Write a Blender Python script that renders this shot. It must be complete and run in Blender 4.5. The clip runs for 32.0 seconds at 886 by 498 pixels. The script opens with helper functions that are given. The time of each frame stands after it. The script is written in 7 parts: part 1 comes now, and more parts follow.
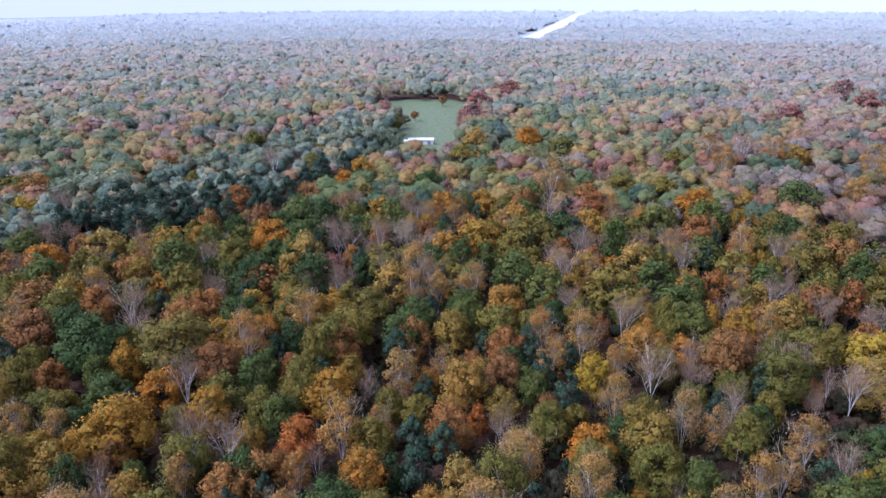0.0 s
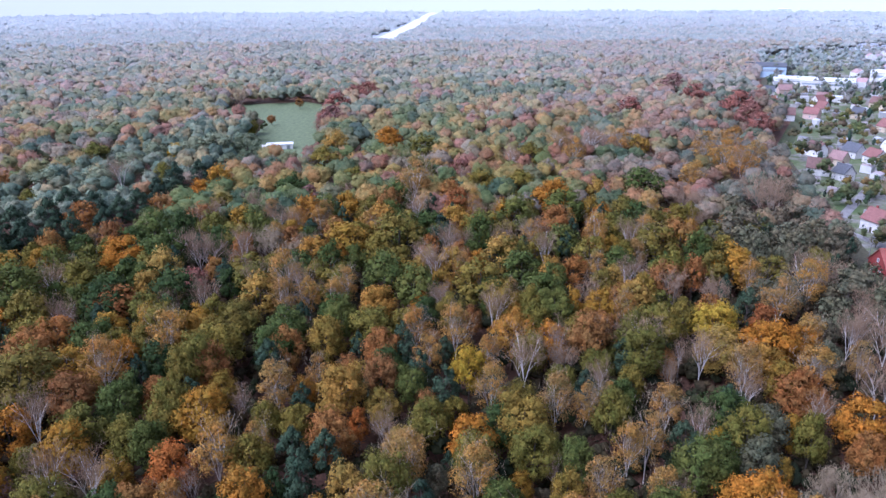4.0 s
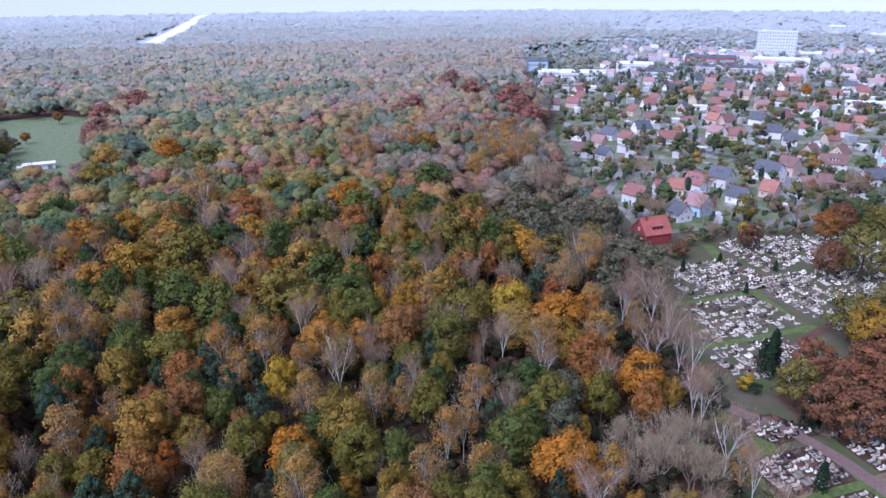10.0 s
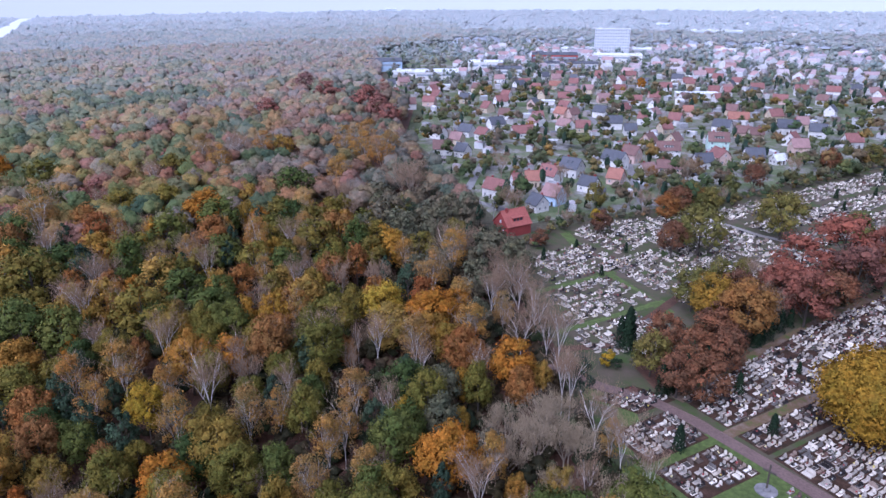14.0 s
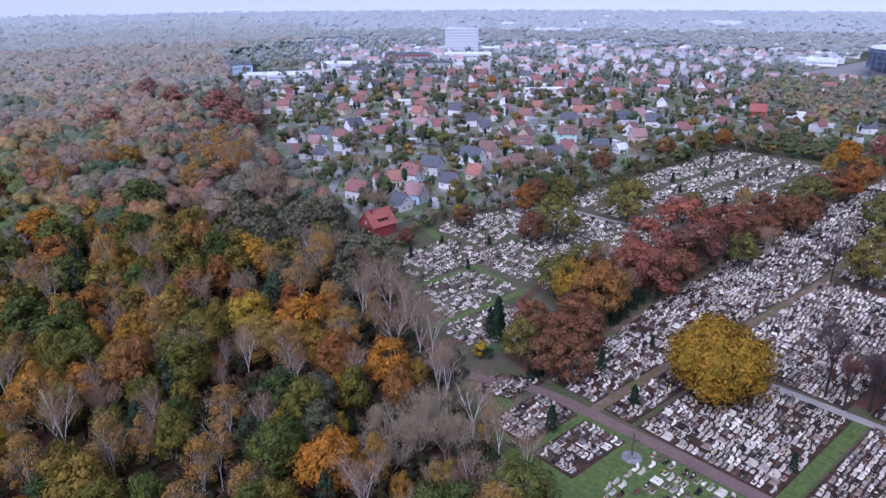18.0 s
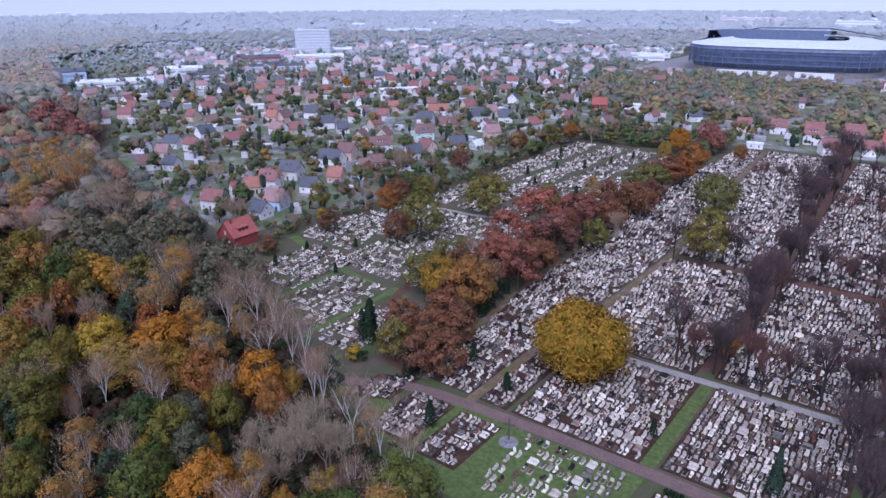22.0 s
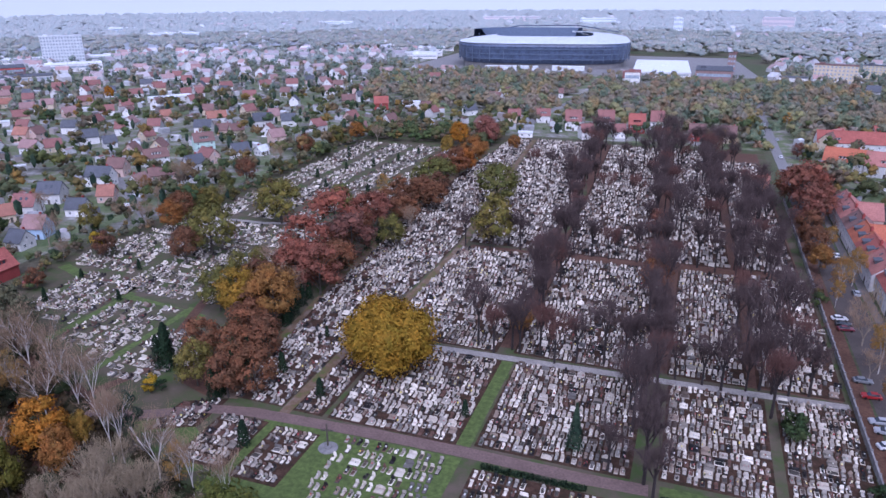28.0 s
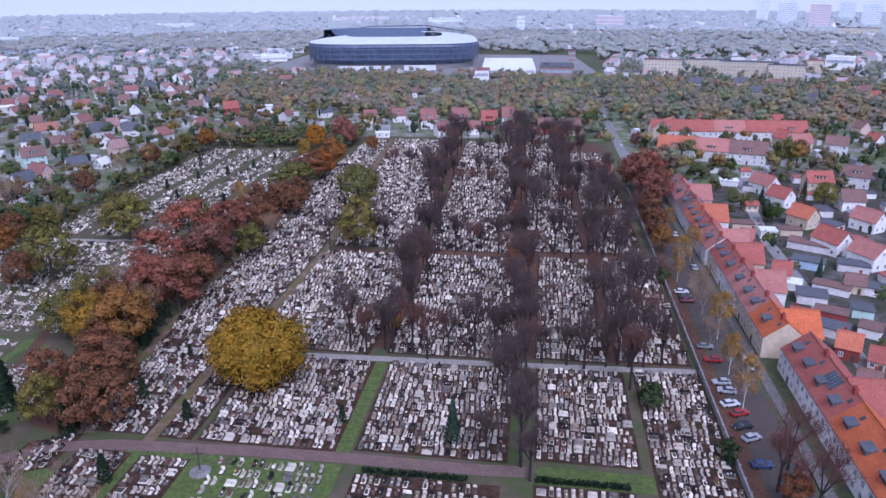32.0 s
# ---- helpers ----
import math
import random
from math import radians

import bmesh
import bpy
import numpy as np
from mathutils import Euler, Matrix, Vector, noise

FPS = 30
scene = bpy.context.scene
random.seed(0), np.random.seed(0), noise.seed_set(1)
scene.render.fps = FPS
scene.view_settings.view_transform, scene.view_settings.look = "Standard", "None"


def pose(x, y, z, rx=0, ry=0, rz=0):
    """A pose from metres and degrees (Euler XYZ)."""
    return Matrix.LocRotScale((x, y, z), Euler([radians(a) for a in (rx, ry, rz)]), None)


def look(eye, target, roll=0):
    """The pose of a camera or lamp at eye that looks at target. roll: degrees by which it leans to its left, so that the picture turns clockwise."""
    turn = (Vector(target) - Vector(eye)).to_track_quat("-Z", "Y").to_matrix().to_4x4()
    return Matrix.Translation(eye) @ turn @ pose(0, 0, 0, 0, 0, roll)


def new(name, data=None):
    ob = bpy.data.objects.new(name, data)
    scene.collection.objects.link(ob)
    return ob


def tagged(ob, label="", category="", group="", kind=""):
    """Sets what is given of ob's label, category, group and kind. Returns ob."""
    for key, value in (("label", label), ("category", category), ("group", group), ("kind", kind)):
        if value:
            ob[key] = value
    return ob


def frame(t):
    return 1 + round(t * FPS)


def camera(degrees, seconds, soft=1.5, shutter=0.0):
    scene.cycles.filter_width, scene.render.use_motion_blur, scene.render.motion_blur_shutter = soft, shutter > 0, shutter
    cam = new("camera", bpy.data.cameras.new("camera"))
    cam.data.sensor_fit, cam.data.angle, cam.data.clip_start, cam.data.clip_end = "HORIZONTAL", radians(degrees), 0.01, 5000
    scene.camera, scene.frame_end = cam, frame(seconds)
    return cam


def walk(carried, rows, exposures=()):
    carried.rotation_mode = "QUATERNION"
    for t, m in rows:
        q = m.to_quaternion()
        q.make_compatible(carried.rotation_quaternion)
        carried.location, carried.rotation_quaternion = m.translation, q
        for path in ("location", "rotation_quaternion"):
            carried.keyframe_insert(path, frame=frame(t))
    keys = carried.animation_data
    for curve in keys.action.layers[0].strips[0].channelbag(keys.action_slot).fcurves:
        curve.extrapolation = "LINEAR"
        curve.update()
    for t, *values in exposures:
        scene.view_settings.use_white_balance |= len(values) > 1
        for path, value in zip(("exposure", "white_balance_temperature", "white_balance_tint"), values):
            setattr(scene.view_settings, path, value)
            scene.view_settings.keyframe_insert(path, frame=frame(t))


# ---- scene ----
# ---- camera: a drone that hovers and turns to the right ----
EYE = 90.0
cam = camera(64.9, 32.0, soft=1.5)
PATH = [(float(t), look((0, 0, EYE), (-math.sin(radians(a)), math.cos(radians(a)), EYE - math.tan(radians(20.66))), -0.29))
        for t in range(33) for a in [101.41 - 2.9084 * t - 0.00118 * (t - 16) ** 2]]
walk(cam, PATH, [(0.0, 1.22, 4960, 28), (8.0, 1.08, 4970, 28), (14.0, 0.82, 4970, 30), (20.0, 0.58, 4970, 31), (32.0, 0.58, 4970, 32)])

# ---- light: overcast late-autumn day ----
world = bpy.data.worlds.new("overcast_sky")
scene.world = world
world.use_nodes = True
wn = world.node_tree.nodes
sky = wn.new("ShaderNodeTexSky")
sky.sky_type, sky.sun_disc = "NISHITA", False
sky.sun_elevation, sky.sun_rotation = radians(48), radians(200)
sky.dust_density, sky.air_density = 3.0, 1.2
soft_sky = wn.new("ShaderNodeHueSaturation")
soft_sky.inputs["Saturation"].default_value = 0.42
world.node_tree.links.new(sky.outputs[0], soft_sky.inputs["Color"])
world.node_tree.links.new(soft_sky.outputs[0], wn["Background"].inputs[0])
wn["Background"].inputs[1].default_value = 0.10
sun = new("sun", bpy.data.lights.new("sun", "SUN"))
sun.data.energy, sun.data.angle, sun.data.color = 1.9, radians(40), (1.0, 0.97, 0.92)
sun.matrix_world = look((0, 0, 300), (-150, 200, 0))


# ---- materials ----
def shader(name, rough=0.8, spec=0.3, metal=0.0):
    m = bpy.data.materials.new(name)
    m.use_nodes = True
    b = m.node_tree.nodes["Principled BSDF"]
    b.inputs["Roughness"].default_value, b.inputs["Metallic"].default_value = rough, metal
    b.inputs["Specular IOR Level"].default_value = spec
    return m, m.node_tree, b


def ramp(nt, fac, stops):
    r = nt.nodes.new("ShaderNodeValToRGB")
    e = r.color_ramp.elements
    while len(e) < len(stops):
        e.new(0.5)
    for k, (p, c) in enumerate(stops):
        e[k].position, e[k].color = p, (*c, 1)
    nt.links.new(fac, r.inputs[0])
    return r.outputs[0]


def noise_tex(nt, scale, detail=4.0, rough=0.6, coords="Object"):
    c = nt.nodes.new("ShaderNodeTexCoord")
    n = nt.nodes.new("ShaderNodeTexNoise")
    n.inputs["Scale"].default_value, n.inputs["Detail"].default_value, n.inputs["Roughness"].default_value = scale, detail, rough
    nt.links.new(c.outputs[coords], n.inputs["Vector"])
    return n.outputs["Fac"]


def mix(nt, fac, a, b, mode="MIX"):
    n = nt.nodes.new("ShaderNodeMix")
    n.data_type, n.blend_type = "RGBA", mode
    for sock, v in ((n.inputs[0], fac), (n.inputs[6], a), (n.inputs[7], b)):
        if isinstance(v, (int, float)):
            sock.default_value = v
        elif isinstance(v, tuple):
            sock.default_value = (*v, 1)
        else:
            nt.links.new(v, sock)
    return n.outputs[2]


def bump(nt, b, height, strength=0.4, distance=0.05):
    n = nt.nodes.new("ShaderNodeBump")
    n.inputs["Strength"].default_value, n.inputs["Distance"].default_value = strength, distance
    nt.links.new(height, n.inputs["Height"])
    nt.links.new(n.outputs[0], b.inputs["Normal"])


def plain(name, colour, rough=0.8, spec=0.3, metal=0.0, grain=3.0, spread=0.25, bumpy=0.3):
    """A surface of one colour with fine grain, broad stains and a light relief, and its own tone from object to object."""
    m, nt, b = shader(name, rough, spec, metal)
    d = tuple(c * (1 - spread) for c in colour)
    l = tuple(min(1, c * (1 + spread)) for c in colour)
    fine = ramp(nt, noise_tex(nt, grain), [(0.3, d), (0.7, l)])
    broad = ramp(nt, noise_tex(nt, 0.35, 3), [(0.3, (0.78, 0.78, 0.78)), (0.65, (1, 1, 1))])
    info = nt.nodes.new("ShaderNodeObjectInfo")
    own = ramp(nt, info.outputs["Random"], [(0, (0.86, 0.86, 0.86)), (1, (1, 1, 1))])
    nt.links.new(mix(nt, 1.0, mix(nt, 1.0, fine, broad, "MULTIPLY"), own, "MULTIPLY"), b.inputs["Base Color"])
    if bumpy:
        bump(nt, b, noise_tex(nt, grain * 2), bumpy)
    return m


def foliage(name, stops, source="object", leafy=0.18, contrast=1.0):
    """Leaves: a hue of its own for every crown, light and dark leaves within it."""
    m, nt, b = shader(name, 0.8, 0.12)
    if source == "object":
        src = nt.nodes.new("ShaderNodeObjectInfo").outputs["Random"]
    else:
        a = nt.nodes.new("ShaderNodeAttribute")
        a.attribute_name = "tone"
        src = a.outputs["Fac"]
    base = ramp(nt, src, stops)
    leaf = nt.nodes.new("ShaderNodeNewGeometry").outputs["Random Per Island"]
    k = contrast
    tone = ramp(nt, leaf, [(0, (1 - 0.3 * k, 1 - 0.3 * k, 1 - 0.34 * k)), (0.5, (1, 1, 0.97)), (1, (1 + 0.3 * k, 1 + 0.25 * k, 1 + 0.08 * k))])
    patch = ramp(nt, noise_tex(nt, 0.3, 3), [(0.33, (0.74, 0.88, 0.86)), (0.67, (1.2, 1.06, 0.96))])
    fine = noise_tex(nt, 1.9, 3)
    patch = mix(nt, 1.0, patch, ramp(nt, fine, [(0.3, (0.6, 0.6, 0.6)), (0.68, (1.25, 1.25, 1.2))]), "MULTIPLY")
    bump(nt, b, fine, 0.6, 0.35)
    col = mix(nt, 1.0, mix(nt, 1.0, base, tone, "MULTIPLY"), patch, "MULTIPLY")
    nt.links.new(col, b.inputs["Base Color"])
    t = nt.nodes.new("ShaderNodeBsdfTranslucent")
    nt.links.new(col, t.inputs["Color"])
    s = nt.nodes.new("ShaderNodeMixShader")
    s.inputs[0].default_value = leafy
    nt.links.new(b.outputs[0], s.inputs[1])
    nt.links.new(t.outputs[0], s.inputs[2])
    nt.links.new(s.outputs[0], nt.nodes["Material Output"].inputs["Surface"])
    return m


def even(*colours):
    n = len(colours)
    return [(k / max(1, n - 1), c) for k, c in enumerate(colours)]


GREEN = even((0.042, 0.068, 0.024), (0.058, 0.088, 0.026), (0.085, 0.108, 0.028), (0.12, 0.128, 0.03), (0.068, 0.098, 0.026))
OCHRE = even((0.22, 0.155, 0.032), (0.29, 0.175, 0.026), (0.34, 0.175, 0.022), (0.29, 0.20, 0.05), (0.34, 0.155, 0.022))
RUST = even((0.29, 0.125, 0.034), (0.22, 0.105, 0.04), (0.30, 0.155, 0.045), (0.25, 0.09, 0.032))
TAN = even((0.38, 0.225, 0.07), (0.44, 0.25, 0.065), (0.34, 0.21, 0.08), (0.41, 0.21, 0.055))
PINE = even((0.034, 0.058, 0.042), (0.044, 0.072, 0.046), (0.056, 0.085, 0.052))
WILLOW = even((0.19, 0.225, 0.15), (0.24, 0.265, 0.18), (0.16, 0.195, 0.13))
M = {}
M["green"] = foliage("leaves_green", GREEN)
M["ochre"] = foliage("leaves_ochre", OCHRE)
M["rust"] = foliage("leaves_rust", RUST)
M["tan"] = foliage("leaves_tan", TAN, leafy=0.4)
M["pine"] = foliage("needles", PINE, leafy=0.1)
M["willow"] = foliage("leaves_willow", WILLOW)
M["yellow"] = foliage("leaves_yellow", even((0.36, 0.25, 0.02), (0.42, 0.27, 0.02)))
M["copper"] = foliage("leaves_copper", even((0.203, 0.086, 0.064), (0.255, 0.093, 0.067), (0.181, 0.086, 0.069), (0.159, 0.077, 0.065)))
M["great"] = foliage("leaves_golden", even((0.31, 0.185, 0.02), (0.25, 0.165, 0.025), (0.35, 0.20, 0.02)))
M["olive"] = foliage("leaves_olive", even((0.121, 0.126, 0.042), (0.189, 0.154, 0.042)))
M["ember"] = foliage("leaves_ember", even((0.25, 0.10, 0.04), (0.21, 0.09, 0.045), (0.27, 0.12, 0.045)))
M["brown"] = foliage("leaves_brown", even((0.173, 0.083, 0.049), (0.207, 0.094, 0.051), (0.144, 0.075, 0.051)))
M["orange"] = foliage("leaves_orange", even((0.40, 0.17, 0.02), (0.37, 0.16, 0.022)))
M["thuja"] = foliage("scales_thuja", even((0.016, 0.031, 0.018), (0.023, 0.042, 0.022)), leafy=0.05)
M["shrub"] = foliage("leaves_shrub", even((0.035, 0.06, 0.03), (0.07, 0.09, 0.035), (0.14, 0.11, 0.04), (0.13, 0.08, 0.06)))
MIXED = ((0.051, 0.077, 0.048), (0.068, 0.097, 0.041), (0.091, 0.119, 0.041), (0.119, 0.142, 0.041), (0.085, 0.113, 0.045), (0.148, 0.153, 0.045), (0.204, 0.171, 0.048), (0.249, 0.181, 0.051), (0.284, 0.176, 0.051), (0.249, 0.142, 0.062), (0.239, 0.108, 0.068), (0.171, 0.142, 0.108), (0.227, 0.181, 0.125), (0.171, 0.159, 0.074), (0.113, 0.130, 0.051), (0.062, 0.091, 0.048))


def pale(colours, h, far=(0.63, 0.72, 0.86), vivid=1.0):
    """The same mixture of leaves with haze mixed into its colours by the share h."""
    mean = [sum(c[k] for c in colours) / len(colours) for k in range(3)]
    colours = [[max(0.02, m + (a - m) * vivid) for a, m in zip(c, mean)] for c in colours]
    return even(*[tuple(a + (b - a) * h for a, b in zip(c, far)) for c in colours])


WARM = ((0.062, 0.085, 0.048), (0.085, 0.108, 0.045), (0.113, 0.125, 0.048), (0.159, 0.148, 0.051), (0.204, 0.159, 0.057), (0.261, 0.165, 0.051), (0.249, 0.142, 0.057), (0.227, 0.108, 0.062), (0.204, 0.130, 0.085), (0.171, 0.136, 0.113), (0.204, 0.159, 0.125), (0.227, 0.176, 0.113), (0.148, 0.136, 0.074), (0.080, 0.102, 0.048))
# leaf colours for each ring outwards, with more haze mixed in
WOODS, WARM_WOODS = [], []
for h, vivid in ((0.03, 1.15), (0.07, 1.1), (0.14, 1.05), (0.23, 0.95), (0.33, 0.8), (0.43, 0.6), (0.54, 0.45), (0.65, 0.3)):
    haze_tint = (0.70, 0.70, 0.77) if h < 0.4 else (0.64, 0.71, 0.84)
    WOODS.append(foliage("leaves_wood_hazed", pale(MIXED, h, haze_tint, vivid), "tone", contrast=0.5 * (1 - h), leafy=0.2))
    WARM_WOODS.append(foliage("leaves_warm_wood_hazed", pale(WARM, h, haze_tint, vivid), "tone", contrast=0.5 * (1 - h), leafy=0.2))
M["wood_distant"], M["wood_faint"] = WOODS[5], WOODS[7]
M["wood_valley"] = foliage("leaves_valley_wood", even((0.085, 0.125, 0.105), (0.25, 0.28, 0.21), (0.095, 0.13, 0.10), (0.13, 0.165, 0.125), (0.22, 0.245, 0.19), (0.085, 0.12, 0.10), (0.30, 0.24, 0.14), (0.11, 0.145, 0.11)), "tone")
# belt leaves are lightened and greyed to carry some haze
M["belt"] = foliage("leaves_belt_hazed", even((0.156, 0.198, 0.132), (0.288, 0.270, 0.132), (0.240, 0.204, 0.180), (0.138, 0.180, 0.126), (0.300, 0.228, 0.120), (0.252, 0.216, 0.198), (0.120, 0.162, 0.126), (0.312, 0.204, 0.144), (0.180, 0.210, 0.132), (0.276, 0.234, 0.204)), "tone", contrast=0.4)
M["grey"] = foliage("leaves_grey_thicket", even((0.105, 0.11, 0.07), (0.145, 0.13, 0.09), (0.115, 0.12, 0.075), (0.165, 0.135, 0.10)))
M["wood_edge"] = foliage("leaves_edge_wood", even((0.09, 0.115, 0.09), (0.17, 0.15, 0.135), (0.105, 0.13, 0.10), (0.20, 0.16, 0.155), (0.25, 0.18, 0.11), (0.095, 0.12, 0.085), (0.185, 0.165, 0.14), (0.26, 0.125, 0.10), (0.13, 0.14, 0.10)), "tone", contrast=0.6)
# understorey leaves are darkened so the gaps between crowns read as shade
M["wood_under"] = foliage("leaves_understorey_shade", even((0.018, 0.026, 0.013), (0.05, 0.035, 0.02), (0.024, 0.035, 0.015), (0.065, 0.045, 0.028), (0.03, 0.03, 0.016)), "tone")
M["moss"] = foliage("leaves_moss", even((0.115, 0.11, 0.024), (0.155, 0.138, 0.028), (0.20, 0.155, 0.03), (0.145, 0.118, 0.026)))
# red leaves, paled for the haze over the far trees that wear them
M["dusky"] = foliage("leaves_dusky_red", even((0.25, 0.115, 0.10), (0.29, 0.12, 0.10), (0.22, 0.12, 0.115)))
M["fire"] = foliage("leaves_fire", even((0.32, 0.12, 0.03), (0.36, 0.12, 0.025)))
M["lemon"] = foliage("leaves_lemon", even((0.34, 0.22, 0.02), (0.38, 0.26, 0.03)))
M["bark"] = plain("bark_brown", (0.09, 0.075, 0.06), grain=8)
M["bark_dark"] = plain("bark_dark", (0.035, 0.027, 0.025), grain=8)
M["bark_grey"] = plain("bark_grey", (0.27, 0.22, 0.165), grain=6)
M["bark_birch"] = plain("bark_birch", (0.60, 0.55, 0.50), grain=4, spread=0.4)
M["twigs"] = plain("twigs_mauve", (0.29, 0.195, 0.12), grain=4)
M["twigs_dark"] = plain("twigs_dark", (0.088, 0.06, 0.054), grain=4)
M["twigs_rust"] = plain("twigs_rust", (0.13, 0.062, 0.047), grain=4)
M["twigs_pale"] = plain("twigs_pale", (0.31, 0.24, 0.15), grain=4)
M["grass"] = plain("grass", (0.082, 0.115, 0.026), grain=0.9, spread=0.35)
M["litter"] = plain("leaf_litter", (0.10, 0.05, 0.03), grain=1.5, spread=0.4)
M["soil_path"] = plain("path_red_earth", (0.15, 0.10, 0.085), grain=2.0)
M["pale_path"] = plain("path_pale_slabs", (0.27, 0.245, 0.22), grain=2.0)
M["asphalt"] = plain("asphalt", (0.078, 0.063, 0.055), grain=3.0)
M["concrete"] = plain("concrete", (0.23, 0.22, 0.215), grain=1.0)
# red, orange, pink and brown tiles are dulled to carry the village's haze
M["roof_red"] = plain("tiles_red", (0.25, 0.115, 0.10), grain=2.5)
M["roof_orange"] = plain("tiles_orange", (0.33, 0.15, 0.105), grain=2.5)
M["roof_bright"] = plain("tiles_bright_orange", (0.48, 0.125, 0.045), grain=2.5)
M["roof_pink"] = plain("tiles_pink", (0.30, 0.185, 0.17), grain=2.5)
M["roof_brown"] = plain("tiles_brown", (0.19, 0.11, 0.095), grain=2.5)
# the same tiles at full colour, without haze
M["roof_vivid_red"] = plain("vivid_tiles_red", (0.34, 0.105, 0.08), grain=2.5)
M["roof_vivid_orange"] = plain("vivid_tiles_orange", (0.44, 0.14, 0.075), grain=2.5)
M["roof_vivid_pink"] = plain("vivid_tiles_salmon", (0.38, 0.165, 0.135), grain=2.5)
M["roof_grey"] = plain("tiles_grey", (0.10, 0.105, 0.12), grain=2.5)
M["wall_white"] = plain("render_white", (0.80, 0.78, 0.75), grain=1.5, spread=0.08)
M["wall_cream"] = plain("render_cream", (0.60, 0.50, 0.36), grain=1.5, spread=0.1)
M["wall_grey"] = plain("render_grey", (0.66, 0.64, 0.62), grain=1.5, spread=0.12)
M["wall_pink"] = plain("render_pink", (0.60, 0.44, 0.37), grain=1.5, spread=0.1)
M["wall_blue"] = plain("render_blue", (0.45, 0.58, 0.72), grain=1.5, spread=0.06)
M["wall_red"] = plain("brick_red", (0.30, 0.06, 0.05), grain=4, spread=0.25)
M["wall_mint"] = plain("render_mint", (0.50, 0.66, 0.58), grain=1.5, spread=0.08)
M["glass"] = plain("window_glass", (0.05, 0.06, 0.075), rough=0.12, spec=0.6, grain=0.5, bumpy=0)
M["frame"] = plain("window_frame", (0.7, 0.7, 0.7), grain=2, spread=0.05, bumpy=0)
M["metal"] = plain("grey_metal", (0.35, 0.36, 0.38), rough=0.4, metal=0.6, grain=2)
M["white_sheet"] = plain("white_roof_sheet", (0.75, 0.77, 0.79), rough=0.45, grain=0.6, spread=0.08)
M["dark"] = plain("dark_rubber", (0.02, 0.02, 0.02), rough=0.7, bumpy=0)


# ---- mesh helpers ----
def mesh_of(name, bm, mats, smooth=False):
    me = bpy.data.meshes.new(name)
    bm.to_mesh(me)
    bm.free()
    for m in mats if isinstance(mats, (list, tuple)) else [mats]:
        me.materials.append(m)
    if smooth:
        me.shade_smooth()
    return me


def part(name, bm, material, parent, label=""):
    ob = new(name, bm if isinstance(bm, bpy.types.Mesh) else mesh_of(name, bm, material))
    ob.parent = parent
    return tagged(ob, label)


def thing(name, m, label, category, group="", kind=""):
    ob = new(name)
    ob.empty_display_size = 0.5
    ob.matrix_world = m
    return tagged(ob, label, category, group, kind)


def box(bm, x0, y0, z0, x1, y1, z1, mat=0):
    v = [bm.verts.new(p) for p in ((x0, y0, z0), (x1, y0, z0), (x1, y1, z0), (x0, y1, z0), (x0, y0, z1), (x1, y0, z1), (x1, y1, z1), (x0, y1, z1))]
    for q in ((3, 2, 1, 0), (4, 5, 6, 7), (0, 1, 5, 4), (1, 2, 6, 5), (2, 3, 7, 6), (3, 0, 4, 7)):
        bm.faces.new([v[k] for k in q]).material_index = mat
    return v


def boxed(*args):
    bm = bmesh.new()
    box(bm, *args)
    return bm


def prism(bm, pts, z0, z1, mat=0):
    """An upright prism over a flat outline that runs counter-clockwise."""
    lo, hi = [bm.verts.new((x, y, z0)) for x, y in pts], [bm.verts.new((x, y, z1)) for x, y in pts]
    n = len(pts)
    for k in range(n):
        bm.faces.new((lo[k], lo[(k + 1) % n], hi[(k + 1) % n], hi[k])).material_index = mat
    bm.faces.new(hi).material_index = mat
    bm.faces.new(lo[::-1]).material_index = mat


def raw_mesh(name, verts, faces, mats, tone=None, mat_index=None, normals=None):
    """A mesh from arrays of vertices (n, 3) and quads (m, 4), with a tone for every vertex."""
    me = bpy.data.meshes.new(name)
    verts, faces = np.asarray(verts, np.float32), np.asarray(faces, np.int32)
    me.vertices.add(len(verts))
    me.vertices.foreach_set("co", verts.ravel())
    me.loops.add(faces.size)
    me.loops.foreach_set("vertex_index", faces.ravel())
    me.polygons.add(len(faces))
    me.polygons.foreach_set("loop_start", np.arange(len(faces), dtype=np.int32) * faces.shape[1])
    if mat_index is not None:
        me.polygons.foreach_set("material_index", np.asarray(mat_index, np.int32))
    for m in mats if isinstance(mats, (list, tuple)) else [mats]:
        me.materials.append(m)
    if tone is not None:
        me.attributes.new("tone", "FLOAT", "POINT").data.foreach_set("value", np.asarray(tone, np.float32))
    me.update(calc_edges=True)
    me.validate()
    if normals is not None:
        me.normals_split_custom_set_from_vertices(normals)
    return me


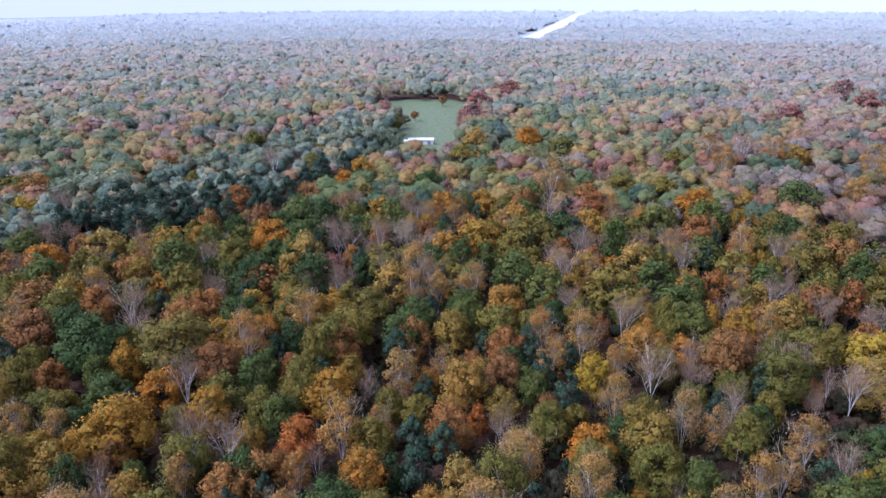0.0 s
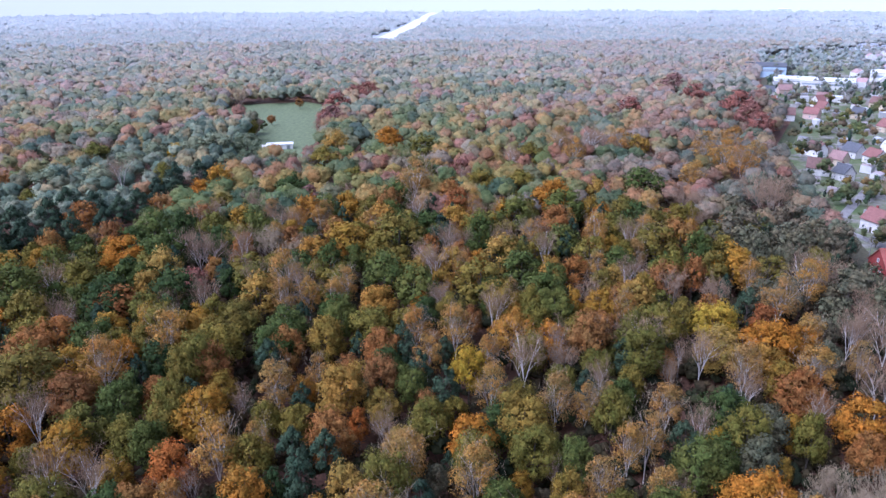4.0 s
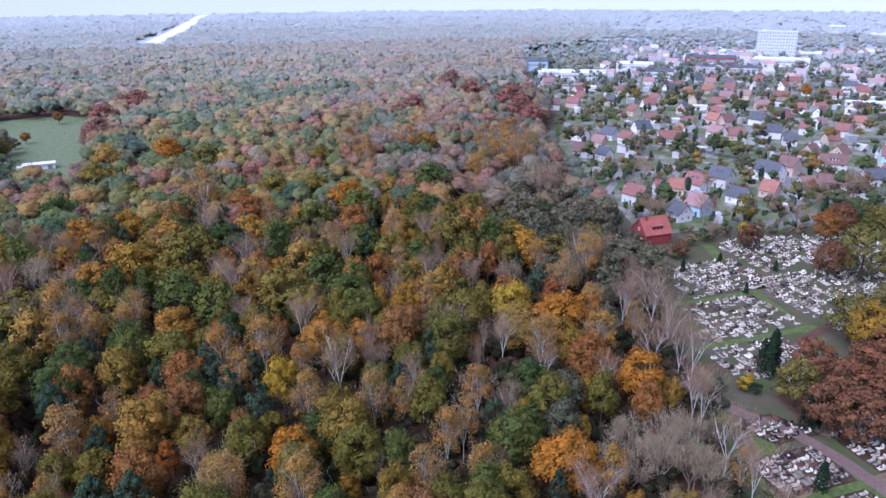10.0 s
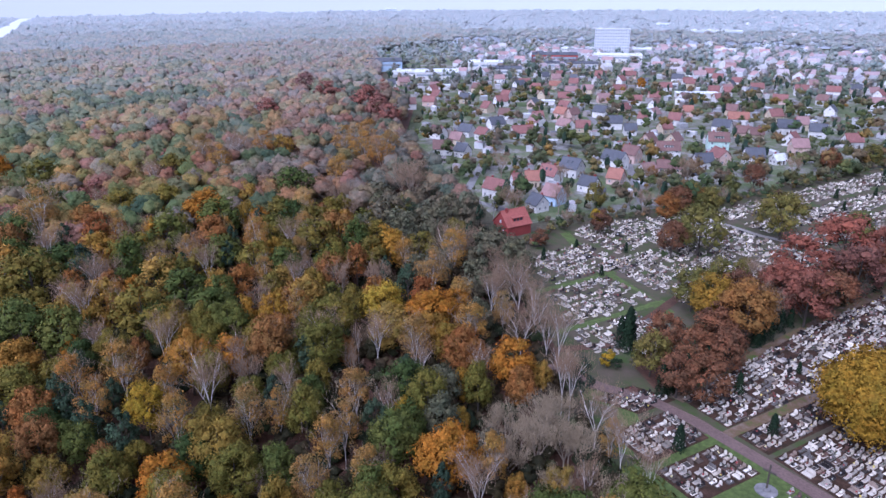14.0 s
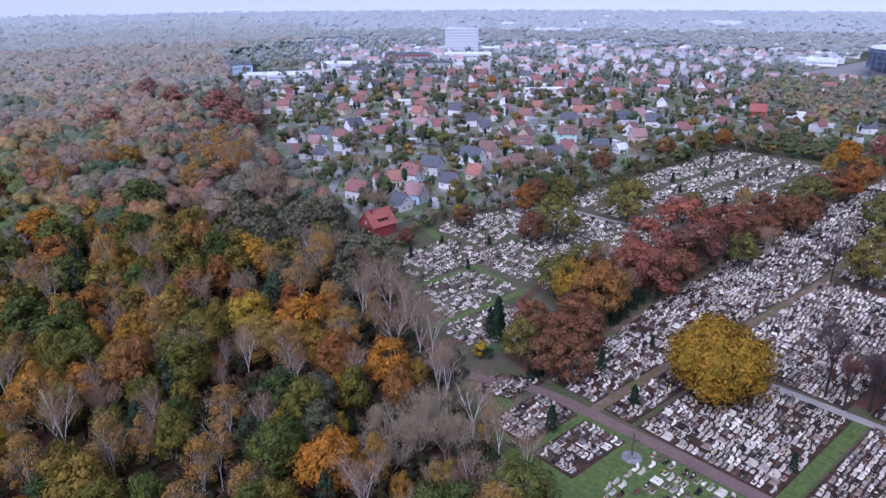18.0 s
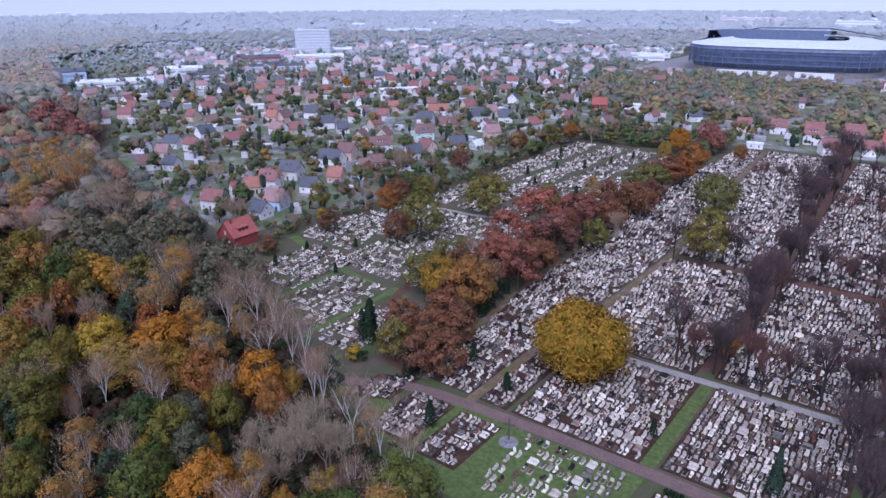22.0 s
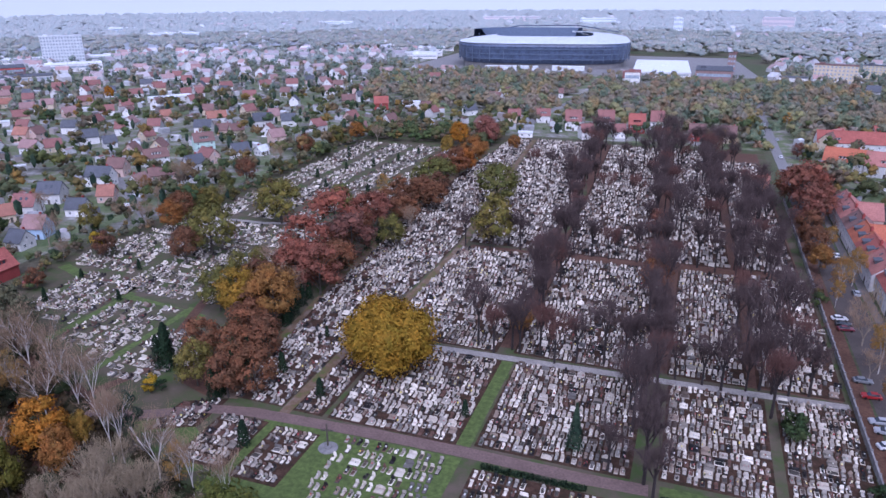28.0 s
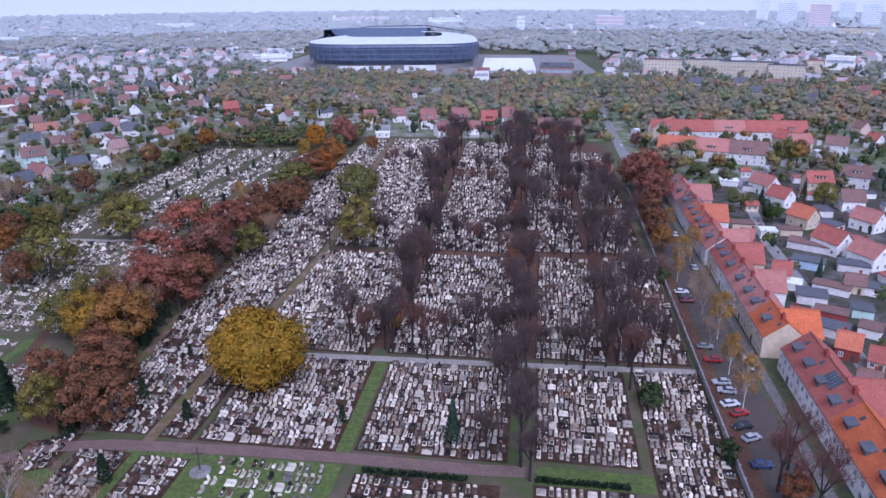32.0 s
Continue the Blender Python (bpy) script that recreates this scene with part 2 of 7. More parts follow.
def leaf_quads(centres, out, size, rng, lean=0.9):
    """Small crooked leaf sprays at the centres, turned roughly outwards."""
    n = len(centres)
    normal = out + rng.normal(0, lean * 0.6, (n, 3))
    normal /= np.linalg.norm(normal, axis=1)[:, None] + 1e-9
    a = np.cross(normal, rng.normal(0, 1, (n, 3)))
    a /= np.linalg.norm(a, axis=1)[:, None] + 1e-9
    b = np.cross(normal, a)
    s = (size * rng.uniform(0.55, 1.35, n))[:, None]
    w = s * rng.uniform(0.55, 1.0, n)[:, None]
    k = s * rng.uniform(-0.35, 0.35, n)[:, None]
    v = np.stack([centres - a * s - b * w * 0.5, centres + b * w + a * k, centres + a * s + normal * k - b * w * 0.6], 1)
    away = (np.cross(v[:, 1] - v[:, 0], v[:, 2] - v[:, 0]) * out).sum(1) < 0
    v[away] = v[away][:, [0, 2, 1]]
    soft = out + rng.normal(0, 0.22, (n, 3))
    soft /= np.linalg.norm(soft, axis=1)[:, None] + 1e-9
    return v.reshape(-1, 3), np.arange(3 * n).reshape(n, 3), np.repeat(soft, 3, axis=0)


def lumps(centres, radii, ways, rng, fine=True, flat=0.0):
    """Uneven rounded bodies inside the sprays of a crown."""
    u = np.array([(1, 0, 0), (0, 1, 0), (-1, 0, 0), (0, -1, 0), (0, 0, 1), (0, 0, -1)], float)
    f = [(0, 1, 4), (1, 2, 4), (2, 3, 4), (3, 0, 4), (1, 0, 5), (2, 1, 5), (3, 2, 5), (0, 3, 5)]
    if fine:
        u, mids, g = list(u), {}, []

        def mid(a, b):
            key = (min(a, b), max(a, b))
            if key not in mids:
                m = u[a] + u[b]
                mids[key] = len(u)
                u.append(m / np.linalg.norm(m))
            return mids[key]

        for a, b, c in f:
            d, e, h = mid(a, b), mid(b, c), mid(c, a)
            g += [(a, d, h), (d, b, e), (h, e, c), (d, e, h)]
        u, f = np.array(u), g
    n, k = len(centres), len(u)
    ang = rng.uniform(0, 2 * np.pi, n)
    ca, sa = np.cos(ang)[:, None], np.sin(ang)[:, None]
    d = np.stack([u[None, :, 0] * ca - u[None, :, 1] * sa, u[None, :, 0] * sa + u[None, :, 1] * ca, np.repeat(u[None, :, 2], n, 0)], 2)
    v = centres[:, None] + d * radii[:, None, None] * rng.uniform(0.8, 1.2, (n, k, 1)) * np.array([1, 1, 0.85])
    w = d * 0.8 + ways[:, None] * 0.5 + (0, 0, 0.1)
    w /= np.linalg.norm(w, axis=2)[..., None] + 1e-9
    w = w * (1 - flat) + np.array([0, 0, flat])
    w /= np.linalg.norm(w, axis=2)[..., None] + 1e-9
    faces = np.array(f)[None] + (np.arange(n) * k)[:, None, None]
    return v.reshape(-1, 3), faces.reshape(-1, 3), w.reshape(-1, 3)


def joined(*groups):
    v, f, w, k = [], [], [], 0
    for a, b, c in groups:
        v.append(a), f.append(b + k), w.append(c)
        k += len(a)
    return np.concatenate(v), np.concatenate(f), np.concatenate(w)


# ---- trees ----
def tube(bm, a, b, ra, rb, sides=5):
    a, b = Vector(a), Vector(b)
    q = (b - a).to_track_quat("Z", "Y")
    ring = [[bm.verts.new(p + q @ Vector((r * math.cos(2 * math.pi * k / sides), r * math.sin(2 * math.pi * k / sides), 0))) for k in range(sides)] for p, r in ((a, ra), (b, rb))]
    for k in range(sides):
        bm.faces.new((ring[0][k], ring[0][(k + 1) % sides], ring[1][(k + 1) % sides], ring[1][k]))


def crown_points(rng, height, radius, base, blobs, leaves, lumpy=1.0):
    """Points and outward ways of a crown made of many rounded sprays of leaves with gaps between them."""
    pts, ways, cores = [], [], []
    mid, half = (height + base) / 2, (height - base) / 2
    for k in range(blobs):
        u = rng.uniform(-0.75, 1) if k else 1.0
        ang, r = k * 2.39996 + rng.normal(0, 0.35), math.sqrt(max(0.02, 1 - u * u))
        c = np.array([radius * 0.78 * r * math.cos(ang), radius * 0.78 * r * math.sin(ang), mid + half * 0.78 * u])
        c += rng.normal(0, 0.09 * radius * lumpy, 3)
        br = radius * rng.uniform(0.26, 0.42)
        d = rng.normal(0, 1, (leaves, 3))
        d[:, 2] += 0.45
        d /= np.linalg.norm(d, axis=1)[:, None]
        pts.append(c + d * br * np.array([1, 1, 0.8]) * rng.uniform(0.72, 1.12, leaves)[:, None])
        whole = c - (0, 0, mid - half * 0.4)
        cores.append((*c, br * 0.5, *(whole / (np.linalg.norm(whole) + 1e-6))))
        ways.append(d * 0.75 + whole / (np.linalg.norm(whole) + 1e-6) * 0.5)
    return np.concatenate(pts), np.concatenate(ways), np.array(cores)


def crown_mesh(name, seed, height, radius, base, blobs, leaves, size, material, dense=True, taper=0.0):
    rng = np.random.default_rng(seed)
    p, w, c = crown_points(rng, height, radius, base, blobs, leaves)
    v, f, nn = leaf_quads(p, w, size, rng)
    if dense:
        v, f, nn = joined((v, f, nn), lumps(c[:, :3], c[:, 3], c[:, 4:], rng, False))
    if taper:
        v[:, :2] *= (1 + taper * (0.35 - (v[:, 2:] - base) / (height - base))).clip(0.12, 2)
    return raw_mesh(name, v, f, material, normals=nn)


def trunk_mesh(name, seed, height, radius, base, thick, material):
    """A tapered trunk with a few limbs that reach into the crown."""
    rng = random.Random(seed)
    bm = bmesh.new()
    top = height * 0.82
    tube(bm, (0, 0, -0.3), (0.1, 0, base), thick, thick * 0.75, 7)
    tube(bm, (0.1, 0, base), (0, 0.1, top), thick * 0.75, thick * 0.2, 6)
    for k in range(8):
        z = base + (top - base) * rng.uniform(0, 0.7)
        a = k * 2.4 + rng.uniform(-0.4, 0.4)
        tube(bm, (0.05, 0.05, z), (radius * 0.7 * math.cos(a), radius * 0.7 * math.sin(a), z + (height - z) * rng.uniform(0.3, 0.6)), thick * 0.35, thick * 0.08, 4)
    return mesh_of(name, bm, material)


def bare_meshes(seed, height, spread, thick, limbs, twigs, bark, twig_mat, upward=0.75, sprays=420, width=0.04, low=0.22, clear=0.0):
    """A leafless tree: the trunk with its limbs, and the crown of fine twigs."""
    rng = random.Random(seed)
    wood, fine = bmesh.new(), bmesh.new()
    fork = height * rng.uniform(low, low + 0.12)
    tube(wood, (0, 0, -0.3), (0, 0, fork), thick, thick * 0.8, 6)
    tips = []

    def grow(a, way, length, r, depth):
        b = a + way * length
        tube(wood if depth < 2 else fine, a, b, r, r * 0.62, 5 if depth == 0 else 3)
        if depth >= 3:
            return
        for _ in range(limbs if depth == 0 else twigs if depth == 2 else 3):
            t = rng.uniform(0.35, 1.0)
            side = Vector((rng.gauss(0, 1), rng.gauss(0, 1), rng.gauss(0, 0.4))).normalized()
            w = (way * upward + side * (0.55 + 0.1 * depth) + Vector((0, 0, 0.25))).normalized()
            grow(a + way * length * t, w, length * rng.uniform(0.45, 0.7), r * 0.5, depth + 1)

    for k in range(4):
        a = k * 1.57 + rng.uniform(-0.5, 0.5)
        lean = spread / height * rng.uniform(0.4, 1.3)
        grow(Vector((0, 0, fork * rng.uniform(0.8, 1.0))), Vector((math.cos(a) * lean, math.sin(a) * lean, 1)).normalized(), (height - fork) * rng.uniform(0.5, 0.66), thick * 0.55, 0)
    # sprays of fine twigs round the outer branches
    tips = np.array([v.co[:] for v in fine.verts])
    tips = tips[tips[:, 2] > clear * height]
    g = np.random.default_rng(seed)
    c = tips[g.integers(0, len(tips), sprays)] + g.normal(0, 0.035 * height, (sprays, 3))
    way = g.normal(0, 0.55, (sprays, 3)) + (c - (0, 0, fork)) / height * 1.6 + (0, 0, 0.35)
    way *= (g.uniform(0.5, 1.1, sprays) * 0.05 * height / np.linalg.norm(way, axis=1))[:, None]
    side = np.cross(way, g.normal(0, 1, (sprays, 3)))
    side *= (width / np.linalg.norm(side, axis=1))[:, None]
    for p, w, s in zip(c, way, side):
        q = [fine.verts.new(v) for v in (p - w - s, p - w + s, p + w)]
        fine.faces.new(q)
    return mesh_of("trunk", wood, bark), mesh_of("twig_crown", fine, twig_mat)


def conifer_mesh(name, seed, height, radius, base, rows, leaves, size, material, slim=1.0):
    """Needles in drooping tiers round an upright axis."""
    rng = np.random.default_rng(seed)
    h = rng.uniform(0, 1, rows * leaves) ** 0.8
    a = rng.uniform(0, 2 * np.pi, rows * leaves)
    tier = 0.82 + 0.18 * np.sin(h * rows * 6.28 + np.sin(a * 3))
    r = radius * (1 - h) ** slim * tier * rng.uniform(0.75, 1.05, len(h)) + 0.05
    p = np.stack([r * np.cos(a), r * np.sin(a), base + h * (height - base)], 1)
    w = np.stack([np.cos(a), np.sin(a), np.full(len(a), 0.35)], 1)
    v, f, nn = leaf_quads(p, w, size, rng, 0.7)
    return raw_mesh(name, v, f, material, normals=nn)


KINDS = {}


def kind_of_tree(key, name, label, category, variants):
    KINDS[key] = (name, label, category, variants)


def broadleaf(key, name, label, material, sizes, blobs=52, leaves=100, size=0.29, bark="bark", coarse=False):
    out = []
    if coarse:
        broadleaf(key + "_coarse", name, label, material, sizes, 34, 56, 0.42, bark)
    for k, (h, r, b) in enumerate(sizes):
        out.append(((trunk_mesh("trunk", k + 11, h, r, b, 0.045 * r + 0.12, M[bark]), "trunk"),
                    (crown_mesh("crown", k * 7 + len(key), h, r, b, blobs, leaves, size, M[material]), "crown")))
    kind_of_tree(key, name, label, "tree", out)


OAKS = ((17, 6.3, 3.0), (15.5, 5.6, 2.5), (18.5, 6.8, 3.5), (14.5, 5.2, 2.5))
broadleaf("green", "oak_tree", "green oak with a rounded lumpy crown in the wood", "green", OAKS, coarse=True)
broadleaf("ochre", "oak_tree", "ochre-leaved oak with a rounded lumpy crown in the wood", "ochre", OAKS, coarse=True)
broadleaf("rust", "beech_tree", "rust-brown beech with a broad crown in the wood", "rust", OAKS[:3], coarse=True)
broadleaf("moss", "oak_tree", "olive-green oak turning yellow in the wood", "moss", OAKS, coarse=True)
broadleaf("red", "maple_tree", "dusky red maple in the wood", "dusky", OAKS[:2], coarse=True)
broadleaf("red_orange", "beech_tree", "burning orange-brown beech in the wood", "fire", OAKS[:2])
broadleaf("yellow_wood", "maple_tree", "clear yellow maple in the wood", "lemon", OAKS[1:3], coarse=True)
broadleaf("grey", "alder_tree", "dull grey-green tree thinning at the edge of the wood", "grey", OAKS[1:], coarse=True)
broadleaf("orange", "maple_tree", "bright orange-leaved maple in the wood", "orange", OAKS[:2])
broadleaf("willow", "willow_tree", "grey-green willow with a soft billowing crown", "willow", ((15, 6.0, 2.5), (13, 5.2, 2.0)), 32, 80, 0.32)
broadleaf("copper", "copper_beech", "copper-red beech in the row beside the cemetery avenue", "copper", ((17, 6.0, 1.5), (15, 5.4, 1.2), (18.5, 6.4, 2)), 38, 80, 0.30)
broadleaf("brown", "beech_tree", "dull brown beech in the row beside the cemetery avenue", "brown", ((15, 5.6, 1.2), (13, 5.0, 1.0)), 38, 80, 0.30)
broadleaf("yellow", "maple_tree", "small golden-yellow garden tree", "yellow", ((7, 2.4, 1.0),), 18, 80, 0.26)
broadleaf("shrub", "shrub", "rounded garden shrub with autumn leaves", "shrub", ((3.0, 1.7, 0.2), (4.2, 2.2, 0.4), (5.5, 2.6, 0.8)), 12, 60, 0.28)
KINDS["tan"] = ("birch_tree", "slender birch with thinning tan leaves", "tree", [
    (*((m, n) for m, n in zip(bare_meshes(s, h, 4.5, 0.16, 5, 2, M["bark_birch"], M["twigs_pale"], 0.85), ("trunk", "twig_crown"))),
     (crown_mesh("crown", s, h, r, 4.5, 34, 74, 0.22, M["tan"], False), "crown")) for s, h, r in ((5, 18, 3.9), (6, 16, 3.4), (7, 19, 4.2))])
KINDS["birch"] = ("birch_tree", "leafless birch with pale bark and mauve twigs", "tree", [
    tuple((m, n) for m, n in zip(bare_meshes(s, h, 6.5, 0.17, 6, 3, M["bark_birch"], M["twigs"], 0.8, 800, 0.035), ("trunk", "twig_crown"))) for s, h in ((21, 19), (22, 17), (23, 20.5))])
KINDS["bare"] = ("ash_tree", "leafless broad-crowned tree with grey-brown twigs", "tree", [
    tuple((m, n) for m, n in zip(bare_meshes(s, h, 9, 0.3, 5, 3, M["bark_grey"], M["twigs"], 0.75, 900, 0.05), ("trunk", "twig_crown"))) for s, h in ((31, 17), (32, 15), (33, 18.5))])
KINDS["pale"] = ("willow_tree", "leafless grey tree with a dense pale twig crown", "tree", [
    tuple((m, n) for m, n in zip(bare_meshes(s, h, 11, 0.3, 5, 4, M["bark_grey"], M["twigs_pale"], 0.6, 1300, 0.05), ("trunk", "twig_crown"))) for s, h in ((41, 14), (42, 15.5))])
KINDS["lime"] = ("lime_tree", "leafless dark lime tree between the graves", "tree", [
    tuple((m, n) for m, n in zip(bare_meshes(s, h, 7.5, 0.36, 5, 3, M["bark_dark"], M["twigs_dark"], 0.95, 2000, 0.032, 0.36, 0.48), ("trunk", "twig_crown"))) for s, h in ((51, 17), (52, 18.5), (53, 15.5), (54, 19.5))])
KINDS["lime_red"] = ("lime_tree", "lime tree with thin rust-brown leaves between the graves", "tree", [
    tuple((m, n) for m, n in zip(bare_meshes(s, h, 7.5, 0.34, 5, 3, M["bark_dark"], M["twigs_rust"], 0.95, 1900, 0.034, 0.36, 0.48), ("trunk", "twig_crown"))) for s, h in ((55, 16), (56, 14.5))])
KINDS["pine"] = ("pine_tree", "dark bluish-green pine in the wood", "tree", [
    ((trunk_mesh("trunk", s, h, r, h * 0.35, 0.25, M["bark"]), "trunk"), (crown_mesh("crown", s, h, r, h * 0.3, 34, 70, 0.26, M["pine"], True, 0.9), "crown")) for s, h, r in ((61, 17, 3.4), (62, 15, 3.0))])
KINDS["spruce"] = ("spruce_tree", "blue-green spruce standing among the graves", "tree", [
    ((trunk_mesh("trunk", 3, 11, 0.6, 1.0, 0.16, M["bark"]), "trunk"), (conifer_mesh("crown", 4, 12, 2.4, 0.6, 11, 260, 0.26, M["pine"]), "crown"))])
KINDS["thuja"] = ("thuja", "slim dark green columnar thuja", "shrub", [
    ((trunk_mesh("trunk", s, h * 0.7, 0.2, 0.5, 0.09, M["bark"]), "trunk"), (conifer_mesh("crown", s, h, r, 0.15, 7, 170, 0.2, M["thuja"], 0.45), "crown")) for s, h, r in ((71, 5.5, 1.35), (72, 7.5, 1.6), (73, 4.0, 1.15))])

MADE = {}


def tree(key, x, y, s=1.0, variant=None, turn=None, label="", group="", z=0.0, fine=True, tall=None):
    if not fine and key + "_coarse" in KINDS:
        key += "_coarse"
    name, text, category, variants = KINDS[key]
    v = variant if variant is not None else random.randrange(len(variants))
    v %= len(variants)
    m = pose(x, y, z, 0, 0, turn if turn is not None else random.uniform(0, 360)) @ Matrix.Diagonal((s, s, (tall or s) * random.uniform(0.94, 1.06), 1))
    base = new(name)
    base.matrix_world = m
    tagged(base, label or text, category, group)
    for mesh, what in variants[v]:
        new(what, mesh).parent = base
    return base


def wood_stuff(name, label, places, heights, radii, leaves, size, material, rng, tones=None, lean=0.45, blobs=1, flat=0.0, shape=1.0, body_share=0.8):
    """A stretch of wood too far to count: every crown a heap of rounded leaf sprays of its own tone."""
    n, each = len(places), max(1, leaves // blobs)
    top = rng.normal(0, 1, (n, blobs, 3))
    top[..., 2] = np.abs(top[..., 2]) * 1.1 - 0.3
    top /= np.linalg.norm(top, axis=2)[..., None]
    d = rng.normal(0, 1, (n, blobs, each, 3))
    d[..., 2] += 0.4
    d /= np.linalg.norm(d, axis=3)[..., None]
    spread, small = (0.66, 0.38 if body_share > 0.6 else 0.46) if blobs > 1 else (0.1, 0.95)
    r = radii[:, None, None, None]
    c = np.zeros((n, blobs, 1, 3))
    c[..., :2] = places[:, None, None, :]
    c[..., 2] = (heights - radii * shape)[:, None, None]
    tall = np.array([1, 1, shape])
    small = small * rng.uniform(0.75, 1.2, (n, blobs, 1, 1))
    c = c + top[:, :, None] * spread * rng.uniform(0.8, 1.15, (n, blobs, 1, 1)) * r * tall
    p = c + d * small * rng.uniform(0.92, 1.14, (n, blobs, each, 1)) * r * tall
    p[..., 2] = np.maximum(p[..., 2], 0.15)
    out = (d * 0.7 + top[:, :, None] * (0.5 if blobs > 1 else 0.0)) * (1 - flat) + np.array([0, 0, flat])
    body = lumps(c.reshape(-1, 3), (small * r).reshape(-1) * (0.74 if size < 0.41 and each > 18 else 0.86), top.reshape(-1, 3), rng, False, flat)
    heart = np.concatenate([places, (heights - radii * shape * 0.98)[:, None]], 1)
    core = lumps(heart, radii * body_share, np.zeros((n, 3)) + (0, 0, 0.5), rng, blobs > 4 and shape > 0.8, flat)
    core[0][:, 2] = heart[:, 2].repeat(len(core[0]) // n) + (core[0][:, 2] - heart[:, 2].repeat(len(core[0]) // n)) * shape
    core[0][:, 2] = np.maximum(core[0][:, 2], 0.1)
    spray = leaf_quads(p.reshape(-1, 3), out.reshape(-1, 3), np.repeat(size * radii / 5, blobs * each), rng, lean)
    own = rng.uniform(0, 1, n) if tones is None else tones
    v, f, nn = joined(spray, body, core)
    t = np.concatenate([np.repeat(own, blobs * each * 3), np.repeat(own, blobs * (len(body[0]) // (n * blobs))), np.repeat(own, len(core[0]) // n)])
    return tagged(new(name, raw_mesh(name, v, f, material, t, normals=nn)), label, "trees", kind="stuff")


# ---- ground ----
def sheet(name, pts, z, material, label, category="ground", kind="structure", thick=0.0):
    bm = bmesh.new()
    if thick:
        prism(bm, pts, z - thick, z)
    else:
        bm.faces.new([bm.verts.new((x, y, z)) for x, y in pts])
    ob = new(name, mesh_of(name, bm, material))
    return tagged(ob, label, category, kind=kind)


def rect(x0, y0, x1, y1):
    return [(x0, y0), (x1, y0), (x1, y1), (x0, y1)]


def strip(pts, width):
    """The outline of a band of that width along a line."""
    left, right = [], []
    for k, p in enumerate(pts):
        a, b = Vector(pts[max(0, k - 1)]), Vector(pts[min(len(pts) - 1, k + 1)])
        d = (b - a).normalized()
        n = Vector((-d.y, d.x)) * width / 2
        left.append(tuple(Vector(p) + n)), right.append(tuple(Vector(p) - n))
    return right + left[::-1]


m, nt, b = shader("ground_cover", 0.95, 0.15)
g1 = ramp(nt, noise_tex(nt, 0.012, 4), [(0.35, (0.06, 0.085, 0.035)), (0.5, (0.085, 0.09, 0.05)), (0.65, (0.10, 0.085, 0.06))])
g2 = ramp(nt, noise_tex(nt, 0.6, 5), [(0.3, (0.6, 0.6, 0.6)), (0.7, (1.2, 1.2, 1.2))])
nt.links.new(mix(nt, 1.0, g1, g2, "MULTIPLY"), b.inputs["Base Color"])
bump(nt, b, noise_tex(nt, 2.0), 0.5, 0.1)
sheet("ground", rect(-3400, -3000, 2600, 3400), 0.0, m, "flat ground of grass, soil and fallen leaves")
sheet("ground_forest", [(-92, 90), (-40, 62), (-20, -10), (-60, -300), (-900, -900), (-1500, -200), (-1100, 300), (-720, 330), (-594, 268), (-494, 252), (-383, 187), (-213, 138), (-150, 116)], 0.02, M["litter"], "forest floor of brown fallen leaves")
M["meadow"] = plain("meadow_grass", (0.13, 0.165, 0.075), grain=0.4, spread=0.3)
sheet("ground_meadow", [(-352, -60), (-356, -100), (-400, -132), (-465, -140), (-530, -186), (-575, -172), (-590, -110), (-560, -78), (-470, -66)], 0.05, M["meadow"], "pale green meadow in a forest clearing")
sheet("ground_track", strip([(-180, -160), (-223, -138.6), (-237, -133), (-256, -125), (-285, -112), (-345, -98), (-400, -98)], 9), 0.06, M["grass"], "grassy track through the forest")

# far ground with haze put into its colour, pale between the far crowns
m, nt, b = shader("far_ground_haze", 0.95, 0.1)
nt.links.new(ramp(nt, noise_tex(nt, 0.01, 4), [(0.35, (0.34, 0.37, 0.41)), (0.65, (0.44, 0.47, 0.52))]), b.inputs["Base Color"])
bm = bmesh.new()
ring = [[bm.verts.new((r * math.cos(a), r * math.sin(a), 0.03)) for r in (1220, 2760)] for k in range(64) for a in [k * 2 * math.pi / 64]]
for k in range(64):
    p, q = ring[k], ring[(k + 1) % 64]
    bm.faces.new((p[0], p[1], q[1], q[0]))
tagged(new("ground_far", mesh_of("ground_far", bm, m)), "far ground coloured pale for haze", "ground", kind="structure")

# distance: pale glowing backdrop that stands in for haze where the land meets the sky
m, nt, b = shader("haze_glow", 1.0, 0.0)
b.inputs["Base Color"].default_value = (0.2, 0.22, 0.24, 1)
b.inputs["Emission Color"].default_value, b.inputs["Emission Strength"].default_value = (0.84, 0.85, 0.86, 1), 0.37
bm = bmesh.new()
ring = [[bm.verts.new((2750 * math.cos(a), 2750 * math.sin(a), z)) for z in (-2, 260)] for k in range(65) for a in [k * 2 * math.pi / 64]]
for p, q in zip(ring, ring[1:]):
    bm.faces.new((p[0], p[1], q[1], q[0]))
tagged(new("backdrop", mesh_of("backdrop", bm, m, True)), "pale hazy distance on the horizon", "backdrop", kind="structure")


# ---- the forest ----
def inside(p, poly):
    x, y, c = p[0], p[1], False
    for (x0, y0), (x1, y1) in zip(poly, poly[1:] + poly[:1]):
        if (y0 > y) != (y1 > y) and x < (x1 - x0) * (y - y0) / (y1 - y0) + x0:
            c = not c
    return c


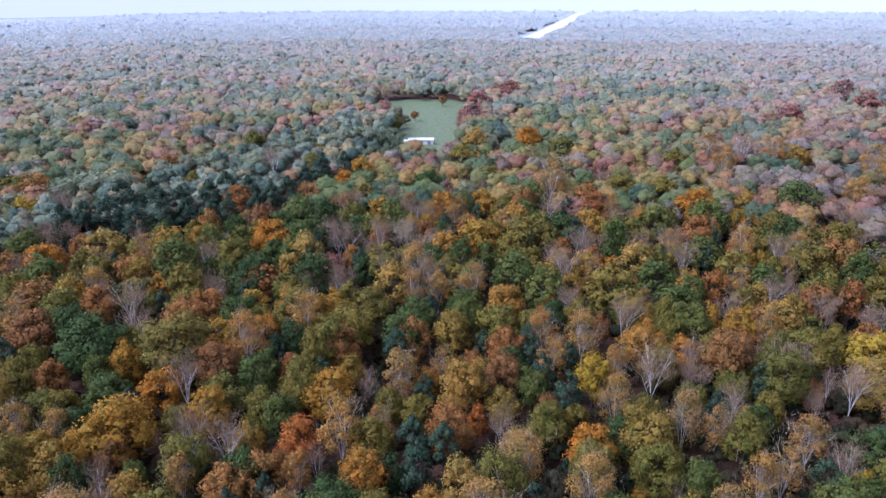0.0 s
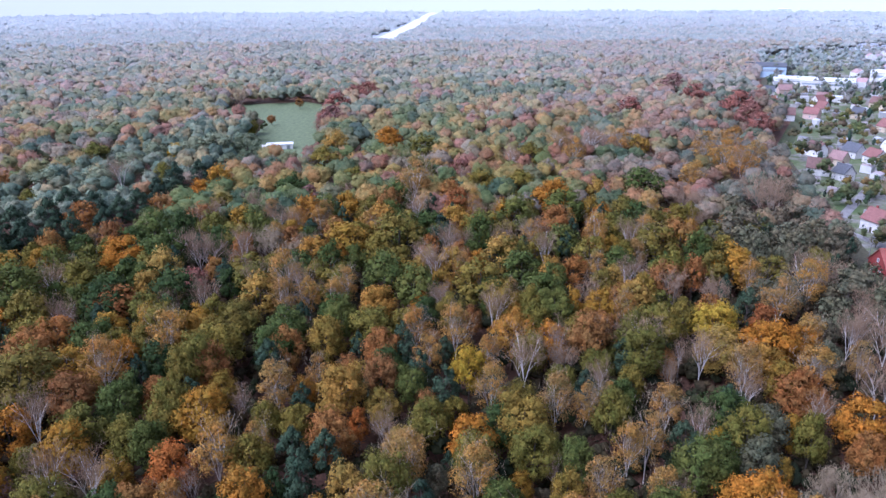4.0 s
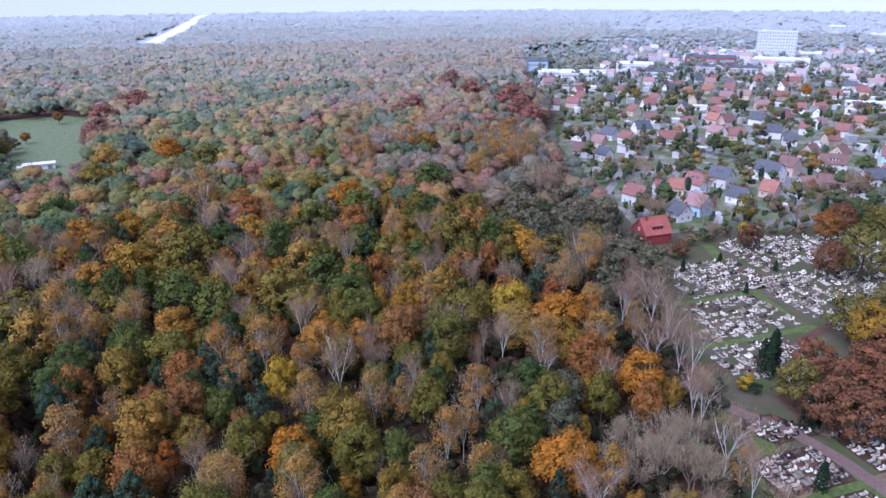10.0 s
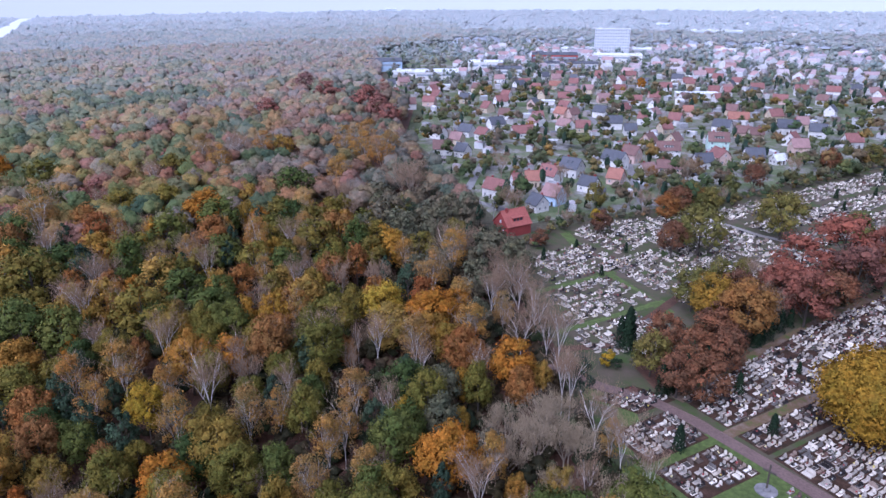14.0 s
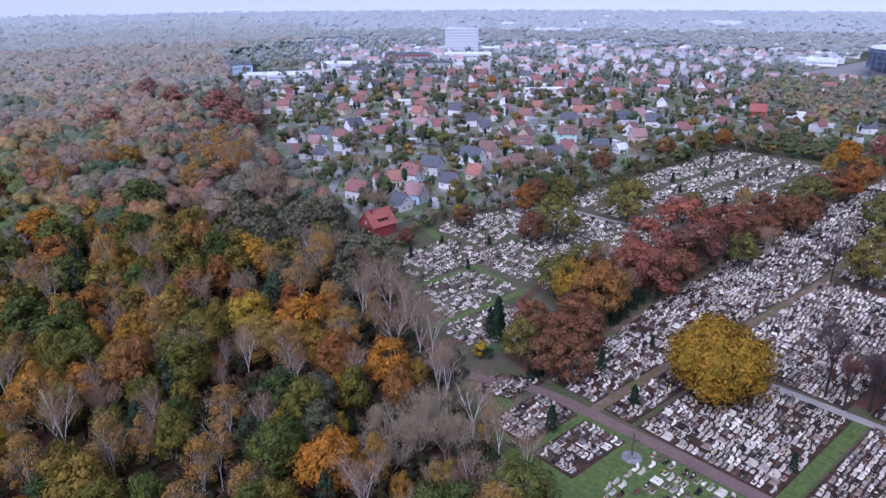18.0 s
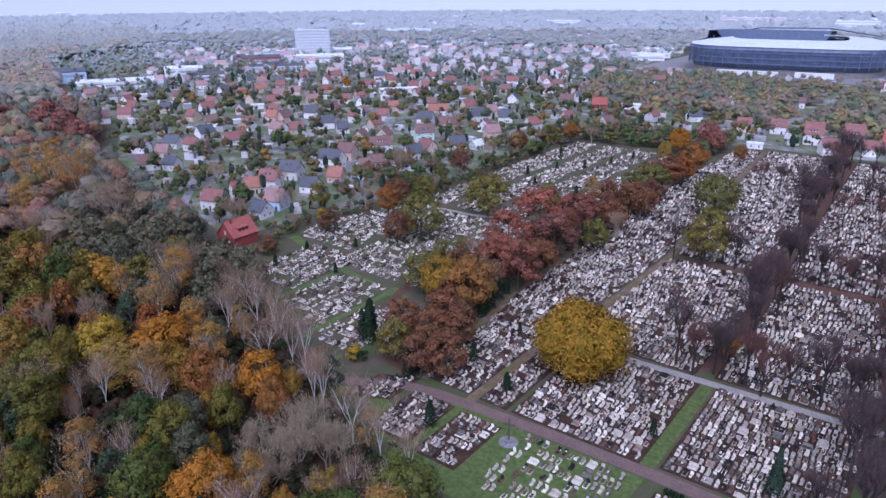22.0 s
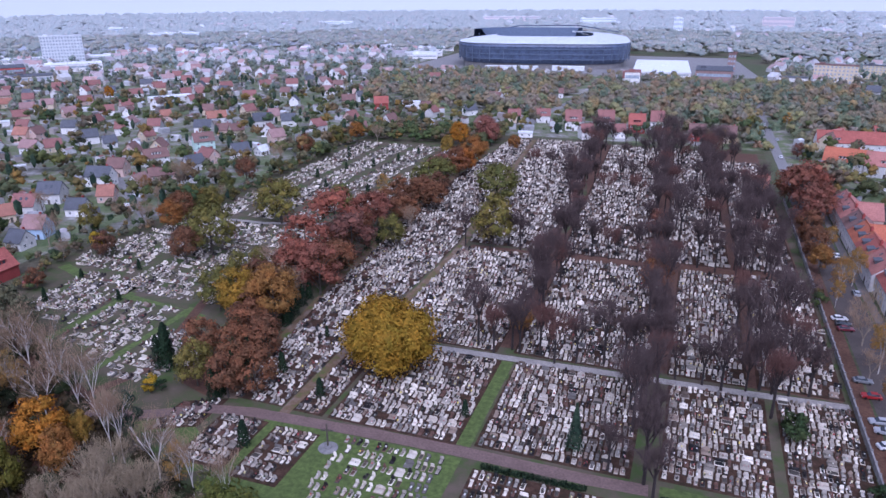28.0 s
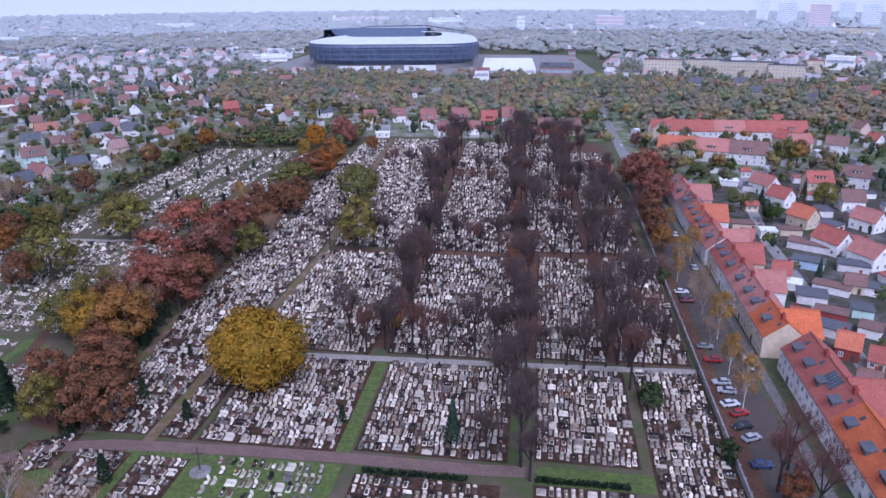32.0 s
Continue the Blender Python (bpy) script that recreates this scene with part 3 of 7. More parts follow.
FOREST = [(-88, 88), (-40, 58), (-20, -10), (-60, -300), (-700, -1500), (-2650, -1500), (-2650, 900), (-1500, 900), (-1100, 640), (-960, 420), (-720, 325), (-594, 266), (-494, 250), (-383, 184), (-300, 163), (-213, 137), (-184, 131), (-150, 113), (-112, 97)]
CLEAR = [[(-345, -66), (-350, -98), (-398, -112), (-470, -122), (-528, -176), (-572, -166), (-580, -112), (-555, -84), (-470, -74), (-402, -70)],
         strip([(-175, -164), (-223, -139), (-237, -133), (-256, -125), (-285, -112), (-345, -98), (-400, -98)], 15),
         strip([(-1250, -104), (-1784, -61), (-2700, -10)], 60)]


def free(p):
    return inside(p, FOREST) and not any(inside(p, c) for c in CLEAR)


def view_angle(p):
    return math.degrees(math.atan2(-p[0], p[1]))


def scatter(rng, r0, r1, gap, a0=0, a1=142, test=free, blur=0.0):
    """Places on a shaken grid within a ring, each kept only where the test says so."""
    out = []
    for gx in np.arange(-r1, r1, gap):
        for gy in np.arange(-r1, r1, gap):
            x, y = gx + rng.uniform(-0.42, 0.42) * gap, gy + rng.uniform(-0.42, 0.42) * gap
            r = math.hypot(x, y) * (1 + (rng.normal(0, blur) if blur else 0))
            if r0 <= r < r1 and a0 < view_angle((x, y)) < a1 and test((x, y)):
                out.append((x, y))
    return out


TAKEN = []
RIM = [(-88, 88), (-112, 97), (-150, 113), (-184, 131), (-213, 137), (-300, 163), (-383, 184), (-494, 250), (-594, 266), (-720, 325)]


def rim_gap(p):
    """How far a place lies from the forest's edge towards the village."""
    best, p = 1e9, Vector(p)
    for a, b in zip(RIM, RIM[1:]):
        a, b = Vector(a), Vector(b)
        t = max(0, min(1, (p - a).dot(b - a) / (b - a).length_squared))
        best = min(best, (p - a.lerp(b, t)).length)
    return best



def landmark(key, x, y, s=1.0, variant=None, label="", clear=4.5):
    """A tree that stands out; the others keep clear of it."""
    TAKEN.append((x, y, {"tan": 3.2, "birch": 3.0, "pine": 2.6}.get(key, clear) * s))
    return tree(key, x, y, s, variant, label=label, fine=math.hypot(x, y) < 180, tall=math.sqrt(s))


def open_ground(p):
    """No tree that stands out reaches this place."""
    return all((p[0] - a) ** 2 + (p[1] - b) ** 2 > (r + 2.0) ** 2 for a, b, r in TAKEN)


# trees that can be told apart by colour and size
landmark("ochre", -189.1, -150.1, 1.29)
landmark("rust", -191.8, -161.1, 0.70)
landmark("bare", -195.3, -179.8, 1.38)
landmark("rust", -172.0, -171.0, 0.76)
landmark("orange", -174.0, -160.4, 0.93)
landmark("green", -160.5, -149.9, 1.26)
landmark("birch", -198.1, -144.6, 0.57)
landmark("ochre", -190.4, -127.8, 0.90)
landmark("tan", -187.3, -133.1, 0.92)
landmark("green", -173.5, -115.6, 1.13)
landmark("birch", -186.3, -110.9, 0.92)
landmark("willow", -205.8, -116.2, 0.53)
landmark("orange", -208.3, -100.5, 1.16)
landmark("moss", -204.0, -109.9, 0.83)
landmark("rust", -175.5, -132.1, 0.86)
landmark("moss", -170.6, -139.2, 0.95)
landmark("ochre", -166.8, -116.4, 0.74)
landmark("tan", -156.7, -129.4, 0.93)
landmark("moss", -159.2, -139.2, 0.84)
landmark("rust", -147.9, -140.8, 0.95)
landmark("green", -153.2, -154.3, 0.94)
landmark("moss", -157.4, -116.4, 1.00)
landmark("birch", -146.0, -111.6, 1.06)
landmark("birch", -165.1, -100.4, 0.83)
landmark("green", -177.2, -100.5, 0.67)
landmark("ochre", -160.1, -84.1, 0.80)
landmark("ochre", -183.6, -83.8, 0.81)
landmark("rust", -129.1, -127.8, 0.92)
landmark("moss", -143.4, -128.7, 0.92)
landmark("rust", -145.1, -121.7, 0.82)
landmark("green", -126.6, -109.3, 1.25)
landmark("moss", -129.4, -89.2, 1.19)
landmark("rust", -144.1, -95.2, 0.76)
landmark("green", -150.8, -84.5, 0.77)
landmark("orange", -146.1, -75.3, 0.68)
landmark("tan", -134.1, -73.3, 1.06)
landmark("moss", -150.7, -72.0, 0.63)
landmark("green", -141.6, -64.8, 0.71)
landmark("moss", -154.2, -100.9, 0.88)
landmark("pale", -214.7, -54.5, 1.52)
landmark("ochre", -217.8, -30.0, 1.18)
landmark("bare", -221.8, -80.0, 0.86)
landmark("green", -209.2, -87.6, 1.06)
landmark("red", -189.3, -72.6, 0.81)
landmark("rust", -202.0, -69.5, 0.61)
landmark("moss", -186.8, -52.9, 1.20)
landmark("tan", -184.3, -44.0, 1.16)
landmark("birch", -183.2, -52.9, 0.73)
landmark("orange", -198.2, -37.0, 0.52)
landmark("birch", -174.3, -63.9, 0.89)
landmark("moss", -199.7, -29.5, 0.59)
landmark("moss", -200.1, -13.4, 0.88)
landmark("green", -188.5, -15.8, 0.97)
landmark("moss", -216.1, -13.0, 1.24)
landmark("birch", -203.7, -5.8, 0.87)
landmark("green", -181.4, -6.9, 1.00)
landmark("ochre", -172.4, -16.5, 0.97)
landmark("tan", -175.1, -35.9, 0.93)
landmark("tan", -174.7, -28.6, 0.74)
landmark("orange", -176.6, -5.2, 0.53)
landmark("moss", -163.3, -52.1, 0.96)
landmark("green", -159.3, -38.4, 0.92)
landmark("ochre", -152.6, -27.8, 0.88)
landmark("moss", -156.7, -17.0, 1.07)
landmark("tan", -150.0, -65.4, 1.12)
landmark("moss", -147.6, -52.5, 1.01)
landmark("birch", -173.5, 1.0, 0.59)
landmark("pine", -160.8, -3.8, 0.77)
landmark("rust", -153.1, -1.2, 0.46)
landmark("pine", -146.8, -19.2, 0.83)
landmark("pine", -145.2, -7.6, 0.92)
landmark("ochre", -161.9, -74.3, 0.66)
landmark("pine", -141.2, -39.2, 1.23)
landmark("rust", -114.5, -111.0, 0.60)
landmark("moss", -111.5, -116.8, 0.73)
landmark("moss", -104.5, -104.0, 0.79)
landmark("moss", -105.2, -100.5, 0.68)
landmark("green", -111.4, -94.4, 0.96)
landmark("orange", -116.4, -85.1, 0.84)
landmark("ochre", -124.2, -98.8, 0.60)
landmark("rust", -127.2, -77.7, 0.73)
landmark("moss", -116.3, -70.5, 0.91)
landmark("moss", -113.3, -60.3, 0.62)
landmark("green", -124.2, -65.9, 0.66)
landmark("ochre", -98.8, -82.4, 1.02)
landmark("ochre", -91.6, -94.8, 0.73)
landmark("ochre", -95.3, -89.4, 0.63)
landmark("birch", -102.3, -69.9, 0.85)
landmark("moss", -106.4, -75.4, 0.62)
landmark("moss", -94.2, -66.4, 0.67)
landmark("birch", -97.5, -59.8, 0.81)
landmark("rust", -93.8, -81.3, 0.50)
landmark("green", -90.9, -75.3, 0.49)
landmark("birch", -89.1, -81.1, 0.52)
landmark("ochre", -86.2, -87.9, 0.70)
landmark("green", -85.3, -84.1, 0.59)
landmark("tan", -95.6, -45.7, 0.76)
landmark("tan", -90.2, -65.3, 0.72)
landmark("ochre", -102.5, -58.4, 0.49)
landmark("bare", -102.0, -107.8, 0.53)
landmark("bare", -91.2, -98.7, 0.49)
landmark("rust", -129.5, -60.2, 0.55)
landmark("ochre", -120.1, -47.9, 0.87)
landmark("ochre", -133.1, -47.9, 0.61)
landmark("birch", -126.0, -41.8, 0.62)
landmark("tan", -128.1, -34.6, 1.10)
landmark("tan", -136.1, -27.4, 0.61)
landmark("ochre", -131.3, -29.7, 0.43)
landmark("yellow_wood", -131.5, -21.4, 0.53)
landmark("rust", -140.0, -20.8, 0.40)
landmark("rust", -134.9, -13.0, 0.58)
landmark("green", -133.2, -6.0, 0.53)
landmark("ochre", -124.5, -11.9, 0.66)
landmark("red_orange", -120.8, -16.7, 0.40)
landmark("tan", -110.3, -34.7, 0.67)
landmark("moss", -119.9, -29.0, 0.65)
landmark("pine", -106.7, -27.0, 1.16)
landmark("pine", -104.6, -20.6, 1.14)
landmark("pine", -98.7, -24.1, 0.95)
landmark("tan", -104.7, -40.3, 0.98)
landmark("red_orange", -105.0, -48.6, 0.81)
landmark("birch", -100.4, -43.9, 0.49)
landmark("birch", -115.1, -10.8, 0.63)
landmark("tan", -102.1, -5.9, 0.92)
landmark("ochre", -97.2, -15.7, 0.65)
landmark("green", -99.5, -29.5, 0.49)
landmark("pine", -135.9, -4.4, 0.87)
landmark("pine", -127.3, 1.3, 0.92)
landmark("moss", -124.4, 3.2, 0.50)
landmark("rust", -124.5, -2.5, 0.40)
landmark("moss", -120.2, -35.1, 0.46)
landmark("tan", -277.8, -10.0, 1.75)
landmark("birch", -252.8, -8.7, 1.17)
landmark("red", -318.7, 11.2, 1.00)
landmark("moss", -296.1, 18.8, 1.04)
landmark("birch", -304.1, 11.7, 0.83)
landmark("birch", -332.7, 36.7, 1.21)
landmark("orange", -269.7, 45.6, 1.35)
landmark("moss", -291.4, 35.6, 1.13)
landmark("ochre", -280.8, 65.8, 0.91)
landmark("green", -243.8, 28.5, 1.05)
landmark("bare", -250.3, 14.3, 0.82)
landmark("rust", -233.8, 40.6, 0.92)
landmark("birch", -219.5, 21.7, 0.93)
landmark("moss", -231.2, 16.0, 1.16)
landmark("orange", -249.1, 60.8, 0.64)
landmark("green", -252.6, 48.2, 1.18)
landmark("rust", -273.7, 5.7, 0.85)
landmark("green", -264.4, -16.4, 0.93)
landmark("bare", -287.6, -39.2, 0.85)
landmark("ochre", -265.6, -35.7, 0.85)
landmark("ochre", -199.2, 4.7, 0.80)
landmark("orange", -207.3, 12.2, 0.60)
landmark("green", -192.7, 24.8, 1.13)
landmark("moss", -181.2, 12.0, 1.20)
landmark("green", -180.4, 29.6, 1.01)
landmark("rust", -194.6, 40.8, 0.78)
landmark("moss", -207.4, 48.1, 0.85)
landmark("tan", -221.4, 53.3, 1.03)
landmark("birch", -208.3, 34.3, 0.80)
landmark("bare", -219.1, 8.3, 0.73)
landmark("moss", -185.6, 47.5, 0.70)
landmark("bare", -229.6, 33.7, 0.77)
landmark("pine", -223.9, 1.2, 1.31)
landmark("moss", -317.8, -8.2, 1.11)
landmark("green", -275.3, 84.0, 1.45)
landmark("moss", -250.1, 70.0, 1.10)
landmark("rust", -249.1, 85.7, 0.61)
landmark("bare", -261.3, 132.0, 1.61)
landmark("tan", -293.1, 110.4, 1.67)
landmark("tan", -309.1, 138.7, 1.75)
landmark("tan", -325.0, 136.6, 1.70)
landmark("moss", -214.7, 71.3, 1.21)
landmark("rust", -216.7, 80.1, 0.97)
landmark("ochre", -194.9, 89.2, 1.31)
landmark("moss", -191.8, 80.7, 0.83)
landmark("moss", -190.0, 97.6, 0.92)
landmark("moss", -198.7, 116.4, 0.99)
landmark("tan", -177.8, 103.5, 1.15)
landmark("tan", -165.6, 89.5, 1.16)
landmark("grey", -213.7, 102.3, 1.33)
landmark("grey", -219.1, 117.4, 1.21)
landmark("grey", -221.8, 92.3, 0.90)
landmark("grey", -174.2, 113.2, 1.03)
landmark("bare", -176.6, 76.7, 0.72)
landmark("birch", -186.4, 54.7, 0.74)
landmark("bare", -179.2, 66.4, 0.71)
landmark("rust", -234.3, 101.8, 0.50)
landmark("grey", -253.2, 112.7, 1.03)
landmark("bare", -261.5, 101.7, 0.91)
landmark("grey", -202.4, 111.4, 0.87)
landmark("bare", -197.9, 62.6, 0.56)
landmark("grey", -160.4, 102.0, 0.74)
landmark("pine", -163.5, 80.2, 1.10)
landmark("bare", -260.0, 96.4, 0.81)
landmark("birch", -177.1, 0.6, 0.69)
landmark("rust", -166.3, 8.7, 0.41)
landmark("tan", -152.1, 4.0, 0.98)
landmark("birch", -162.3, 14.0, 0.80)
landmark("ochre", -152.5, 18.2, 0.76)
landmark("orange", -151.9, 27.1, 0.77)
landmark("pine", -148.8, 23.7, 0.69)
landmark("birch", -135.5, 19.0, 1.05)
landmark("tan", -144.9, 11.6, 0.79)
landmark("yellow_wood", -136.9, 6.6, 0.59)
landmark("pine", -149.9, -8.8, 0.84)
landmark("moss", -168.0, 3.3, 0.63)
landmark("moss", -134.0, 27.1, 0.65)
landmark("pine", -128.8, 31.1, 0.86)
landmark("pine", -131.6, 12.8, 0.76)
landmark("moss", -125.7, 16.9, 0.51)
landmark("tan", -121.0, 23.6, 0.84)
landmark("tan", -121.1, 29.6, 0.70)
landmark("tan", -176.2, 25.7, 0.65)
landmark("tan", -180.2, 20.6, 0.56)
landmark("moss", -163.4, 36.7, 0.50)
landmark("green", -167.8, 30.7, 0.77)
landmark("green", -177.7, 14.8, 0.79)
landmark("rust", -161.0, 41.5, 0.62)
landmark("birch", -149.4, 28.7, 0.61)
landmark("yellow_wood", -157.3, 69.7, 0.80)
landmark("orange", -146.9, 78.1, 1.12)
landmark("orange", -149.3, 88.0, 0.65)
landmark("tan", -132.5, 82.6, 1.16)
landmark("ochre", -131.6, 75.3, 0.64)
landmark("tan", -137.2, 95.1, 0.70)
landmark("tan", -132.2, 66.5, 0.88)
landmark("birch", -125.3, 64.3, 0.58)
landmark("orange", -115.2, 83.1, 0.88)
landmark("birch", -146.2, 57.4, 0.47)
landmark("birch", -146.5, 49.4, 0.85)
landmark("birch", -139.7, 59.9, 0.76)
landmark("tan", -150.7, 90.2, 1.00)
landmark("birch", -149.3, 100.5, 0.96)
landmark("birch", -144.3, 105.3, 0.95)
landmark("birch", -127.0, 93.7, 0.94)
landmark("tan", -164.2, 48.6, 0.72)
landmark("moss", -140.6, 36.5, 0.73)
landmark("green", -127.5, 38.4, 0.63)
landmark("tan", -125.5, 35.4, 0.58)
landmark("tan", -120.7, 46.3, 0.94)
landmark("birch", -116.2, 51.6, 0.60)
landmark("grey", -115.1, 63.9, 0.77)
landmark("ochre", -115.7, 69.5, 0.43)
landmark("birch", -117.6, 75.5, 0.71)
landmark("rust", -107.7, 79.8, 0.63)
landmark("ochre", -110.3, 87.9, 0.44)
landmark("bare", -137.3, 52.2, 0.47)
landmark("moss", -172.5, 59.9, 0.61)
landmark("rust", -142.6, 52.5, 0.46)
landmark("birch", -122.9, 98.8, 0.78)
landmark("birch", -139.0, 106.8, 0.68)
landmark("orange", -112.1, 6.3, 0.77)
landmark("moss", -108.0, 17.6, 0.72)
landmark("green", -106.8, 24.7, 0.72)
landmark("tan", -106.6, 34.8, 0.72)
landmark("tan", -97.4, 28.0, 0.80)
landmark("tan", -108.9, 38.9, 0.80)
landmark("tan", -95.7, 37.8, 0.81)
landmark("green", -101.2, 46.2, 0.74)
landmark("green", -107.0, 52.0, 0.59)
landmark("orange", -92.7, 52.1, 0.90)
landmark("orange", -92.4, 56.3, 0.64)
landmark("ochre", -105.2, 63.0, 0.40)
landmark("pale", -97.0, 68.7, 0.78)
landmark("pale", -95.0, 79.9, 0.80)
landmark("pale", -89.2, 70.6, 0.72)
landmark("birch", -102.8, 87.7, 0.77)
landmark("birch", -90.0, 86.3, 0.92)
landmark("birch", -99.3, 43.5, 0.40)
landmark("birch", -104.8, 20.8, 0.40)
landmark("tan", -97.1, 6.0, 0.96)
landmark("grey", -102.6, -0.6, 0.40)
landmark("pine", -104.9, 1.6, 0.65)
landmark("ochre", -100.4, 14.3, 0.40)
landmark("birch", -147.3, 98.1, 0.77)
landmark("birch", -131.4, 101.9, 0.90)
landmark("birch", -118.9, 99.5, 0.85)
landmark("bare", -111.9, 95.8, 0.53)
landmark("birch", -100.4, 88.0, 0.69)
landmark("birch", -78.8, 82.6, 0.68)
landmark("birch", -70.4, 81.5, 0.66)
landmark("tan", -82.0, 82.8, 0.54)
landmark("ochre", -78.2, 66.8, 0.40)
landmark("pale", -95.9, 77.0, 0.80)
landmark("pale", -100.2, 68.8, 0.60)
landmark("pale", -87.0, 75.7, 0.65)
landmark("grey", -105.8, 58.7, 0.67)
landmark("yellow_wood", -114.0, 54.4, 0.40)
landmark("ochre", -81.3, 60.5, 0.40)
landmark("birch", -76.6, 72.5, 0.53)
landmark("grey", -92.7, 61.2, 0.59)
landmark("orange", -375.5, -26.3, 1.17)
landmark("moss", -360.3, -6.3, 1.37)
landmark("red", -562.7, -65.7, 1.35)
landmark("red", -558.8, -54.1, 1.53)
landmark("red", -483.3, 133.2, 1.37)
landmark("red", -509.6, -71.8, 1.58)
landmark("red", -447.2, -66.5, 1.24)
landmark("birch", -367.5, 81.8, 1.69)
landmark("tan", -340.4, 68.0, 1.34)
landmark("tan", -362.4, 63.6, 1.42)
landmark("moss", -344.7, 46.6, 1.20)
landmark("red", -370.9, 48.4, 0.65)
landmark("red", -375.8, 39.0, 0.65)
landmark("ochre", -367.4, 107.2, 0.92)
landmark("tan", -361.3, 95.1, 1.44)
landmark("ochre", -269.8, -37.4, 0.77)
landmark("ochre", -295.7, -95.6, 0.98)
landmark("orange", -283.8, -99.7, 0.84)
landmark("ochre", -264.3, -98.1, 0.79)
landmark("rust", -262.6, -108.6, 0.79)
landmark("moss", -261.5, -85.0, 1.06)
landmark("bare", -265.6, -71.8, 0.98)
landmark("moss", -331.8, -54.7, 1.40)
landmark("ochre", -370.7, -55.0, 1.16)
landmark("green", -232.0, -99.9, 1.07)
landmark("green", -285.0, -61.8, 1.22)
landmark("moss", -302.2, -37.0, 1.06)
landmark("red", -274.7, -52.4, 0.69)
landmark("willow", -246.7, -200.0, 1.63)
landmark("willow", -256.6, -194.0, 1.41)
landmark("willow", -243.9, -210.1, 1.30)
landmark("willow", -331.3, -148.9, 1.45)
landmark("willow", -298.4, -150.5, 1.22)
landmark("willow", -357.3, -146.9, 1.40)
landmark("willow", -363.4, -129.5, 1.26)
landmark("willow", -367.2, -117.6, 1.54)
landmark("willow", -375.5, -103.7, 1.41)
landmark("willow", -298.7, -172.4, 1.13)
landmark("willow", -335.1, -101.8, 1.15)
landmark("willow", -231.6, -219.9, 1.17)
landmark("yellow_wood", -359.5, -136.5, 0.66)
landmark("yellow_wood", -222.5, -209.6, 0.71)
landmark("rust", -246.7, -132.1, 0.97)
landmark("moss", -307.5, -123.8, 0.76)
landmark("birch", -297.9, -139.0, 1.19)
landmark("birch", -229.5, -196.8, 1.10)
landmark("pine", -297.1, -103.9, 1.75)
landmark("pine", -290.1, -112.2, 1.57)
landmark("pine", -207.0, -170.4, 1.71)
landmark("pine", -208.2, -161.1, 1.75)
landmark("pine", -206.9, -150.2, 1.75)
landmark("pine", -211.4, -143.2, 1.75)
landmark("pine", -216.0, -136.0, 1.75)
landmark("pine", -221.8, -130.4, 1.65)
landmark("pine", -227.0, -125.5, 1.33)
landmark("pine", -233.3, -117.1, 1.50)
landmark("pine", -247.6, -117.8, 1.57)
landmark("pine", -259.8, -115.7, 1.63)
landmark("pine", -273.0, -113.6, 1.50)
landmark("pine", -228.0, -169.0, 1.75)
landmark("pine", -233.4, -160.5, 1.75)
landmark("pine", -235.3, -149.6, 1.75)
landmark("pine", -240.9, -140.7, 1.75)
landmark("pine", -258.6, -142.7, 1.69)
landmark("pine", -256.6, -131.7, 1.65)
landmark("moss", -275.2, -166.8, 0.78)
landmark("rust", -291.4, -187.5, 0.83)
landmark("moss", -259.7, -179.5, 0.55)
landmark("pine", -204.5, -177.6, 1.56)
landmark("rust", -246.5, -224.4, 1.25)
landmark("moss", -242.5, -230.7, 1.16)
landmark("moss", -346.9, -171.9, 1.33)
landmark("red", -473.1, 203.2, 1.75)
landmark("red", -417.3, 194.8, 1.42)
landmark("red", -530.1, 194.3, 1.75)
landmark("red", -589.9, 196.3, 1.75)
landmark("red", -440.4, 197.3, 1.49)
landmark("tan", -358.0, 152.8, 1.75)
landmark("tan", -333.6, 155.2, 1.60)
landmark("tan", -339.6, 131.9, 1.58)
landmark("grey", -276.2, 139.4, 1.36)
landmark("bare", -257.4, 127.1, 1.30)
landmark("grey", -243.0, 130.2, 1.12)
landmark("grey", -210.2, 117.1, 0.99)
landmark("grey", -224.0, 103.3, 1.11)
landmark("pale", -93.6, 74.8, 0.86)
landmark("pale", -84.6, 77.3, 0.69)
landmark("pale", -89.6, 64.6, 0.60)
landmark("pale", -69.9, 73.3, 0.56)
landmark("pale", -77.6, 65.4, 0.63)
landmark("pale", -87.2, 77.0, 0.62)
landmark("pale", -90.3, 67.3, 0.68)

# no tall trees in front of the brick house
TAKEN.append((-198, 135, 9.0))
rng = np.random.default_rng(3)
SPECIES = ["ochre"] * 15 + ["moss"] * 22 + ["green"] * 20 + ["rust"] * 11 + ["tan"] * 13 + ["birch"] * 8 + ["pine"] * 10 + ["bare"] * 3
for x, y in scatter(rng, 70, 262, 7.6):
    room = min(math.hypot(x - a, y - b) - r for a, b, r in TAKEN)
    if room < 2.4:
        continue
    key = SPECIES[int(rng.integers(len(SPECIES)))]
    beyond = (x + 250) * 0.25 + (y + 138) < 0 and x < -150
    if beyond:
        key = ("willow", "pine", "green", "bare", "pine")[int(rng.integers(5))]
    if not beyond and x < -130 and rim_gap((x, y)) < rng.uniform(20, 48):
        key = ("grey", "grey", "bare", "grey", "birch", "pine", "grey")[int(rng.integers(7))]
    s = float(rng.uniform(0.55, 0.8) if room < 5 else rng.uniform(0.65, 0.98))
    tree(key, x, y, s * (1.2 if key in ("pine", "birch", "tan") else 1), fine=math.hypot(x, y) < 175, tall=float(rng.uniform(0.82, 0.98)))
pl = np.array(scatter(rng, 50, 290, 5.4))
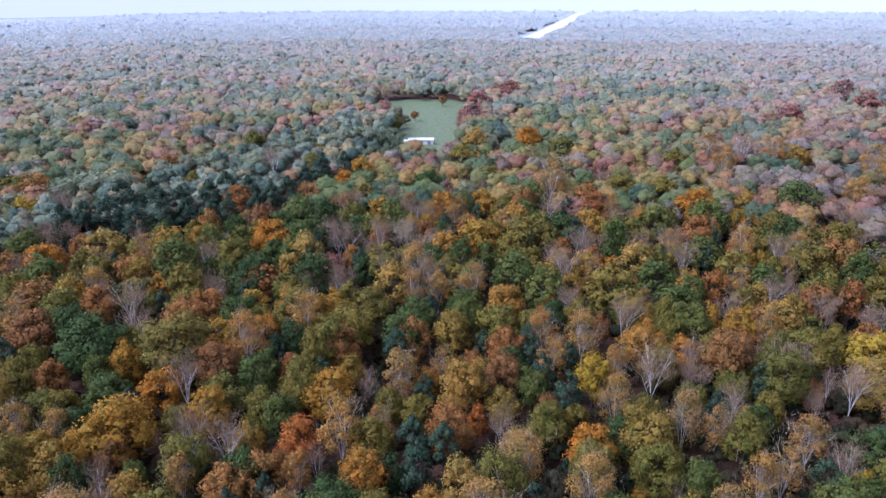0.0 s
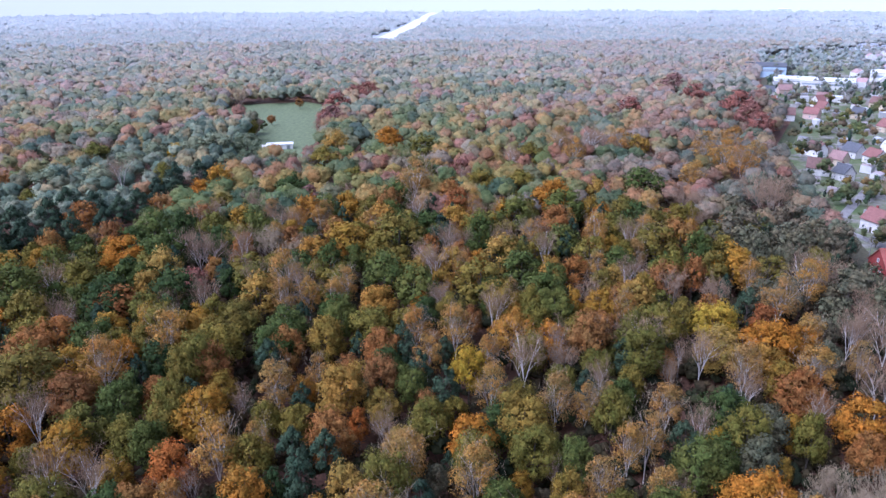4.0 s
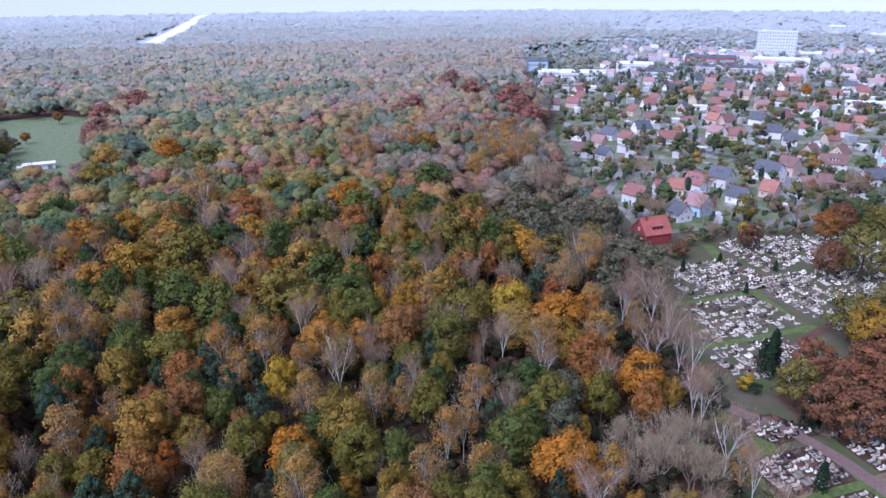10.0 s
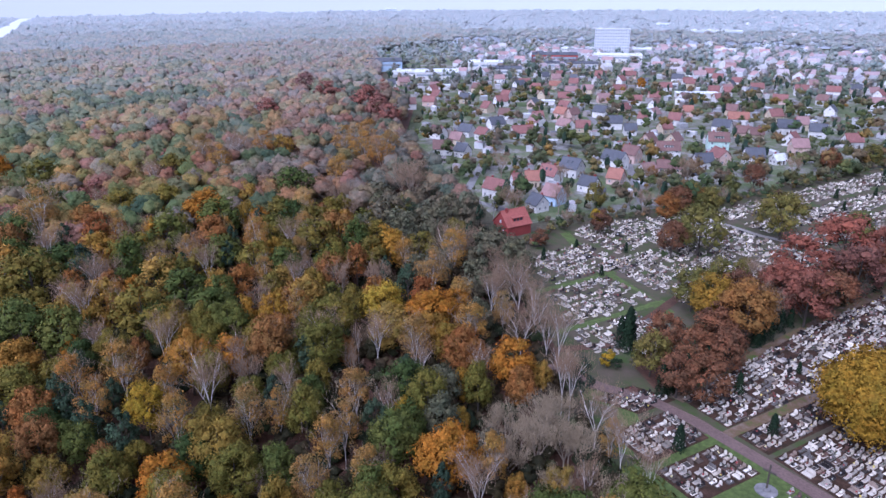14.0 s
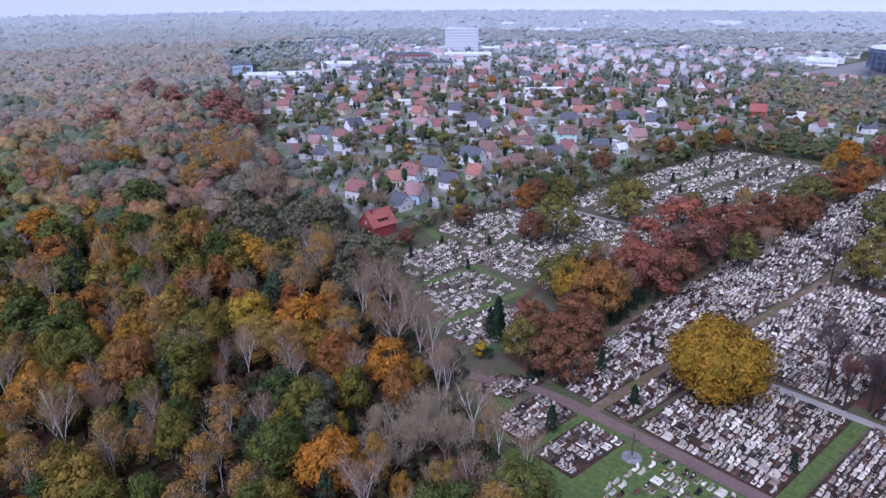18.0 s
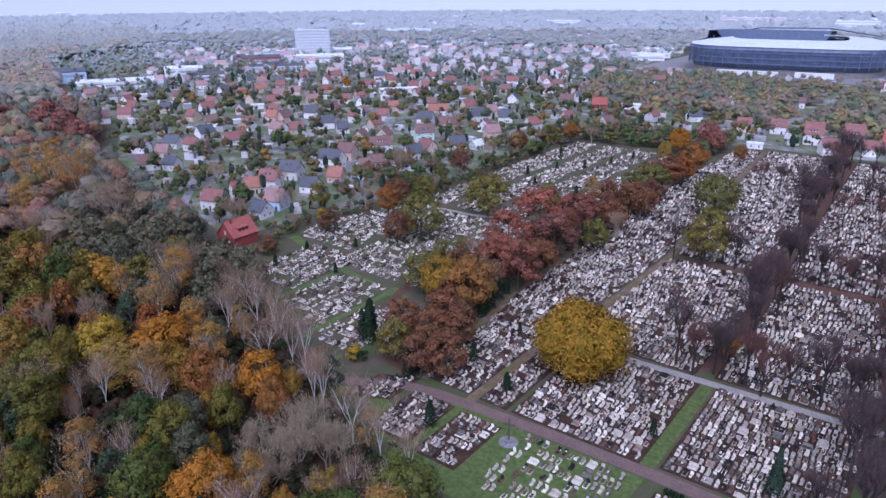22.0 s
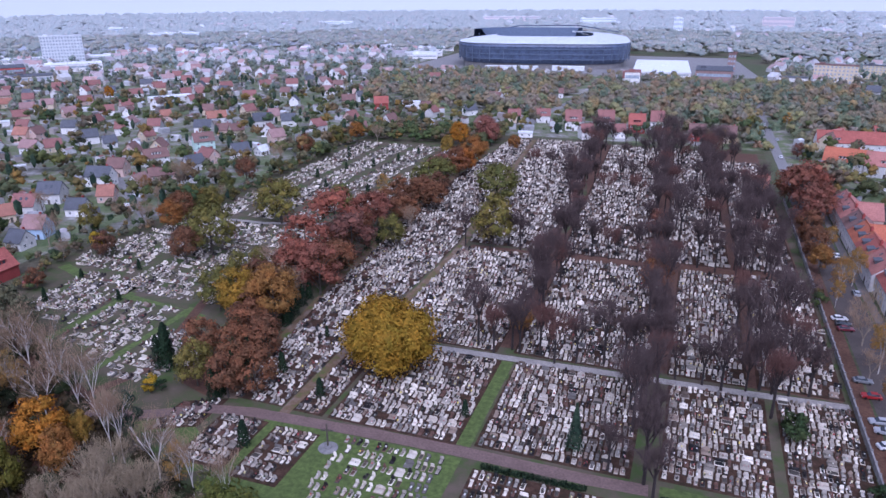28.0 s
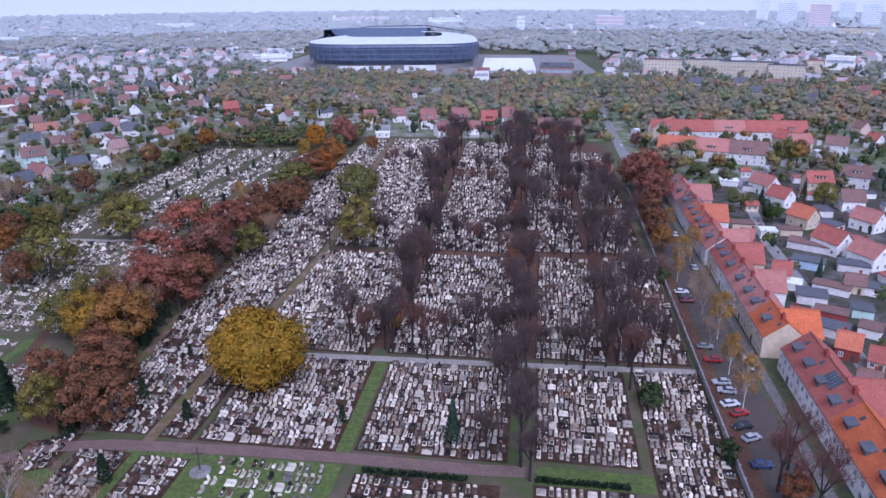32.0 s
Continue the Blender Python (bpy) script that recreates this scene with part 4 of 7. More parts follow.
wood_stuff("undergrowth", "understorey of young trees and brush, coloured dark as shade between crowns", pl, rng.uniform(4, 8, len(pl)), rng.uniform(2.6, 3.8, len(pl)), 60, 0.5, M["wood_under"], rng, None, 0.6, 6, body_share=0.5)
# willows and dark pines along the far side of the grassy track
pl = np.array([p for p in scatter(rng, 262, 470, 7.5) if -0.25 * (p[0] + 250) - 138 - 60 < p[1] < -0.25 * (p[0] + 250) - 132 and open_ground(p)])
wood_stuff("woodland", "grey-green willows and dark pines along the track", pl, rng.uniform(11, 17, len(pl)), rng.uniform(3.6, 5.6, len(pl)), 260, 0.36, M["wood_valley"], rng, None, 0.6, 16)
# farther rings take hazier leaf colours and more upturned normals
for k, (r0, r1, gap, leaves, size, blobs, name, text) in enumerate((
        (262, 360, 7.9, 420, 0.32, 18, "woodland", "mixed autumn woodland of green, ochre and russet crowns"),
        (360, 480, 8.4, 290, 0.36, 15, "woodland", "mixed autumn woodland, slightly muted by painted haze"),
        (480, 640, 9.0, 150, 0.40, 11, "woodland", "autumn woodland of mixed crowns, muted by painted haze"),
        (640, 850, 10.0, 60, 0.5, 7, "woodland", "mixed woodland in the middle distance, greyed by painted haze"),
        (850, 1150, 11.0, 24, 0.5, 6, "far_woodland", "woodland far off, paled by painted haze"),
        (1150, 1600, 14.0, 6, 0.5, 6, "far_woodland", "woodland far off, blued and paled by painted haze"),
        (1600, 2050, 22.0, 4, 0.6, 5, "far_woodland", "faint woodland far off in painted haze"),
        (2050, 2700, 30.0, 4, 0.6, 5, "far_woodland", "faint woodland near the horizon in painted haze"))):
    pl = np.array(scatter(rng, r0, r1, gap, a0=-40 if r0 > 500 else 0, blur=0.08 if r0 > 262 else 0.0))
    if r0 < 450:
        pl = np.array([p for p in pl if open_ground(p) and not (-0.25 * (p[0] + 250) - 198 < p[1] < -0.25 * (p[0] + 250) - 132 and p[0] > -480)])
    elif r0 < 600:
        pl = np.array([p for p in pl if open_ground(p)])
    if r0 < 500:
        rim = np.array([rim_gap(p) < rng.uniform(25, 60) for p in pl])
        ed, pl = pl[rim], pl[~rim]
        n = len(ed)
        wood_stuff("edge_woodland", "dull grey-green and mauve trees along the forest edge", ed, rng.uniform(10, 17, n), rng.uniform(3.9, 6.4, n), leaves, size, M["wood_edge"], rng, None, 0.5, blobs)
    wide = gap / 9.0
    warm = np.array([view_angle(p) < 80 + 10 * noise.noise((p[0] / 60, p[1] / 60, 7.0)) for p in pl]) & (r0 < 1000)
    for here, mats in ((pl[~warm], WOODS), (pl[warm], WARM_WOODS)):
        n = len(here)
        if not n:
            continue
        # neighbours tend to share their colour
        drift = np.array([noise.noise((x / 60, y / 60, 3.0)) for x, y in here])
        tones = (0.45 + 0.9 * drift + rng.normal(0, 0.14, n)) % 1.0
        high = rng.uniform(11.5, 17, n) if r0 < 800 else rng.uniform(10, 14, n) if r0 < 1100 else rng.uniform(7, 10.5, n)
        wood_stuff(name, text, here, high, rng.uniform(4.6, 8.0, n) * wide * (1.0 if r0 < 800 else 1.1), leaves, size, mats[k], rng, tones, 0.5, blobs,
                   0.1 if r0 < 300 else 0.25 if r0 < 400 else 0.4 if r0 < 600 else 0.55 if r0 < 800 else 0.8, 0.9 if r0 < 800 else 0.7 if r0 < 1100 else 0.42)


# ---- the cemetery ----
m, nt, b = shader("plot_gravel", 0.95, 0.08)
gc = ramp(nt, noise_tex(nt, 0.5, 6, 0.7), [(0.3, (0.022, 0.02, 0.011)), (0.5, (0.048, 0.028, 0.019)), (0.7, (0.09, 0.052, 0.036))])
nt.links.new(gc, b.inputs["Base Color"])
bump(nt, b, noise_tex(nt, 4.0), 0.5, 0.05)
M["gravel"] = m

m, nt, b = shader("mossy_ground", 0.95, 0.15)
gc = ramp(nt, noise_tex(nt, 0.15, 5, 0.65), [(0.36, (0.05, 0.075, 0.022)), (0.5, (0.075, 0.068, 0.04)), (0.66, (0.10, 0.078, 0.058))])
nt.links.new(gc, b.inputs["Base Color"])
bump(nt, b, noise_tex(nt, 3.0), 0.5, 0.05)
M["moss"] = m
m, nt, b = shader("worn_path", 0.95, 0.1)
gc = ramp(nt, noise_tex(nt, 0.22, 5, 0.7), [(0.36, (0.075, 0.10, 0.026)), (0.48, (0.13, 0.085, 0.05)), (0.62, (0.17, 0.13, 0.10))])
nt.links.new(gc, b.inputs["Base Color"])
bump(nt, b, noise_tex(nt, 3.0), 0.5, 0.05)
M["worn"] = m
sheet("ground_cemetery", [(-108, 88), (-60, 70), (42, 70), (40, 432), (-195, 432), (-206, 200), (-208, 140), (-186, 133), (-118, 104)], 0.03, M["moss"], "worn mossy cemetery ground")
sheet("ground_lawn", [(-82, 86), (-36.5, 84), (-36.5, 112), (-82, 111)], 0.045, M["grass"], "green cemetery lawn by the earth path")
sheet("ground_lawn", rect(-39.4, 116, -36, 153), 0.045, M["grass"], "green grass strip between the plots")
sheet("ground_lawn", rect(2, 111, 25, 116.5), 0.045, M["grass"], "green grass strip along the path")
sheet("ground_lawn", strip([(-160, 117), (-160, 166)], 2.4), 0.045, M["grass"], "green grass strip between old plots")
sheet("ground_lawn", strip([(-135, 112), (-135, 153)], 2.2), 0.045, M["grass"], "green grass strip between old plots")
sheet("ground_lawn", strip([(-200, 166.5), (-162, 153), (-128, 148)], 4), 0.047, M["grass"], "green grass strip between old plots")
sheet("ground_lawn", strip([(-108, 98), (-99, 103), (-93, 99), (-86, 90)], 5), 0.045, M["grass"], "green grass beside the earth path")
sheet("path_main", strip([(-128, 95.5), (-107, 104), (-98, 109.5), (-87, 111.9), (-57, 113.6), (-36, 114), (-12, 113.8), (0, 114.4)], 3.4), 0.07, M["soil_path"], "reddish earth path across the cemetery", "path")
sheet("path_cross", strip([(-95, 152.6), (-50, 154.2), (-21, 155.3), (7.5, 156.4), (41, 158.2)], 2.6), 0.07, M["pale_path"], "pale concrete path between the grave plots", "path")
sheet("ground_leaves", [(-110, 117), (-99, 113.5), (-98, 119), (-106, 127), (-119, 128)], 0.066, M["litter"], "brown fallen leaves at the end of the beech row")
sheet("path_upper", strip([(-72, 231), (-35, 232), (9, 235), (39, 236)], 3.0), 0.06, M["litter"], "leaf-strewn path across the upper plots", "path")
sheet("path_avenue", strip([(-79.5, 114), (-79.5, 141), (-76, 190), (-75.5, 231), (-84, 315), (-92, 425)], 2.6), 0.06, M["worn"], "worn grassy avenue between the graves", "path")
sheet("path_beech", strip([(-95, 115), (-98.5, 145), (-104, 196), (-108, 260), (-110, 330)], 4.2), 0.05, M["worn"], "path covered with rust-brown fallen leaves", "path")
sheet("path_old", strip([(-186, 228), (-160, 229), (-135, 236)], 2.6), 0.07, M["pale_path"], "pale concrete path in the old part", "path")
sheet("path_west", strip([(-128, 104), (-122, 120), (-132, 150), (-140, 175)], 3), 0.06, M["litter"], "brown path along the old plots", "path")
sheet("ground_under_limes", [(-44, 160), (40, 160), (36, 425), (-60, 425), (-40, 300)], 0.042, M["litter"], "ground of fallen leaves among the upper graves")

STONE = even((0.30, 0.27, 0.23), (0.48, 0.43, 0.36), (0.012, 0.011, 0.011), (0.20, 0.175, 0.145), (0.58, 0.53, 0.44), (0.09, 0.068, 0.053), (0.36, 0.32, 0.27), (0.42, 0.37, 0.30), (0.70, 0.64, 0.54), (0.23, 0.175, 0.135), (0.12, 0.11, 0.10), (0.28, 0.25, 0.21), (0.10, 0.055, 0.04), (0.42, 0.37, 0.30), (0.014, 0.011, 0.011), (0.52, 0.47, 0.39))
m, nt, b = shader("grave_stone", 0.5, 0.18)
at = nt.nodes.new("ShaderNodeAttribute")
at.attribute_name = "tone"
st = ramp(nt, at.outputs["Fac"], STONE)
st.node.color_ramp.interpolation = "CONSTANT"
sp = ramp(nt, noise_tex(nt, 6.0, 5), [(0.3, (0.72, 0.72, 0.7)), (0.6, (1.05, 1.05, 1.05))])
nt.links.new(mix(nt, 1.0, st, sp, "MULTIPLY"), b.inputs["Base Color"])
nt.links.new(ramp(nt, noise_tex(nt, 1.5), [(0.3, (0.45, 0.45, 0.45)), (0.7, (0.8, 0.8, 0.8))]), b.inputs["Roughness"])
M["graves"] = m
FLOWER = even((0.6, 0.48, 0.05), (0.6, 0.6, 0.55), (0.25, 0.03, 0.03), (0.03, 0.05, 0.02), (0.65, 0.63, 0.6), (0.04, 0.06, 0.02), (0.03, 0.03, 0.03))
m, nt, b = shader("grave_flowers", 0.7, 0.3)
at = nt.nodes.new("ShaderNodeAttribute")
at.attribute_name = "tone"
nt.links.new(ramp(nt, at.outputs["Fac"], FLOWER), b.inputs["Base Color"])
M["flowers"] = m
M["kerb"] = plain("dark_bed", (0.06, 0.052, 0.042), grain=4, spread=0.4)
BOX = np.array([(0, 0, 0), (1, 0, 0), (1, 1, 0), (0, 1, 0), (0, 0, 1), (1, 0, 1), (1, 1, 1), (0, 1, 1)], float)
FACES = np.array([(4, 5, 6, 7), (0, 1, 5, 4), (1, 2, 6, 5), (2, 3, 7, 6), (3, 0, 4, 7)])


def grave_boxes(rng, w, l, far=False):
    """Boxes of one grave, head end towards +y: kerb, slab, headstone and what stands on it: (lower corner, size, tone, material)."""
    t = rng.uniform(0, 1)
    t2 = t if rng.random() < 0.2 else rng.uniform(0, 1)
    h = rng.uniform(0.4, 0.8)
    k = rng.uniform(0.08, 0.22)
    bed = rng.random() < 0.2
    out = [((-w / 2, -l / 2, 0), (w, l, k), t * 0.999, 2 if not bed and rng.random() < 0.3 else 0),
           ((-w / 2 + 0.15, -l / 2 + 0.15, k), (w - 0.3, l - 0.62, 0.03 if bed else 0.1), t2, 2 if bed else 0),
           ((-w / 2 + 0.06, l / 2 - 0.34, k), (w - 0.12, 0.2, h), t2, 0)]
    if far:
        return out
    if rng.random() < 0.35:
        out.append(((-w * 0.22, l / 2 - 0.32, k + h), (w * 0.44, 0.16, rng.uniform(0.12, 0.4)), t2, 0))
    for _ in range(int(rng.integers(0, 4))):
        s = rng.uniform(0.14, 0.32)
        out.append(((rng.uniform(-w / 2, w / 2 - s), rng.uniform(-l / 4, l / 2 - 0.6), k + 0.1), (s, s, s * rng.uniform(0.6, 1.3)), rng.uniform(0, 1), 1))
    return out


def boxes_mesh(name, rows):
    """rows: (grave's x, y, turn, box)."""
    lo, size = np.array([r[3][0] for r in rows], float), np.array([r[3][1] for r in rows], float)
    v = lo[:, None] + BOX[None] * size[:, None]
    top = size[:, None, :2] * (0.5 - BOX[None, :, :2]) * 0.12 * BOX[None, :, 2:]
    v[..., :2] += top
    c, s = np.cos([r[2] for r in rows])[:, None], np.sin([r[2] for r in rows])[:, None]
    x, y = v[..., 0] * c - v[..., 1] * s, v[..., 0] * s + v[..., 1] * c
    v[..., 0], v[..., 1] = x + np.array([r[0] for r in rows])[:, None], y + np.array([r[1] for r in rows])[:, None]
    f = FACES[None] + 8 * np.arange(len(rows))[:, None, None]
    return raw_mesh(name, v.reshape(-1, 3), f.reshape(-1, 4), [M["graves"], M["flowers"], M["kerb"]], np.repeat([r[3][2] for r in rows], 8), np.repeat([r[3][3] for r in rows], 5))


TEMPLATES = []
for k in range(16):
    r = np.random.default_rng(100 + k)
    rows = grave_boxes(r, 0.95 if k < 12 else 1.9, 2.05)
    base = boxes_mesh("kerb", [(0, 0, 0, rows[0])])
    slab = boxes_mesh("slab", [(0, 0, 0, rows[1])])
    head = boxes_mesh("headstone", [(0, 0, 0, q) for q in rows[2:] if q[3] == 0])
    fl = [(0, 0, 0, q) for q in rows if q[3] == 1]
    TEMPLATES.append((base, slab, head, boxes_mesh("flowers", fl) if fl else None))
GRAVE_LABELS = ("stone grave with a flat slab and upright headstone", "double grave with a wide polished slab and headstone")


def single_grave(x, y, turn, k):
    gr = thing("grave", pose(x, y, 0.03, 0, 0, math.degrees(turn)), GRAVE_LABELS[k >= 12], "grave", "graves of the near plots")
    for mesh, what in zip(TEMPLATES[k], ("kerb", "slab", "headstone", "flower_pot")):
        if mesh:
            new(what, mesh).parent = gr


def plot(x0, y0, x1, y1, dx=1.22, dy=2.6, fill=0.93, lean=0.0, outline=None, singles=None, keep=None, tilt=0.0):
    """A plot of graves in rows; those inside the stretch called singles are things of their own, the rest is one mesh."""
    rng = np.random.default_rng(int(abs(x0 * 31 + y0 * 17)) + 5)
    rows = []
    ny = max(1, int((y1 - y0) / dy))
    for j in range(ny):
        y = y0 + (j + 0.5) * (y1 - y0) / ny
        x = x0 + rng.uniform(0.4, 0.9)
        while x < x1 - 0.4:
            wide = rng.random() < 0.08
            w = rng.uniform(1.8, 2.3) if wide else rng.uniform(0.75, 1.0)
            step = w + dx - 0.9
            px, py = x + w / 2 - 0.4 + lean * (y - y0), y + rng.normal(0, 0.13) + tilt * (x - x0)
            x += step
            if rng.random() > fill or (outline and not inside((px, py), outline)) or (keep and not keep(px, py)):
                continue
            a = rng.normal(0, 0.025) + (math.pi if rng.random() < 0.06 else 0)
            if singles and singles[0] < px < singles[2] and singles[1] < py < singles[3]:
                single_grave(px, py, a, int(rng.integers(12, 16)) if wide else int(rng.integers(0, 12)))
            else:
                rows += [(px, py, a, q) for q in grave_boxes(rng, w, rng.uniform(1.6, 1.95), py > 235)]
    if fill > 0.7:
        sheet("ground_plot", outline if outline and outline is not OLD else [(x0, y0), (x1, y0), (x1, y1), (x0, y1)] if outline else [(x0 - 0.4, y0 - 0.4), (x1 + 0.4, y0 - 0.4 + tilt * (x1 - x0)), (x1 + 0.4 + lean * (y1 - y0), y1 + 0.4 + tilt * (x1 - x0)), (x0 - 0.4 + lean * (y1 - y0), y1 + 0.4)], 0.055, M["moss"] if outline is OLD else M["gravel"], "trodden gravel and moss between the graves")
    if rows:
        ob = new("graves", boxes_mesh("graves", rows))
        ob.location.z = 0.05
        tagged(ob, "rows of pale and dark stone graves with flowers", "graves", kind="stuff")


OLD = [(-122, 112), (-113, 125), (-118, 200), (-120, 385), (-192, 388), (-191, 240), (-203, 180), (-186, 140), (-150, 121)]
NEAR_PLOT = (-70, 86, 42, 113)
# plots on the near side of the earth path
plot(-104, 99, -95, 110, tilt=0.5)
plot(-92, 93, -81, 109.5, 1.12, 2.5, fill=0.96)
plot(-78, 92, -68, 109, 1.12, 2.5, fill=0.96)
plot(-62, 90, -38.5, 111, 1.45, 2.7, 0.69, singles=(-48, 86, -38, 113))
plot(-33, 88, -5, 109.3, 1.4, 2.9, fill=0.95, singles=NEAR_PLOT)
plot(2, 88, 20.5, 110.5, 1.4, 2.9, fill=0.95, singles=NEAR_PLOT)
plot(25.5, 88, 41, 157, fill=0.96)
# plots between the two paths
AVENUE = [(-93.6, 116), (-81, 116), (-81, 141), (-78.2, 190), (-77.5, 231), (-86, 315), (-93.5, 425), (-106, 425), (-109, 330), (-107.2, 260), (-104.4, 226), (-102.2, 177), (-98, 145)]
plot(-108, 116, -77, 425, fill=0.9, outline=AVENUE)
plot(-78, 116, -71, 150, fill=0.9)
plot(-69, 116, -39.5, 152.5, fill=0.95, keep=lambda x, y: (x + 63) ** 2 + (y - 138) ** 2 > 9)
plot(-35, 117, -4, 153.5, fill=0.96)
plot(2, 118.5, 22.5, 155, fill=0.96)
# plots beyond the pale path
plot(-75, 157, -42, 229, fill=0.93)
plot(-37, 158, -4, 229, fill=0.93)
plot(1.5, 160, 19, 231, fill=0.93)
plot(22, 161, 40, 233, fill=0.93)
plot(-90, 235, -43, 426, fill=0.92, outline=[(-73.5, 235), (-43, 235), (-52, 426), (-90, 426), (-81.5, 315)])
plot(-39, 235, -8, 424, lean=-0.03, fill=0.88)
plot(-3, 238, 17, 424, lean=-0.03, fill=0.88)
plot(20, 239, 38, 400, lean=-0.02, fill=0.88)
# the old part behind the beeches
for x0, y0, x1, y1 in ((-133.5, 113, -114, 140), (-158.5, 117, -136.5, 151), (-186, 132, -161.5, 165), (-203, 168, -172, 203), (-169, 156, -130, 203), (-200, 205, -124, 227)):
    plot(x0, y0, x1, y1, 1.25, 3.0, 0.76, outline=OLD)
for x0, y0, x1, y1 in ((-192, 234, -176, 386), (-172, 234, -158, 386), (-154, 240, -140, 388), (-136, 250, -121, 388)):
    plot(x0, y0, x1, y1, 1.3, 3.0, 0.8, outline=OLD)

# boundary wall, crosses, hedges
bm = boxed(41.6, 60, 0, 41.95, 330, 1.5)
wall = tagged(new("wall_cemetery", mesh_of("wall_cemetery", bm, M["concrete"])), "low grey concrete cemetery wall", "wall", kind="structure")
for k in range(68):
    part("wall_pier", boxed(41.5, 60 + 4 * k, 0, 42.05, 60.35 + 4 * k, 1.75), M["concrete"], wall)
cr = thing("wayside_cross", pose(-63.8, 105.9, 0.03, 0, 0, 12), "tall dark wooden cross on a round stone base on the lawn", "cross")
bm = bmesh.new()
prism(bm, [(2.1 * math.cos(k * math.pi / 8), 2.1 * math.sin(k * math.pi / 8)) for k in range(16)], 0, 0.2)
prism(bm, [(0.8 * math.cos(k * math.pi / 8), 0.8 * math.sin(k * math.pi / 8)) for k in range(16)], 0.2, 0.7)
part("base", bm, M["concrete"], cr)
part("post", boxed(-0.14, -0.14, 0.6, 0.14, 0.14, 6.0), M["bark"], cr)
part("crossbar", boxed(-1.3, -0.11, 4.3, 1.3, 0.11, 4.6), M["bark"], cr)


# ---- trees of the cemetery ----
broadleaf("great", "oak_tree", "broad golden-olive oak standing alone among the graves", "great", ((19.5, 10.6, 0.8),), 120, 190, 0.36)
broadleaf("ember", "maple_tree", "tree with deep orange-red leaves among bare trees", "ember", ((15, 5.0, 2.0), (13, 4.4, 1.8)), 38, 80, 0.30)
tree("great", -64, 138.5, 1.0, 0, 20)
broadleaf("olive", "oak_tree", "dark olive-green oak in the old part of the cemetery", "olive", ((14, 6.6, 1.0), (16, 6.0, 1.5)), 44, 84, 0.30)
for x, y, s, v in ((-153, 231, 1.35, 0), (-158, 193, 1.3, 0), (-64, 232, 1.25, 1), (-77, 284, 1.4, 0)):
    tree("olive", x, y, s, v)
rr = random.Random(4)


def row_tree(key, x, y, s):
    text = {"olive": "olive-green tree in the beech row", "ochre": "golden tree in the beech row", "bare": "bare grey tree in the beech row", "tan": "thin tan tree in the beech row", "ember": "burning red tree at the end of the beech row", "rust": "rust-orange beech in the row"}.get(key, "")
    tree(key, x, y, s * 1.12, label=text, group="beech row by the avenue", tall=0.5 + 0.5 * s)


row_tree("olive", -125.9, 154.0, 0.82)
row_tree("ochre", -116.7, 151.5, 0.95)
row_tree("olive", -131.7, 171.3, 0.53)
row_tree("brown", -121.0, 166.9, 1.01)
row_tree("rust", -104.9, 150.9, 0.98)
row_tree("brown", -105.7, 139.9, 0.94)
row_tree("brown", -112.0, 128.7, 0.86)
row_tree("brown", -101.7, 128.6, 0.9)
row_tree("olive", -105.2, 117.0, 0.68)
row_tree("brown", -96.7, 134.2, 0.75)
row_tree("brown", -95.2, 115.4, 0.83)
row_tree("brown", -89.9, 118.8, 0.83)
row_tree("bare", -121.2, 175.2, 0.68)
row_tree("bare", -105.0, 160.1, 0.73)
row_tree("copper", -118.3, 191.8, 1.18)
row_tree("copper", -118.6, 213.6, 1.42)
row_tree("copper", -103.2, 173.7, 1.07)
row_tree("copper", -105.9, 201.6, 1.19)
row_tree("copper", -115.1, 233.3, 1.17)
row_tree("copper", -112.8, 175.6, 0.82)
row_tree("brown", -104.0, 187.1, 0.97)
row_tree("olive", -98.8, 218.9, 0.74)
row_tree("brown", -115.1, 253.4, 1.04)
row_tree("brown", -103.5, 245.3, 0.99)
row_tree("brown", -106.1, 269.6, 1.07)
row_tree("bare", -96.6, 231.1, 0.57)
row_tree("brown", -99.3, 265.4, 0.86)
row_tree("olive", -109.7, 297.7, 1.16)
row_tree("ember", -107.6, 323.3, 1.07)
row_tree("olive", -117.8, 293.5, 0.58)
row_tree("olive", -134.3, 248.1, 0.82)
row_tree("brown", -121.8, 280.1, 0.77)
row_tree("tan", -121.9, 263.4, 0.65)
row_tree("rust", -107.3, 346.9, 1.09)
row_tree("ochre", -127.8, 362.6, 0.64)
row_tree("brown", -192.6, 219.6, 0.89)
row_tree("brown", -160.1, 181.8, 0.83)
row_tree("olive", -130.8, 182.0, 0.42)
for x, y in ((-109, 146), (-111, 160), (-116, 176), (-109, 182), (-112, 200), (-112, 222), (-109, 232), (-108, 255), (-112, 275), (-106, 284), (-112, 308), (-113, 334)):
    row_tree(rr.choice(("brown", "copper", "brown")), x + rr.uniform(-2, 2), y + rr.uniform(-2, 2), rr.uniform(0.75, 0.95))
y = 113.5
while y < 245:
    x = -97.6 - min(8.1, (y - 115) * 0.13) - max(0, y - 177) * 0.02
    tree("thuja", x + rr.uniform(-0.5, 0.5), y, rr.uniform(0.9, 1.25), rr.choice((0, 1, 0)), group="thuja hedge by the avenue")
    y += rr.uniform(1.4, 2.4) if y < 138 else rr.uniform(2.5, 9) if y < 170 else rr.uniform(8, 22)
